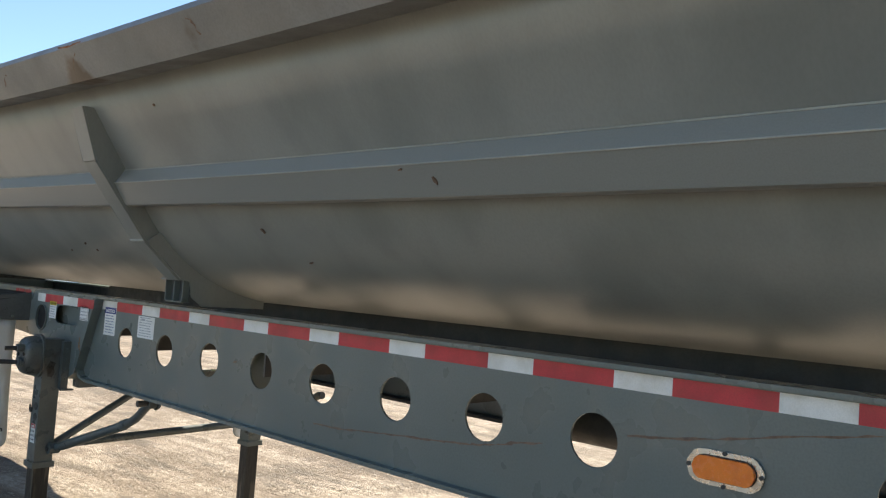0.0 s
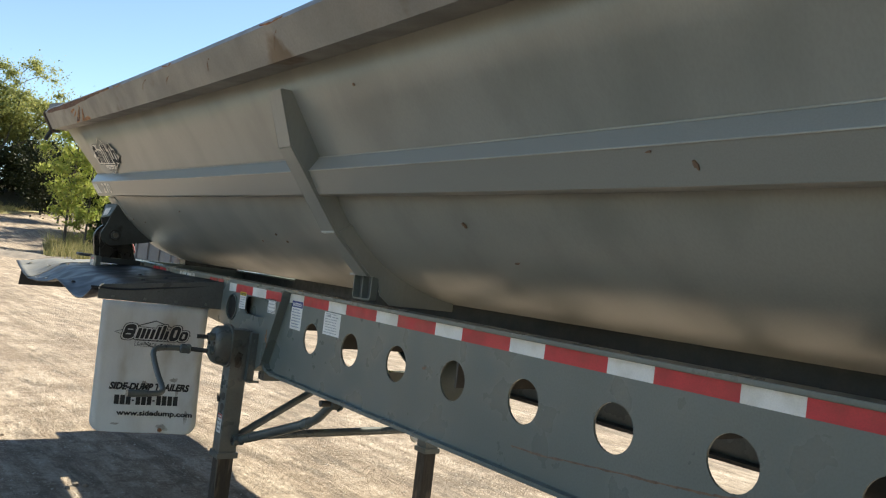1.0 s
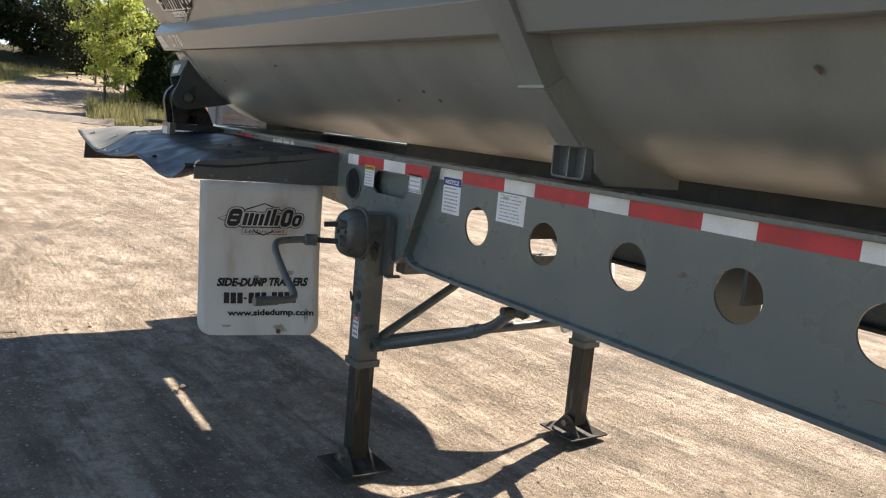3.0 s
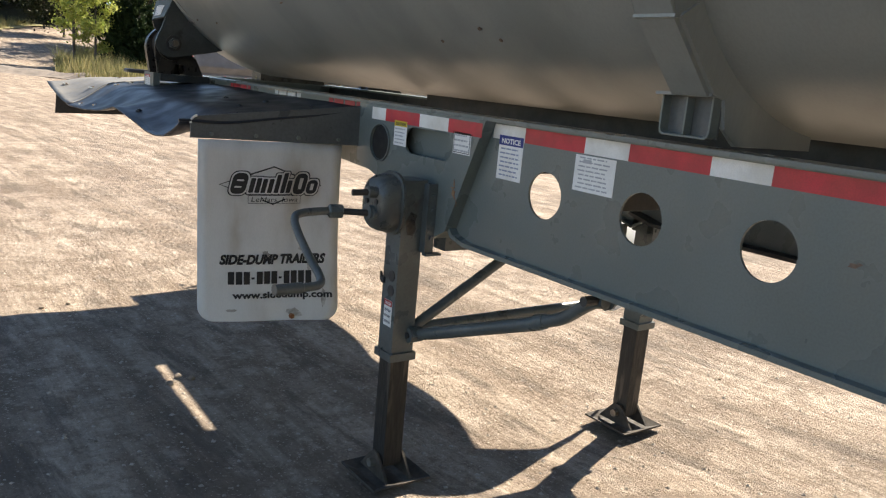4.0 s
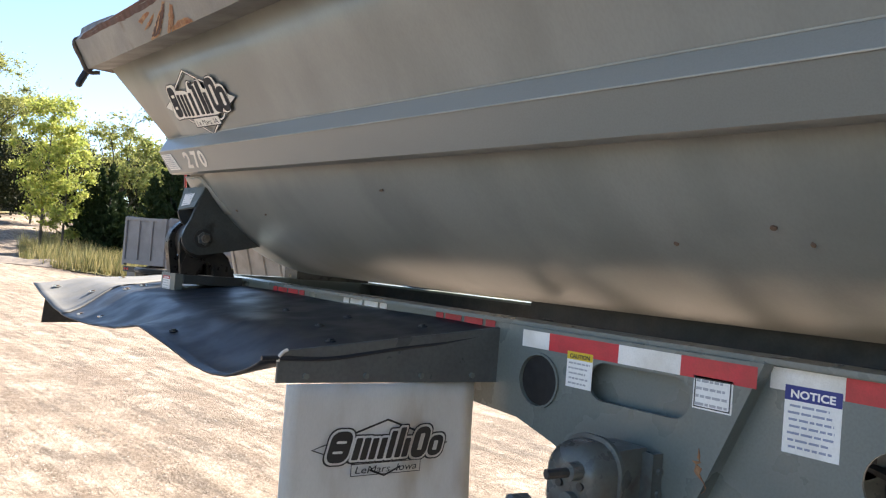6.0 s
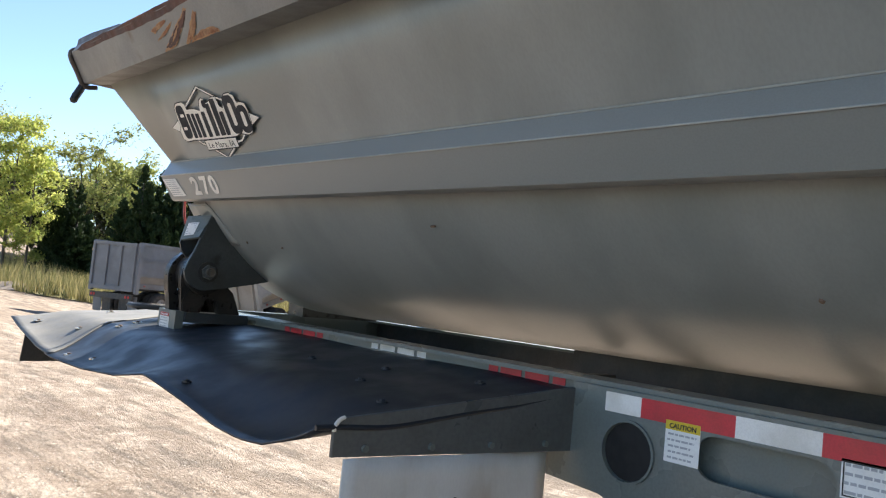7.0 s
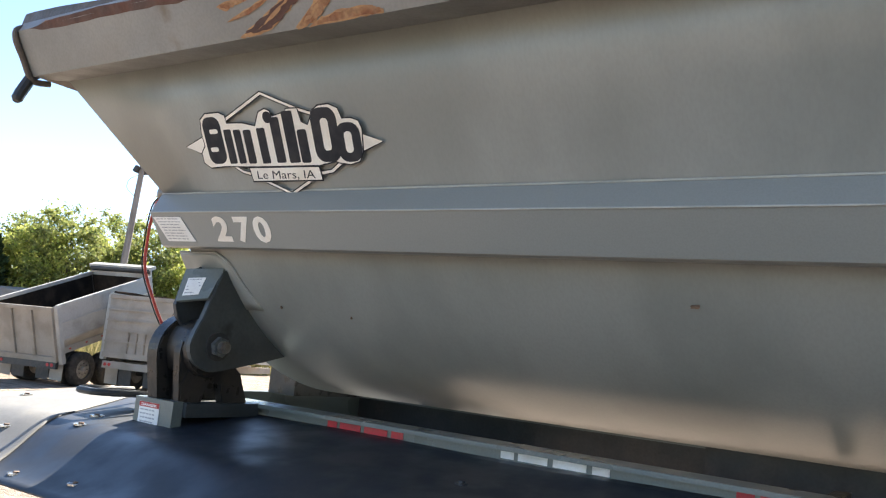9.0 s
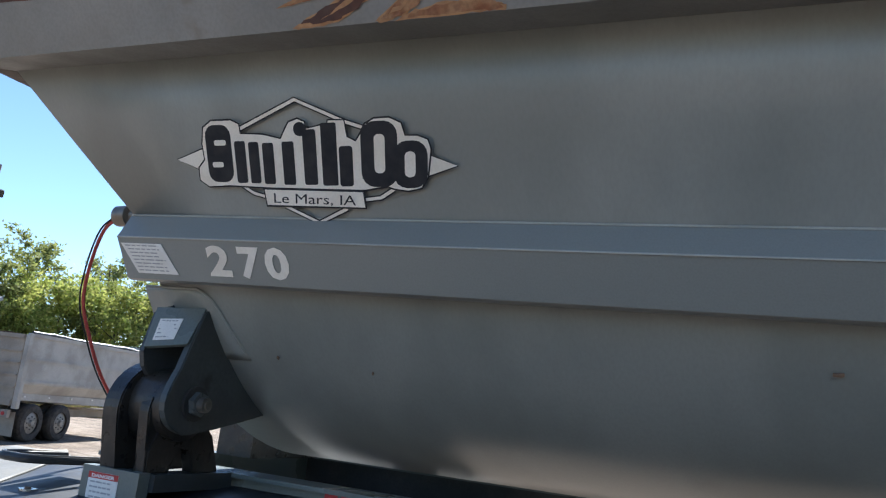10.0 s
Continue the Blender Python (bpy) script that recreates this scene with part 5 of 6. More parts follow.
# bracing
br = part("cross_tube", sweep([(-0.10, 1.225, 0.60), (1.20, 1.13, 0.64)], 0.024, 12), LEGP, trailer, "round steel cross tube", smooth=True)
def bent_brace(X, dy, label):
    """A straight tube, a sleeve, then a thinner bent end that runs up to the beam."""
    way = [(-0.078, 1.175, 0.588), (-0.06, 1.074, 0.627), (0.028, 0.582, 0.812)]
    br = part("brace", sweep([(X(x), y + dy, z) for x, y, z in way], [0.020, 0.0255, 0.0255], 14), LEGP, trailer, label, smooth=True)
    tail = [(0.027, 0.595, 0.813), *arc_like((0.029, 0.535, 0.836), (0.03, 0.485, 0.856), (0.03, 0.448, 0.887)), *arc_like((0.03, 0.40, 0.925), (0.03, 0.375, 0.945), (0.03, 0.350, 0.956)), (0.03, 0.315, 0.962)]
    part("bent_end", sweep([(X(x), y + dy, z) for x, y, z in tail], 0.0225, 14), LEGP, br, smooth=True)
    part("sleeve", sweep([(X(0.024), 0.605 + dy, 0.809), (X(0.029), 0.566 + dy, 0.824)], 0.027, 14), LEGP, br, smooth=True)
    part("clevis", sweep([(X(-0.115), 1.172 + dy, 0.592), (X(-0.055), 1.172 + dy, 0.592)], 0.030, 14), LEGP, br, smooth=True)
    part("pin", sweep([(X(-0.122), 1.172 + dy, 0.592), (X(-0.048), 1.172 + dy, 0.592)], 0.013, 10), DARK, br)


def arc_like(a, b, c):
    """Five points of a soft bend from a to c, drawn towards b."""
    a, b, c = Vector(a), Vector(b), Vector(c)
    return [tuple((1 - t) ** 2 * a + 2 * t * (1 - t) * b + t * t * c) for t in (0, 0.25, 0.5, 0.75, 1)]


bent_brace(lambda x: x, 0.0, "bent tube brace")
bent_brace(lambda x: 2 * XC - x, -0.085, "bent tube brace")
part("brace", sweep([(-0.08, 1.215, 0.60), (0.50, 1.20, 0.945)], 0.022, 12), LEGP, trailer, smooth=True)
part("brace", sweep([(1.18, 1.14, 0.62), (0.60, 1.19, 0.945)], 0.022, 12), LEGP, trailer, smooth=True)
part("brace_bolt", sweep([(-0.045, 0.34, 0.965), (0.09, 0.34, 0.965)], 0.016, 10), DARK, trailer)
part("brace_ear", slab([(0.28, 0.99), (0.40, 0.99), (0.37, 0.94), (0.34, 0.925), (0.31, 0.94)], [], side(0.055), 0.010), LEGP, trailer)
part("brace_beam", box(0.02, 2 * XC - 0.02, 1.16, 1.24, 0.93, 1.0), LEGP, trailer, bevel=0.004)
part("brace_ear", slab([(1.13, 0.60), (1.20, 0.56), (1.20, 0.64)], [], side(-0.11), 0.02), LEGP, trailer)

# ---- front pivot of the tub ----


def across(y):
    """Places a drawing of (x, z) on the plane at y, thickness towards the front."""
    return lambda u, v, w: (u, y + w, v)


def on_round(x):
    """Height of the tub's round underside."""
    return ZC - math.sqrt(R_TUB ** 2 - (x - XC) ** 2)


def pivot(X, near):
    """The pivot under the tub's front end; its pin runs along the trailer. X mirrors it to the other side."""
    weld = [(x, on_round(x) + 0.006) for x in (0.045, 0.01, -0.03, -0.07, -0.11, -0.15, -0.19, -0.225, -0.25)]
    lobe = [(-0.272 + 0.102 * math.cos(radians(a)), 1.662 + 0.082 * math.sin(radians(a))) for a in range(165, 271, 15)]
    plate = [(-0.268, 1.918), (-0.284, 1.910), (-0.340, 1.752), (-0.360, 1.712), *lobe, (-0.18, 1.597), (-0.045, 1.625), *weld]
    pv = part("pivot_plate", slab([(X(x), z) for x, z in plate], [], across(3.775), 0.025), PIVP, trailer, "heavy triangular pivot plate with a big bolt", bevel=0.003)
    for r, y1, m, nn in ((0.047, 3.765, DARK, 28), (0.034, 3.748, PLATE, 6), (0.020, 3.728, STEEL, 18), (0.012, 3.722, STEEL, 14)):
        part("pivot_bolt", sweep([(X(-0.270), 3.79, 1.664), (X(-0.270), y1, 1.664)], r, nn), m, pv)
    tab = [(-0.350, 1.75), (-0.362, 1.79), (-0.356, 1.81), (-0.334, 1.90), (-0.285, 1.925), (-0.22, 1.87), (-0.10, 1.78), (-0.20, 1.74), (-0.30, 1.70)]
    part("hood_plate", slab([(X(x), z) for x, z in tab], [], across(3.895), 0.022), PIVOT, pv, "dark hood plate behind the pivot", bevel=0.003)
    dbl = bmesh.new()
    rows = []
    for z, y1 in ((1.80, 3.69), (1.82, 3.70), (1.88, 3.725), (1.92, 3.74), (1.945, 3.755), (1.962, 3.775), (1.972, 3.80)):
        xt = XC - math.sqrt(R_TUB ** 2 - (ZC - z) ** 2) - 0.005
        rows.append([dbl.verts.new((X(xt), y, z)) for y in (y1, y1 + 0.05, 3.90, 3.992)])
    for r0, r1 in zip(rows, rows[1:]):
        for k in range(3):
            dbl.faces.new((r0[k], r0[k + 1], r1[k + 1], r1[k]))
    tb = part("tub_tab", dbl, TUB, pv, "grey doubler welded to the tub", smooth=True)
    sd = tb.modifiers.new("plate", "SOLIDIFY")
    sd.thickness, sd.offset = 0.006, 0
    part("weld_bead", sweep([(X(XC - math.sqrt(R_TUB ** 2 - (ZC - z) ** 2) - 0.006), y, z) for z, y in ((1.82, 3.70), (1.88, 3.725), (1.92, 3.74), (1.945, 3.755), (1.962, 3.775), (1.975, 3.80), (1.976, 3.99))], 0.004, 8), TUB, tb, smooth=True)
    corner = [Vector(q) for q in ((-0.272, 3.785, 1.924), (-0.338, 3.900, 1.912), (-0.362, 3.900, 1.800), (-0.322, 3.785, 1.818))]

    def cover(a, b, out=0.0):
        """a runs from the rear cheek to the front one, b from the lower edge to the top."""
        q = corner[3].lerp(corner[2], a).lerp(corner[0].lerp(corner[1], a), b)
        n = (corner[1] - corner[0]).cross(corner[3] - corner[0]).normalized()
        if n.x > 0:
            n = -n
        q = q + n * out
        return Vector((X(q.x), q.y, q.z))

    cv = bmesh.new()
    m = 6
    g = {(a, b, w): cv.verts.new(cover(a / m, b / m, w)) for a in range(m + 1) for b in range(m + 1) for w in (0.004, -0.010)}
    for a in range(m):
        for b in range(m):
            cv.faces.new([g[a + q, b + r, 0.004] for q, r in ((0, 0), (1, 0), (1, 1), (0, 1))])
            cv.faces.new([g[a + q, b + r, -0.010] for q, r in ((0, 1), (1, 1), (1, 0), (0, 0))])
        for ring_ in ([(a, 0), (a + 1, 0)], [(a, m), (a + 1, m)], [(0, a), (0, a + 1)], [(m, a), (m, a + 1)]):
            (p0, p1), (q0, q1) = ring_
            cv.faces.new([g[p0, p1, 0.004], g[q0, q1, 0.004], g[q0, q1, -0.010], g[p0, p1, -0.010]])
    part("cover_plate", cv, FRAME, pv, "sloping cover plate with a sticker" if near else "")
    if near:
        sticker("decal", lambda u, v, o: cover(0.84 - u / 0.100, 0.14 + v / 0.105, 0.0055 + o), 0.048, 0.058, pv, "white sticker", None, 5, seed=12)
    for y0, th, grow, m in ((3.915, 0.06, 0.0, GREASY), (3.835, 0.04, -0.03, GREASY)):
        out = [(-0.245 - (0.148 + grow) * math.cos(radians(a)), 1.632 + (0.135 + grow) * math.sin(radians(a))) for a in range(-8, 100, 9)]
        inn = [(-0.245 - (0.112 + grow) * math.cos(radians(a)), 1.632 + (0.099 + grow) * math.sin(radians(a))) for a in range(99, -9, -9)]
        leg_out, leg_in = (-0.366 - grow * 0.8, 1.475), (-0.325 - grow * 0.8, 1.475)
        part("bearing_band", slab([(X(x), z) for x, z in [leg_out, *out, *inn, leg_in]], [], across(y0), th), m, pv, "curved bearing strap", bevel=0.004)
    part("pivot_casting", sweep([(X(-0.262), 3.80, 1.655), (X(-0.262), 3.81, 1.655), (X(-0.262), 3.955, 1.65), (X(-0.262), 3.965, 1.65)], [0.07, 0.095, 0.102, 0.08], 24), GREASY, pv, "black pivot casting", smooth=True)
    for y0 in (3.83, 3.93):
        ped = [(-0.345, 1.475), (-0.35, 1.53), (-0.32, 1.60), (-0.14, 1.605), (-0.105, 1.575), (-0.062, 1.475), (-0.17, 1.475), (-0.19, 1.535), (-0.235, 1.54), (-0.26, 1.475)]
        part("pedestal", slab([(X(x), z) for x, z in ped], [], across(y0), 0.04), GREASY, pv, bevel=0.004)
    part("pedestal_back", slab([(X(x), z) for x, z in ((-0.33, 1.475), (-0.31, 1.62), (-0.13, 1.62), (-0.075, 1.475))], [], across(3.975), 0.02), GREASY, pv)
    x0, x1 = sorted((X(-0.338), X(-0.030)))
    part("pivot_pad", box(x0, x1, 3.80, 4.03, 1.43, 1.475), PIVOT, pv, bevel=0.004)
    return pv


pivot(lambda x: x, True)
pivot(lambda x: 2 * XC - x, False)
sg = part("sign_box", box(-0.378, -0.34, 3.815, 4.018, 1.375, 1.478), FRAME, trailer, "small grey box with a danger sticker", bevel=0.003)
sticker("danger_sticker", lambda u, v, o: (-0.3785 - o, 3.990 - u, 1.391 + v), 0.108, 0.072, sg, "white and red danger sticker", REDP, 4, "DANGER", seed=13)
hub = part("hose_fitting", sweep([(-0.225, 4.03, 2.215), (-0.228, 4.19, 2.21), (-0.23, 4.20, 2.21), (-0.233, 4.245, 2.208), (-0.234, 4.255, 2.207)], [0.020, 0.020, 0.033, 0.033, 0.024], 18), STEEL, trailer, "dull round hose fitting", smooth=True)
part("valve_pin", sweep([(-0.23, 4.22, 2.245), (-0.23, 4.222, 2.275), (-0.23, 4.222, 2.276), (-0.23, 4.223, 2.285)], [0.005, 0.005, 0.012, 0.012], 8), DARK, trailer)
hp = [(-0.234, 4.24, 2.207), (-0.215, 4.32, 2.165), (-0.165, 4.41, 2.06), (-0.145, 4.43, 1.94), (-0.098, 4.42, 1.825), (-0.04, 4.41, 1.72), (0.04, 4.39, 1.61), (0.06, 4.35, 1.53)]
part("hose", sweep(smooth_path(hp, 6), 0.006, 8), HOSE_R, trailer, "thin red hose", smooth=True)
part("hose", sweep(smooth_path([(x - 0.006, y + 0.010, z) for x, y, z in hp], 6), 0.003, 8), HOSE_K, trailer, "thin black hose", smooth=True)

# ---- parked dump bodies across the yard ----


def wheel(parent, x, y, r=0.52, w=0.28):
    t = bmesh.new()
    prof = [(0.30, -w / 2), (0.46, -w / 2), (0.51, -w / 2 + 0.04), (0.52, -w / 4), (0.52, w / 4), (0.51, w / 2 - 0.04), (0.46, w / 2), (0.30, w / 2)]
    n = 28
    rows = [[t.verts.new((x + r / 0.52 * q * math.cos(2 * math.pi * k / n), y + s, r + r / 0.52 * q * math.sin(2 * math.pi * k / n))) for q, s in prof] for k in range(n)]
    for k in range(n):
        r0, r1 = rows[k], rows[(k + 1) % n]
        for i in range(len(prof)):
            j = (i + 1) % len(prof)
            t.faces.new((r0[i], r0[j], r1[j], r1[i]))
    wh = part("wheel", t, TYRE, parent, "dusty black tyre on a pale rim", smooth=True)
    s = -1 if y < 0 else 1
    part("rim", sweep([(x, y - s * w * 0.4, r), (x, y + s * w * 0.28, r), (x, y + s * w * 0.36, r)], [0.30, 0.30, 0.26], 24), RIM, wh, smooth=True)
    part("hub", sweep([(x, y + s * w * 0.3, r), (x, y + s * w * 0.62, r)], [0.10, 0.075], 14), RIM, wh, smooth=True)
    for k in range(8):
        a = 2 * math.pi * k / 8
        part("wheel_nut", sweep([(x + 0.17 * math.cos(a), y + s * w * 0.36, r + 0.17 * math.sin(a)), (x + 0.17 * math.cos(a), y + s * w * 0.44, r + 0.17 * math.sin(a))], 0.02, 6), DARK, wh)


def dump_body(at, heading, length, mat, gate_mat, label, top=2.15, floor=1.05, tip=0.0, axles=(0.9, 2.2), ribs=4, rails=0, cover=False):
    """A dump bed on wheels; its tail is at the origin of its own axes, x runs forward, y to its left."""
    ob = thing("dump_trailer", (0, 0, 0), label, "dump trailer", "parked dump bodies")
    w = 1.22
    bed = bmesh.new()
    sec = [(-w, top), (-w, floor + 0.55), (-w + 0.30, floor + 0.12), (-0.4, floor), (0.4, floor), (w - 0.30, floor + 0.12), (w, floor + 0.55), (w, top)]
    rows = [[bed.verts.new((x, y, z)) for y, z in sec] for x in np.linspace(0, length, 9)]
    for r0, r1 in zip(rows, rows[1:]):
        for k in range(len(sec) - 1):
            bed.faces.new((r0[k], r1[k], r1[k + 1], r0[k + 1]))
    rock = Matrix.Translation((0.3, 0, floor)) @ Matrix.Rotation(-radians(tip), 4, "Y") @ Matrix.Translation((-0.3, 0, -floor))
    pieces = []

    def add(name, bm, m, par, lab="", **kw):
        bmesh.ops.transform(bm, matrix=rock, verts=bm.verts)
        return part(name, bm, m, par, lab, **kw)

    bd = add("bed", bed, mat, ob)
    so = bd.modifiers.new("plate", "SOLIDIFY")
    so.thickness = 0.03
    hb = bmesh.new()
    hb = slab([(-w, floor), (w, floor), (w, top + 0.25), (-w, top + 0.25)], [], lambda u, v, q: (length + q, u, v), 0.05, hb)
    add("headboard", hb, mat, bd)
    if cover:
        add("cab_shield", box(length - 0.05, length + 0.25, -w - 0.03, w + 0.03, top + 0.25, top + 0.36), mat, bd)
        add("tarp_roll", sweep([(length + 0.02, -w + 0.02, top + 0.22), (length + 0.02, w - 0.02, top + 0.22)], 0.10, 12), DARK, bd, smooth=True)
    tarp = random.Random(int(length * 10) + rails)
    for s in (-1, 1):
        for z in (floor + 0.62, (floor + top) / 2 + 0.30):
            add("side_rib", box(0.10, length, s * w + (0.002 if s > 0 else -0.035), s * w + (0.035 if s > 0 else -0.002), z - 0.03, z + 0.03), mat, bd, bevel=0.008)
        way = [(x, s * (w - 0.02) + tarp.uniform(-0.03, 0.03), top + 0.10 + tarp.uniform(-0.025, 0.03)) for x in np.linspace(0.1, length - 0.05, 14)]
        if rails:
            add("rolled_tarp", sweep(way, [0.035 + tarp.uniform(0, 0.035) for _ in way], 7), INSIDE if s > 0 else DARK, bd, "dark tarp bunched along the rail", smooth=True)
        for x in np.linspace(0.5, length - 0.3, 6):
            add("marker_lamp", box(x - 0.03, x + 0.03, s * (w - 0.13) - 0.012, s * (w - 0.13) + 0.012, floor + 0.20, floor + 0.24), WHITE if rails else REDP, bd)
        add("side_rail", box(-0.02, length, s * w - 0.05, s * w + 0.05, top - 0.02, top + 0.08), mat, bd, bevel=0.01)
        add("side_skirt", slab([(0.05, floor + 0.12), (length, floor + 0.02), (length, floor + 0.26), (0.05, floor + 0.30)], [], lambda u, v, q: (u, s * (w - 0.16) + q, v), 0.03), mat, bd)
        add("corner_post", box(-0.06, 0.10, s * w - 0.07, s * w + 0.07, floor - 0.10, top + 0.04), mat, bd, bevel=0.012)
    lin = bmesh.new()
    slab([(-w + 0.36, floor + 0.13), (w - 0.36, floor + 0.13), (w - 0.06, floor + 0.56), (w - 0.06, top - 0.02), (-w + 0.06, top - 0.02), (-w + 0.06, floor + 0.56)], [], lambda u, v, q: (length - 0.03 - q, u, v), 0.01, lin)
    add("liner", lin, INSIDE, bd, "scraped rusty lining, darkened for the shade in the bed")
    for s in (-1, 1):
        add("liner", box(0.05, length - 0.05, s * (w - 0.04) - 0.005, s * (w - 0.04) + 0.005, floor + 0.5, top - 0.04), INSIDE, bd)
    fl = bmesh.new()
    for (ya, za), (yb, zb) in zip(sec[1:-1], sec[2:-1]):
        o = 0.045
        fl.faces.new([fl.verts.new(p) for p in ((0.04, ya * 0.96, za + o), (length - 0.05, ya * 0.96, za + o), (length - 0.05, yb * 0.96, zb + o), (0.04, yb * 0.96, zb + o))])
    add("liner", fl, INSIDE, bd)
    gate = add("tailgate", slab([(-w + 0.06, floor - 0.02), (w - 0.06, floor - 0.02), (w - 0.06, top + 0.02), (-w + 0.06, top + 0.02)], [], lambda u, v, q: (-0.05 - q, u, v), 0.03), gate_mat, ob, "ribbed tailgate")
    gt = lambda y0, y1, z0, z1: add("gate_rib", box(-0.14, -0.075, y0, y1, z0, z1), gate_mat, gate, bevel=0.012)
    gt(-w + 0.06, w - 0.06, top - 0.09, top + 0.03)
    gt(-w + 0.06, w - 0.06, floor - 0.03, floor + 0.14)
    if ribs:
        for k in range(ribs):
            y = (-w + 0.12) + (2 * w - 0.24) * k / (ribs - 1)
            gt(y - 0.05, y + 0.05, floor + 0.14, top - 0.09)
    for k in range(rails):
        z = floor + 0.14 + (top - 0.1 - floor - 0.14) * (k + 1) / (rails + 1)
        gt(-w + 0.06, w - 0.06, z - 0.025, z + 0.025)
    if rails:
        for y in (-0.3, 0.0, 0.3):
            gt(y - 0.018, y + 0.018, floor + 0.14, floor + 0.75)
    ch = bmesh.new()
    for s in (-1, 1):
        box(-0.05, length + 0.9, s * 0.42 - 0.05, s * 0.42 + 0.05, floor - 0.35, floor - 0.12, ch)
    box(-0.10, 0.02, -w + 0.1, w - 0.1, floor - 0.35, floor - 0.14, ch)
    part("chassis", ch, DARK if not rails else gate_mat, ob)
    for x in axles:
        part("axle", sweep([(x, -1.0, 0.52), (x, 1.0, 0.52)], 0.07, 10), DARK, ob)
        for s in (-1, 1):
            wheel(ob, x, s * 1.05)
            wheel(ob, x, s * 0.72)
    for y in (-0.95, -0.45, 0.45, 0.95):
        fl = slab([(y - 0.24, 0.16), (y + 0.22, 0.18), (y + 0.22, floor - 0.2), (y - 0.24, floor - 0.2)], [], lambda u, v, q: (0.12 + q + 0.05 * (floor - v), u, v), 0.012)
        part("mud_flap", fl, gate_mat if abs(y) > 0.6 else DARK, ob)
    for y in (-1.0, -0.85, 0.85, 1.0):
        part("tail_lamp", sweep([(-0.09, y, floor - 0.24), (-0.12, y, floor - 0.24)], 0.05, 14), REDP, ob)
    return ob, Matrix.Translation(at) @ Matrix.Rotation(math.atan2(heading[1], heading[0]), 4, "Z")


def place_thing(made):
    made[0].matrix_basis = made[1]


def centre(right, heading):
    h = Vector(heading).normalized()
    return (right[0] - 1.22 * h.y, right[1] + 1.22 * h.x, rise(*right))


HA, HB, HC = (0.947, 0.320), (0.954, 0.299), (0.923, 0.384)
place_thing(dump_body(centre((10.42, 23.81), HA), HA, 4.2, BODY_W, BODY_T, "dirty white dump trailer, bed part raised, ribbed tan tailgate", 2.45, 0.85, 19, (1.0, 2.3), 4, 0, True))
place_thing(dump_body(centre((12.30, 21.28), HB), HB, 6.2, BODY_W, BODY_T, "dirty white dump trailer with a railed tan tailgate", 2.84, 1.0, 0, (0.9, 2.2), 0, 4))
place_thing(dump_body(centre((8.2, 29.4), HC), HC, 6.4, BODY_G, BODY_G, "dull grey dump trailer on three axles with a ribbed tailgate", 2.80, 1.05, 0, (1.35, 2.65, 3.95), 4, 0))

# pole with flood lamps
pole = thing("utility_pole", (18.15, 34.0, 0), "weathered wooden pole with two flood lamps", "pole")
part("shaft", sweep([(18.15, 34.0, 0), (18.3, 33.95, 5), (18.5, 33.9, 10.1)], [0.17, 0.15, 0.12], 14), WOODP, pole, smooth=True)
for dx, dy, ang in ((-0.20, 0.10, 0.5), (0.22, -0.12, -0.5)):
    lp = box(-0.20, 0.20, -0.10, 0.10, -0.16, 0.16)
    bmesh.ops.transform(lp, matrix=Matrix.Translation((18.47 + dx, 33.9 + dy, 8.87)) @ Matrix.Rotation(ang, 4, "Z") @ Matrix.Rotation(0.5, 4, "X"), verts=lp.verts)
    part("flood_lamp", lp, DARK, pole, "black flood lamp", bevel=0.03)
    part("lamp_arm", sweep([(18.45, 33.9, 8.67), (18.47 + dx, 33.9 + dy, 8.72)], 0.03, 8), DARK, pole)
part("wire_loop", sweep(smooth_path([(18.35, 34.0, 8.62), (18.0, 34.1, 8.32), (17.95, 34.1, 7.92), (18.3, 34.0, 7.62)], 5), 0.012, 6), DARK, pole)

# white blocks along the road
rng = random.Random(8)
for x in (-8.2, -6.2, -4.3, -2.5, -0.6, 1.4, 3.4):
    w, h = rng.uniform(0.9, 1.3), rng.uniform(0.65, 0.85)
    b = box(-w / 2, w / 2, -0.3, 0.3, -0.15, h)
    bmesh.ops.bevel(b, geom=b.edges, offset=0.05, segments=2, affect="EDGES")
    yb = 78.5 + 0.18 * x + rng.uniform(-0.3, 0.3)
    bmesh.ops.transform(b, matrix=Matrix.Translation((x, yb, rise(x, yb))) @ Matrix.Rotation(rng.uniform(0.7, 1.05), 4, "Z"), verts=b.verts)
    tagged(part("concrete_block", b, BLOCK), "white-painted concrete block at the roadside", "block", "roadside blocks")

# ---- trees ----


def cards(points, size, rng, up=0.0):
    """Many small leaf shapes at points, each a bent four-cornered leaf."""
    n = len(points)
    v = np.zeros((n * 4, 3))
    for i, p in enumerate(points):
        a = Vector((rng.gauss(0, 1), rng.gauss(0, 1), rng.gauss(0, 1) * (1 - up))).normalized()
        b = a.cross(Vector((rng.gauss(0, 1), rng.gauss(0, 1), rng.gauss(0, 1)))).normalized()
        s = size * rng.uniform(0.6, 1.35)
        c = Vector(p)
        for k, q in enumerate((c - a * s, c - b * s * 0.55 + a * s * 0.1, c + a * s, c + b * s * 0.55 + a * s * 0.1)):
            v[i * 4 + k] = q
    me = bpy.data.meshes.new("crown")
    me.from_pydata(v.tolist(), [], [(4 * i, 4 * i + 1, 4 * i + 2, 4 * i + 3) for i in range(n)])
    return me


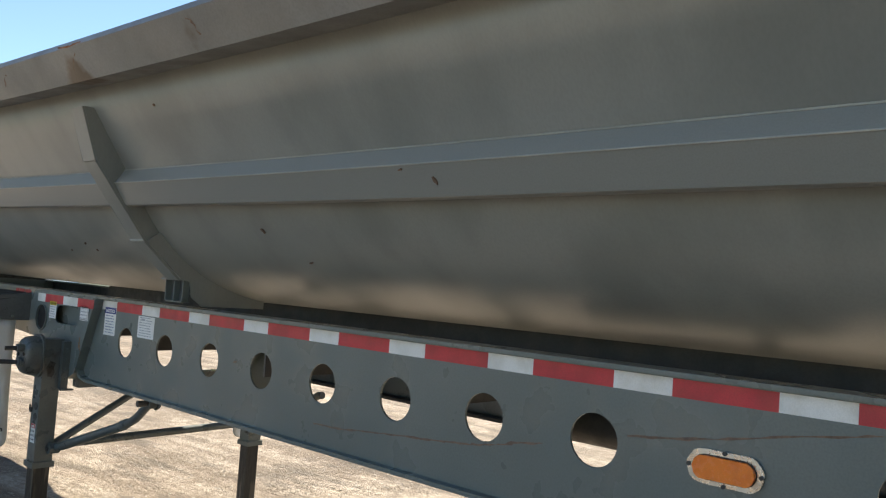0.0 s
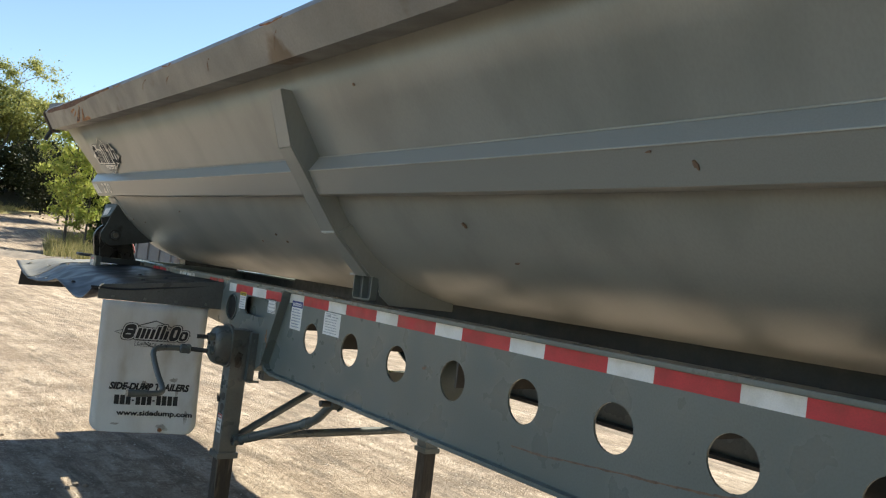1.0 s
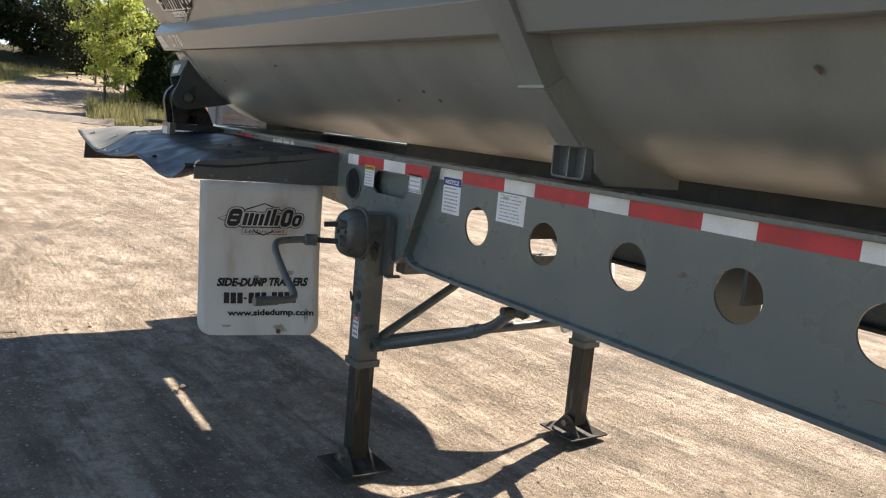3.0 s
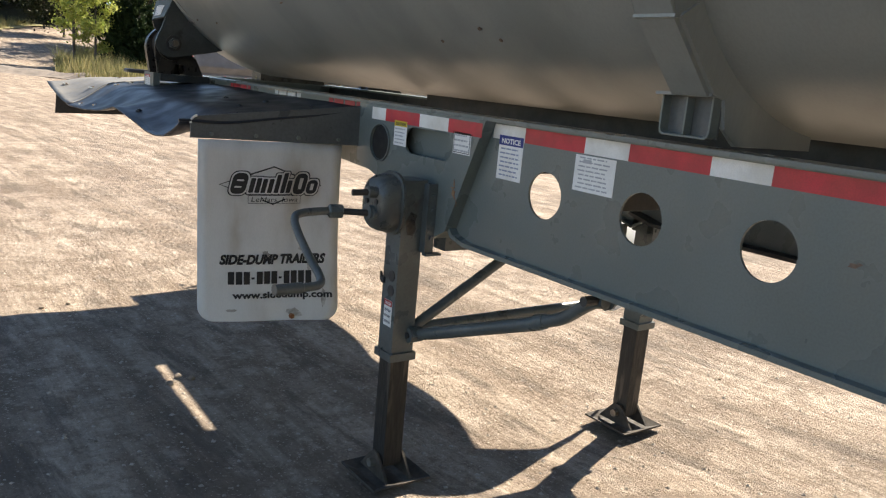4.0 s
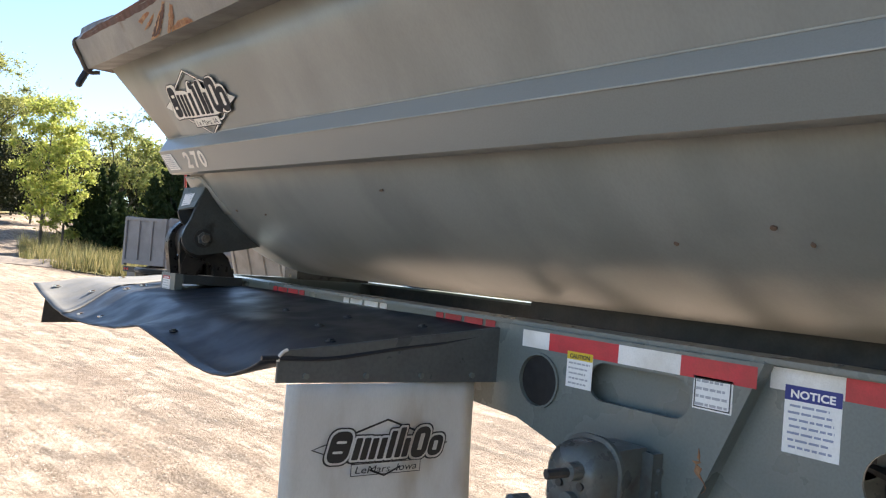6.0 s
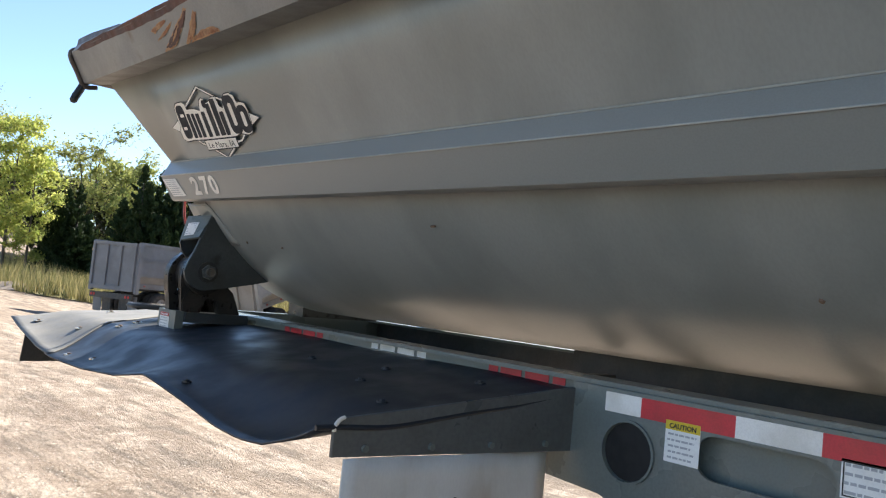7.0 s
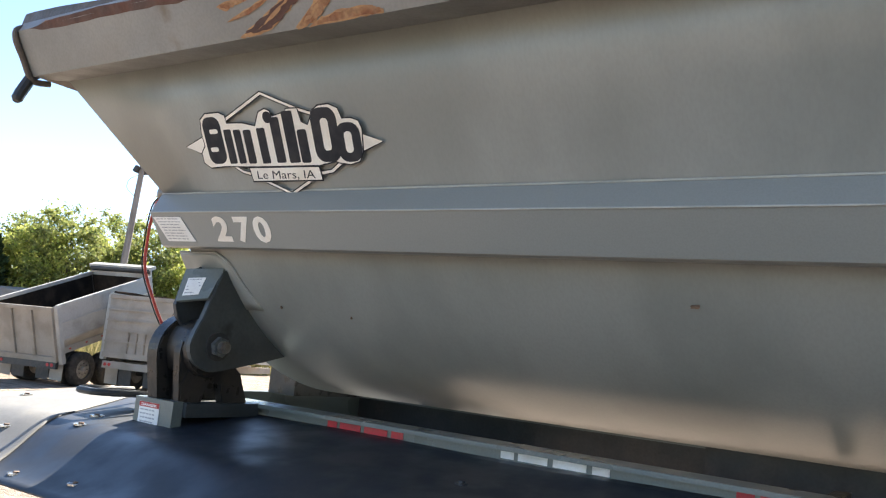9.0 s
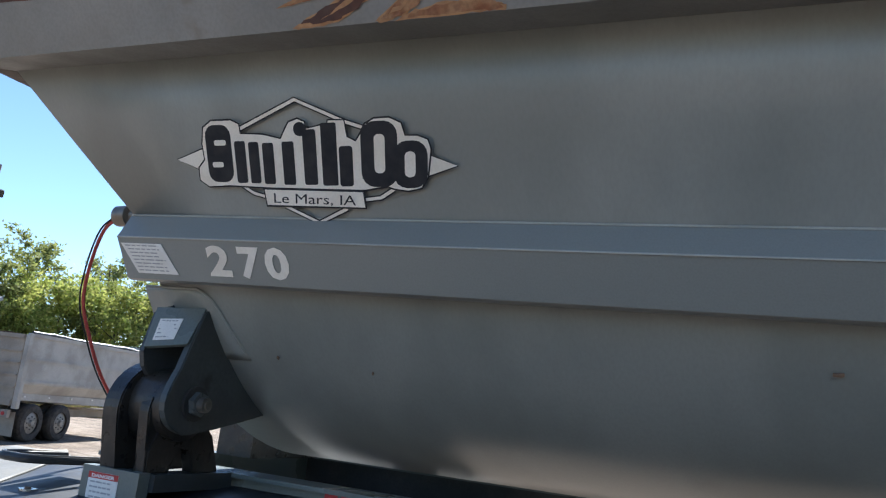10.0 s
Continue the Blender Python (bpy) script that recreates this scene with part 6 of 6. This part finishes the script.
def deciduous(h, spread, leaf, seed, leaves=5000, size=0.16, stem=0.2, low=0.25, lean=0.0, clump=0.55, limbs=13, label="", name="tree", trunk_r=None):
    rng = random.Random(seed)
    ob = thing(name, (0, 0, 0), label, "tree")
    bm = bmesh.new()
    tr = trunk_r or h * 0.016
    axis = [Vector((lean * t * h * 0.3 + 0.03 * h * noise.noise((seed, t * 2, 0)), 0.03 * h * noise.noise((seed, t * 2, 5)), h * t * 0.92)) for t in np.linspace(0, 1, 9)]
    sweep(axis, [tr * (1 - 0.88 * t) for t in np.linspace(0, 1, 9)], 8, bm)
    ends = [axis[-1], axis[-2]]
    for i in range(limbs):
        t = low + (0.95 - low) * (i + 0.5) / limbs
        p = axis[0].lerp(axis[-1], t)
        k = min(int(t * 8), 7)
        p = axis[k].lerp(axis[k + 1], t * 8 - k)
        a = i * 2.4 + rng.uniform(-0.5, 0.5)
        reach = spread * (0.55 + 0.6 * math.sin(math.pi * min(1, (t - low) / (1 - low) * 0.85 + 0.12))) * rng.uniform(0.7, 1.15) * 0.8
        d = Vector((math.cos(a), math.sin(a), 0))
        q1 = p + d * reach * 0.5 + Vector((0, 0, reach * 0.38))
        q2 = p + d * reach + Vector((0, 0, reach * rng.uniform(0.5, 0.95)))
        sweep(smooth_path([p, q1, q2], 3), [tr * 0.45 * (1 - t * 0.5) * (1 - 0.13 * j) for j in range(7)], 5, bm)
        ends += [q2, q1.lerp(q2, 0.5), q1]
        for j in range(3):
            b = rng.uniform(0, 6.28)
            s = q1.lerp(q2, rng.uniform(0.1, 0.9))
            e = s + Vector((math.cos(b), math.sin(b), rng.uniform(0.1, 0.9))) * reach * rng.uniform(0.25, 0.5)
            sweep([s, e], [tr * 0.13, tr * 0.04], 4, bm)
            ends.append(e)
    part("trunk", bm, BARK, ob, smooth=True)
    pts = []
    w = [rng.uniform(0.3, 1.0) for _ in ends]
    for e in rng.choices(ends, weights=w, k=leaves):
        g = Vector((rng.gauss(0, 1), rng.gauss(0, 1), rng.gauss(0, 0.8)))
        g = g.normalized() * (abs(rng.gauss(0, 0.6)) ** 0.8)
        q = e + g * clump * spread * 0.42
        if q.z > h * low * 0.5:
            pts.append(q)
    me = cards(pts, size, rng)
    link("crown", me, leaf, ob)
    return ob


def cottonwood(h, spread, leaf, seed, leaves, size, label, bare=0.0, trunk_r=0.4):
    """A broad old tree: a short trunk that parts into heavy rising limbs, each forking twice, with leaves in loose clumps."""
    rng = random.Random(seed)
    ob = thing("tree", (0, 0, 0), label, "tree")
    bm = bmesh.new()
    fork = Vector((0.1, 0, h * 0.2))
    sweep([(0, 0, 0), (0.05, 0.03, h * 0.1), fork, fork + Vector((0.1, 0.05, h * 0.12))], [trunk_r * 1.15, trunk_r, trunk_r * 0.85, trunk_r * 0.5], 9, bm)
    ends = []
    for i in range(8):
        a = i * 2.4 + rng.uniform(-0.4, 0.4)
        out = spread * (0.25 if i == 0 else rng.uniform(0.55, 1.0))
        top = h * (0.97 if i == 0 else rng.uniform(0.6, 0.95))
        d = Vector((math.cos(a), math.sin(a), 0))
        b0 = fork + Vector((0, 0, rng.uniform(-0.05, 0.1) * h))
        tip = Vector((d.x * out, d.y * out, top))
        way = smooth_path([b0, b0.lerp(tip, 0.35) + d * out * 0.14, b0.lerp(tip, 0.7) + Vector((rng.uniform(-0.5, 0.5), rng.uniform(-0.5, 0.5), 0)), tip], 5)
        n = len(way)
        sweep(way, [trunk_r * 0.5 * (1 - 0.9 * k / (n - 1)) for k in range(n)], 7, bm)
        for j in range(9):
            k = int(n * rng.uniform(0.25, 0.98))
            p = way[min(k, n - 1)]
            b = rng.uniform(0, 6.28)
            l = spread * rng.uniform(0.18, 0.42)
            e = p + Vector((math.cos(b) * l, math.sin(b) * l, l * rng.uniform(0.0, 0.9)))
            m = p.lerp(e, 0.5) + Vector((0, 0, l * 0.08))
            sweep([p, m, e], [trunk_r * 0.14, trunk_r * 0.09, trunk_r * 0.03], 5, bm)
            ends.append((e, l * 0.55))
            for _ in range(3):
                c = rng.uniform(0, 6.28)
                q = m.lerp(e, rng.random())
                f = q + Vector((math.cos(c), math.sin(c), rng.uniform(-0.2, 0.8))) * l * 0.5
                sweep([q, f], [trunk_r * 0.05, trunk_r * 0.015], 4, bm)
                ends.append((f, l * 0.42))
    part("trunk", bm, BARK, ob, smooth=True)
    leafy = [e for e in ends if rng.random() > bare]
    w = [rng.uniform(0.25, 1.0) for _ in leafy]
    pts = []
    for e, r in rng.choices(leafy, weights=w, k=leaves):
        g = Vector((rng.gauss(0, 1), rng.gauss(0, 1), rng.gauss(0, 0.7))).normalized() * abs(rng.gauss(0, 0.75))
        pts.append(e + g * r)
    link("crown", cards(pts, size, rng), leaf, ob)
    return ob


def cedar(h, spread, seed, leaves=30000, label=""):
    """A cedar of several pointed leaders, each clothed in short upswept sprays."""
    rng = random.Random(seed)
    ob = thing("cedar", (0, 0, 0), label, "tree")
    bm = bmesh.new()
    sweep([(0, 0, 0), (0.05, 0, h * 0.5), (0, 0, h * 0.97)], [h * 0.02, h * 0.013, h * 0.003], 8, bm)
    leaders = [(0, 0, 0, h, spread)]
    for k in range(4):
        a, d = k * 1.57 + rng.uniform(-0.5, 0.5), rng.uniform(0.35, 0.75) * spread
        leaders.append((math.cos(a) * d, math.sin(a) * d, 0, h * rng.uniform(0.5, 0.85), spread * rng.uniform(0.6, 0.85)))
    sprays = []
    for x, y, z0, z1, r in leaders:
        for _ in range(120):
            t = rng.random() ** 1.1
            a = rng.uniform(0, 6.28)
            reach = r * (1 - t) ** 0.85 * rng.uniform(0.4, 1.25) + 0.10 * (1.05 - t) + 0.03
            base = Vector((x, y, z0 + (z1 - z0) * t))
            tip = base + Vector((math.cos(a) * reach, math.sin(a) * reach, reach * rng.uniform(0.15, 0.65) + 0.10))
            sprays.append((base, tip))
            if reach > 0.5:
                sweep([base, tip], [0.02, 0.006], 4, bm)
        sprays += [(Vector((x, y, z1 - 0.5)), Vector((x, y, z1 + 0.25)))] * 2
    part("trunk", bm, BARK, ob)
    verts, faces = [], []
    for _ in range(leaves):
        b, e = rng.choice(sprays)
        c = b.lerp(e, rng.random() ** 0.55) + Vector((rng.gauss(0, 0.045), rng.gauss(0, 0.045), rng.gauss(0, 0.06)))
        d = ((e - b).normalized() + Vector((rng.gauss(0, 0.5), rng.gauss(0, 0.5), 0.35 + rng.gauss(0, 0.4)))).normalized()
        w = d.cross(Vector((rng.gauss(0, 1), rng.gauss(0, 1), rng.gauss(0, 1)))).normalized()
        l = rng.uniform(0.12, 0.28)
        i = len(verts)
        verts += [c - d * l * 0.4 - w * 0.04, c - d * l * 0.4 + w * 0.04, c + d * l * 0.2 + w * 0.045, c + d * l, c + d * l * 0.2 - w * 0.045]
        faces.append((i, i + 1, i + 2, i + 3, i + 4))
    me = bpy.data.meshes.new("crown")
    me.from_pydata([tuple(v) for v in verts], [], faces)
    link("crown", me, LEAF_C, ob)
    return ob


def at(x, y, turn=0.0, k=1.0):
    return Matrix.Translation((x, y, rise(x, y) - 0.05)) @ Matrix.Rotation(turn, 4, "Z")


def put(ob, x, y, turn=0.0, k=1.0):
    ob.scale = (k, k, k)
    ob.matrix_basis = at(x, y, turn) @ Matrix.Scale(k, 4)
    return ob


def again(ob, x, y, turn, k=1.0):
    o = copy_thing(ob, at(x, y, turn))
    o.scale = (k, k, k)
    return o


# the two young cottonwoods on the verge
put(deciduous(11.2, 2.3, LEAF_Y, 21, 8500, 0.105, low=0.18, limbs=20, clump=0.62, label="young cottonwood with yellow-green leaves on the verge", trunk_r=0.11), 8.9, 56.3)
put(deciduous(9.0, 1.8, LEAF_Y, 22, 6500, 0.10, low=0.12, limbs=18, clump=0.62, label="young cottonwood with yellow-green leaves on the verge", trunk_r=0.09), 10.0, 55.5)
# the big old trees on the bank
big = put(cottonwood(14.5, 7.0, LEAF_B, 31, 52000, 0.135, "large old cottonwood with a broad open crown", 0.0, 0.34), 8.3, 101, 0.6, 1.0)
big.location.z += 2.0
again(big, -13.0, 106, 2.1, 0.7).location.z += 2.0
again(big, 30, 108, 4.0, 0.75)
thin = put(cottonwood(12.5, 5.0, LEAF_B, 33, 4500, 0.13, "half-bare tree on the bank", 0.55, 0.25), 1.5, 108, 0.0)
again(thin, 5.5, 112, 1.7, 0.85)
again(thin, -5, 111, 3.1, 1.0)
# mixed trees between the verge and the bank
mid = put(cottonwood(10.0, 3.8, LEAF_B, 41, 7000, 0.10, "thin half-bare tree behind the verge", 0.4, 0.18), 17.2, 71, 0.3, 1.22)
for x, y, r, k in ((23.5, 78, 1.4, 0.85), (14.2, 84, 2.6, 0.95), (29, 84, 0.7, 0.9)):
    again(mid, x, y, r, k)
low = put(deciduous(7.0, 2.8, LEAF_G, 42, 7000, 0.11, low=0.12, limbs=18, clump=0.5, label="green broad-leaved tree behind the verge"), 18.9, 66, 0.3, 1.3)
for x, y, r, k in ((24.5, 70, 1.4, 0.9), (15.2, 76, 2.6, 0.85), (27.5, 66, 3.9, 0.9)):
    again(low, x, y, r, k)
shade = put(deciduous(6.5, 3.4, LEAF_D, 43, 8000, 0.14, low=0.05, limbs=14, clump=0.75, label="brush growing below the trees, shade put into its dark leaves"), 15.5, 74, 0.2)
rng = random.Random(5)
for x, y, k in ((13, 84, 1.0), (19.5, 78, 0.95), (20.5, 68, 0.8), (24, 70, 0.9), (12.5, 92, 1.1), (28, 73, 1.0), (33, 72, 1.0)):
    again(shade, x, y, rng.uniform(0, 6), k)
bush = put(deciduous(4.2, 2.8, LEAF_D, 44, 4500, 0.15, low=0.02, limbs=12, clump=0.8, name="bush", label="bush on the bank, shade put into its dark leaves"), -2, 99, 0.2)
for k in range(34):
    x = -42 + 1.75 * k + rng.uniform(-0.7, 0.7)
    yy = 97.5 - 0.08 * x + rng.uniform(0, 6)
    o = again(bush, x, yy, rng.uniform(0, 6), rng.uniform(0.7, 1.25))
    o.location.z += max(0, (yy - 97.5 + 0.08 * x)) * rng.uniform(0.2, 0.5)
# cedars behind the parked dump bodies
ced = put(cedar(8.2, 2.3, 51, label="dark green cedar behind the parked trailers"), 15.8, 52.5, 0)
ced2 = put(cedar(6.4, 2.0, 52, label="dark green cedar behind the parked trailers"), 12.9, 56, 1)
for x, y, r, k, o in ((17.6, 54.0, 1.0, 1.0, ced), (19.2, 52.5, 2.2, 1.12, ced), (12.6, 57.5, 0.5, 0.95, ced2), (20.6, 54.0, 3.0, 1.1, ced), (16.8, 50.5, 4.0, 0.75, ced2), (13.2, 45.0, 1.2, 0.42, ced2)):
    again(o, x, y, r, k)
# the leafy line along the right-hand side of the yard
row = [put(deciduous(8.0, 3.3, LEAF_G, 61, 9500, 0.125, low=0.06, limbs=22, clump=0.55, label="leafy tree in the hedge line"), 30, 50, 0.0),
       put(deciduous(7.2, 3.6, LEAF_Y, 62, 9500, 0.125, low=0.04, limbs=22, clump=0.6, label="willowy yellow-green tree in the hedge line"), 33.5, 47.5, 0.0)]
tall = put(deciduous(11.5, 3.0, LEAF_G, 63, 5200, 0.13, low=0.25, limbs=18, clump=0.6, label="taller thin-leaved tree above the hedge line"), 36, 54, 0.0)
rng = random.Random(77)
for i in range(22):
    s = i / 21
    x, y = 22.5 + 40 * s + rng.uniform(-1, 1), 55 - 33 * s + rng.uniform(-1, 1)
    again(row[i % 2], x + (2.5 if i % 3 == 0 else 0), y + (2.5 if i % 3 == 0 else 0), rng.uniform(0, 6), rng.uniform(0.62, 1.08))
for x, y, k in ((40, 51, 0.95), (45, 46, 1.0), (33, 58, 0.9), (52, 41, 0.95), (58, 34, 1.0)):
    again(tall, x, y, rng.uniform(0, 6), k)
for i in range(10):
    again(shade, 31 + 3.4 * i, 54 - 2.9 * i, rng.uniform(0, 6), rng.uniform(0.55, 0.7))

# an unseen tall belt of trees, added behind the trailer to block low sky light
for k in range(11):
    x, y = -22 + 6.2 * k + rng.uniform(-1.5, 1.5), -25 + rng.uniform(-2, 2)
    again(row[k % 2], x, y, rng.uniform(0, 6), rng.uniform(1.45, 1.8))
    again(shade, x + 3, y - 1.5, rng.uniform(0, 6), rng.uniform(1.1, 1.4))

# ---- grass and pebbles ----
bm = bmesh.new()
way = smooth_path([(-9, 52, 0), (-4, 49.5, 0), (1, 47.5, 0), (5.5, 45.8, 0), (9.5, 42.5, 0), (13, 38, 0)], 14)
rows = []
for i, p in enumerate(way):
    k = 0.7 + 0.6 * noise.noise((p.x * 0.5, p.y * 0.5, 1)) if 2 < i < len(way) - 3 else 0.2
    row = []
    for d, h in ((-1.3, -0.03), (-0.8, 0.10), (-0.4, 0.30), (0, 0.38), (0.4, 0.28), (0.9, 0.10), (1.4, -0.03)):
        row.append(bm.verts.new((p.x + d * 0.35 + 0.12 * noise.noise((i, d, 0)), p.y + d + 0.15 * noise.noise((i * 0.7, d, 4)), rise(p.x, p.y) + h * k + 0.05 * noise.noise((i * 1.3, d * 2, 9)))))
    rows.append(row)
for r0, r1 in zip(rows, rows[1:]):
    for k in range(6):
        bm.faces.new((r0[k], r1[k], r1[k + 1], r0[k + 1]))
tagged(part("gravel_berm", bm, material("loose_gravel", (0.27, 0.22, 0.18), 0.95, second=(0.18, 0.15, 0.125), scale=2, amount=0.6, fine=22, fine_amount=0.5, bump=0.6, bump_scale=14), smooth=True),
       "low ridge of loose gravel along the haul road", "berm", kind="structure")



def inside(x, y, poly):
    c = False
    for (x0, y0), (x1, y1) in zip(poly, poly[1:] + poly[:1]):
        if (y0 > y) != (y1 > y) and x < (x1 - x0) * (y - y0) / (y1 - y0) + x0:
            c = not c
    return c


def tufts(name, poly, count, seed, tall, label):
    rng = random.Random(seed)
    bx = [p[0] for p in poly]
    by = [p[1] for p in poly]
    verts, faces = [], []
    made = 0
    while made < count:
        x, y = rng.uniform(min(bx), max(bx)), min(by) + (max(by) - min(by)) * rng.random() ** 1.6
        if not inside(x, y, poly):
            continue
        made += 1
        z = rise(x, y) + 0.02
        hh = tall * (0.5 + 1.1 * max(0, noise.noise((x * 0.35, y * 0.35, seed)) + 0.4)) * rng.uniform(0.5, 1.2)
        for _ in range(4):
            a = rng.uniform(0, 6.28)
            d = (math.cos(a) * 0.028, math.sin(a) * 0.028)
            lean = (rng.gauss(0, 0.22) * hh, rng.gauss(0, 0.22) * hh)
            o = (rng.gauss(0, 0.12), rng.gauss(0, 0.12))
            i = len(verts)
            verts += [(x + o[0] - d[0], y + o[1] - d[1], z), (x + o[0] + d[0], y + o[1] + d[1], z), (x + o[0] + lean[0], y + o[1] + lean[1], z + hh)]
            faces.append((i, i + 1, i + 2))
    me = bpy.data.meshes.new(name)
    me.from_pydata(verts, [], faces)
    tagged(link(name, me, GRASS), label, "grass", kind="stuff")


tufts("verge_grass", VERGES["grass_verge"], 26000, 3, 1.0, "tall dry grass and weeds on the verge")
tufts("slope_grass", [(-22, 54), (-1.5, 59.5), (3, 74), (8.5, 87), (14, 99), (-22, 99)], 12000, 4, 0.5, "short dry grass below the bank")

rng = random.Random(15)
verts, faces = [], []
for _ in range(24000):
    x, y = rng.uniform(-3.4, 4.0), -1 + 9 * rng.random() ** 1.15
    r = 0.0024 + 0.011 * rng.random() ** 5
    z = rise(x, y) + r * 0.1
    i = len(verts)
    q = [(1, 0, 0), (0, 1, 0), (-1, 0, 0), (0, -1, 0), (0, 0, 0.55), (0, 0, -0.6)]
    t = rng.uniform(0, 6.28)
    for a, b, c in q:
        k = r * rng.uniform(0.7, 1.3)
        verts.append((x + k * (a * math.cos(t) - b * math.sin(t)), y + k * (a * math.sin(t) + b * math.cos(t)), z + k * c))
    faces += [(i + a, i + b, i + c) for a, b, c in ((0, 1, 4), (1, 2, 4), (2, 3, 4), (3, 0, 4), (1, 0, 5), (2, 1, 5), (3, 2, 5), (0, 3, 5))]
me = bpy.data.meshes.new("gravel")
me.from_pydata(verts, [], faces)
tagged(link("gravel", me, PEBBLE), "loose gravel on packed dirt", "gravel", kind="stuff")


def tyre_track(points, width, seed):
    """A bent strip of pressed dirt with two rows of slanting tread lugs."""
    rng = random.Random(seed)
    way = smooth_path([(x, y, 0) for x, y in points], 24)
    flat, lug = bmesh.new(), bmesh.new()
    prev, run = None, 0.0
    for k, p in enumerate(way):
        d = (way[min(k + 1, len(way) - 1)] - way[max(k - 1, 0)]).normalized()
        n = Vector((-d.y, d.x, 0))
        fade = min(1, k / 12, (len(way) - 1 - k) / 12)
        w = width * (0.5 + 0.04 * noise.noise((k * 0.7, seed, 0))) * (0.35 + 0.65 * fade)
        row = [flat.verts.new((q.x, q.y, rise(q.x, q.y) + (0.005 if abs(o) < 0.9 else -0.004))) for o in (-1.15, -0.85, 0, 0.85, 1.15) for q in (p + n * w * o,)]
        if prev:
            for i in range(4):
                flat.faces.new((prev[i], prev[i + 1], row[i + 1], row[i]))
            run += (p - last).length
            if run > 0.075:
                run = 0.0
                for s in (-1, 1):
                    if rng.random() < 0.55 * fade:
                        c = [p + n * w * s * a + d * b for a, b in ((0.1, 0.0), (0.9, 0.035 * s + 0.01), (0.9, 0.035 * s + 0.045), (0.1, 0.03))]
                        lug.faces.new([lug.verts.new((q.x, q.y, rise(q.x, q.y) + 0.0065 + rng.uniform(0, 0.002))) for q in c])
        prev, last = row, p
    tr = tagged(part("tyre_track", flat, DIRT, smooth=True), "curved tyre track with tread marks pressed into dirt", "tyre track", kind="stuff")
    part("tread_mark", lug, DIRT, tr)


tyre_track([(0.2, 9.4), (-0.35, 8.3), (-0.79, 7.22), (-1.04, 6.49), (-1.22, 5.62), (-1.36, 4.6), (-1.38, 3.9)], 0.30, 1)

# clods of dirt lying about the trailer
rng = random.Random(23)
bm = bmesh.new()
spots = [(-0.60, 2.50), (-0.55, 2.46), (-1.02, 3.86), (-0.86, 3.92), (-0.66, 2.43)] + [(rng.uniform(-1.8, 0.6), rng.uniform(0.6, 5.0)) for _ in range(34)] + [(rng.uniform(1.2, 3.4), rng.uniform(0.6, 4.0)) for _ in range(8)]
for k, (x, y) in enumerate(spots):
    r = rng.uniform(0.016, 0.024) if k < 5 else rng.uniform(0.005, 0.011)
    ball = bmesh.ops.create_icosphere(bm, subdivisions=1, radius=r, matrix=Matrix.Translation((x, y, rise(x, y) + r * 0.35)))
    for v in ball["verts"]:
        c = Vector((x, y, rise(x, y) + r * 0.35))
        v.co = c + (v.co - c) * rng.uniform(0.7, 1.25)
        v.co.z = c.z + (v.co.z - c.z) * 0.75
tagged(part("dirt_clods", bm, CLOD), "brown clods of dirt lying on the packed yard", "dirt", kind="stuff")
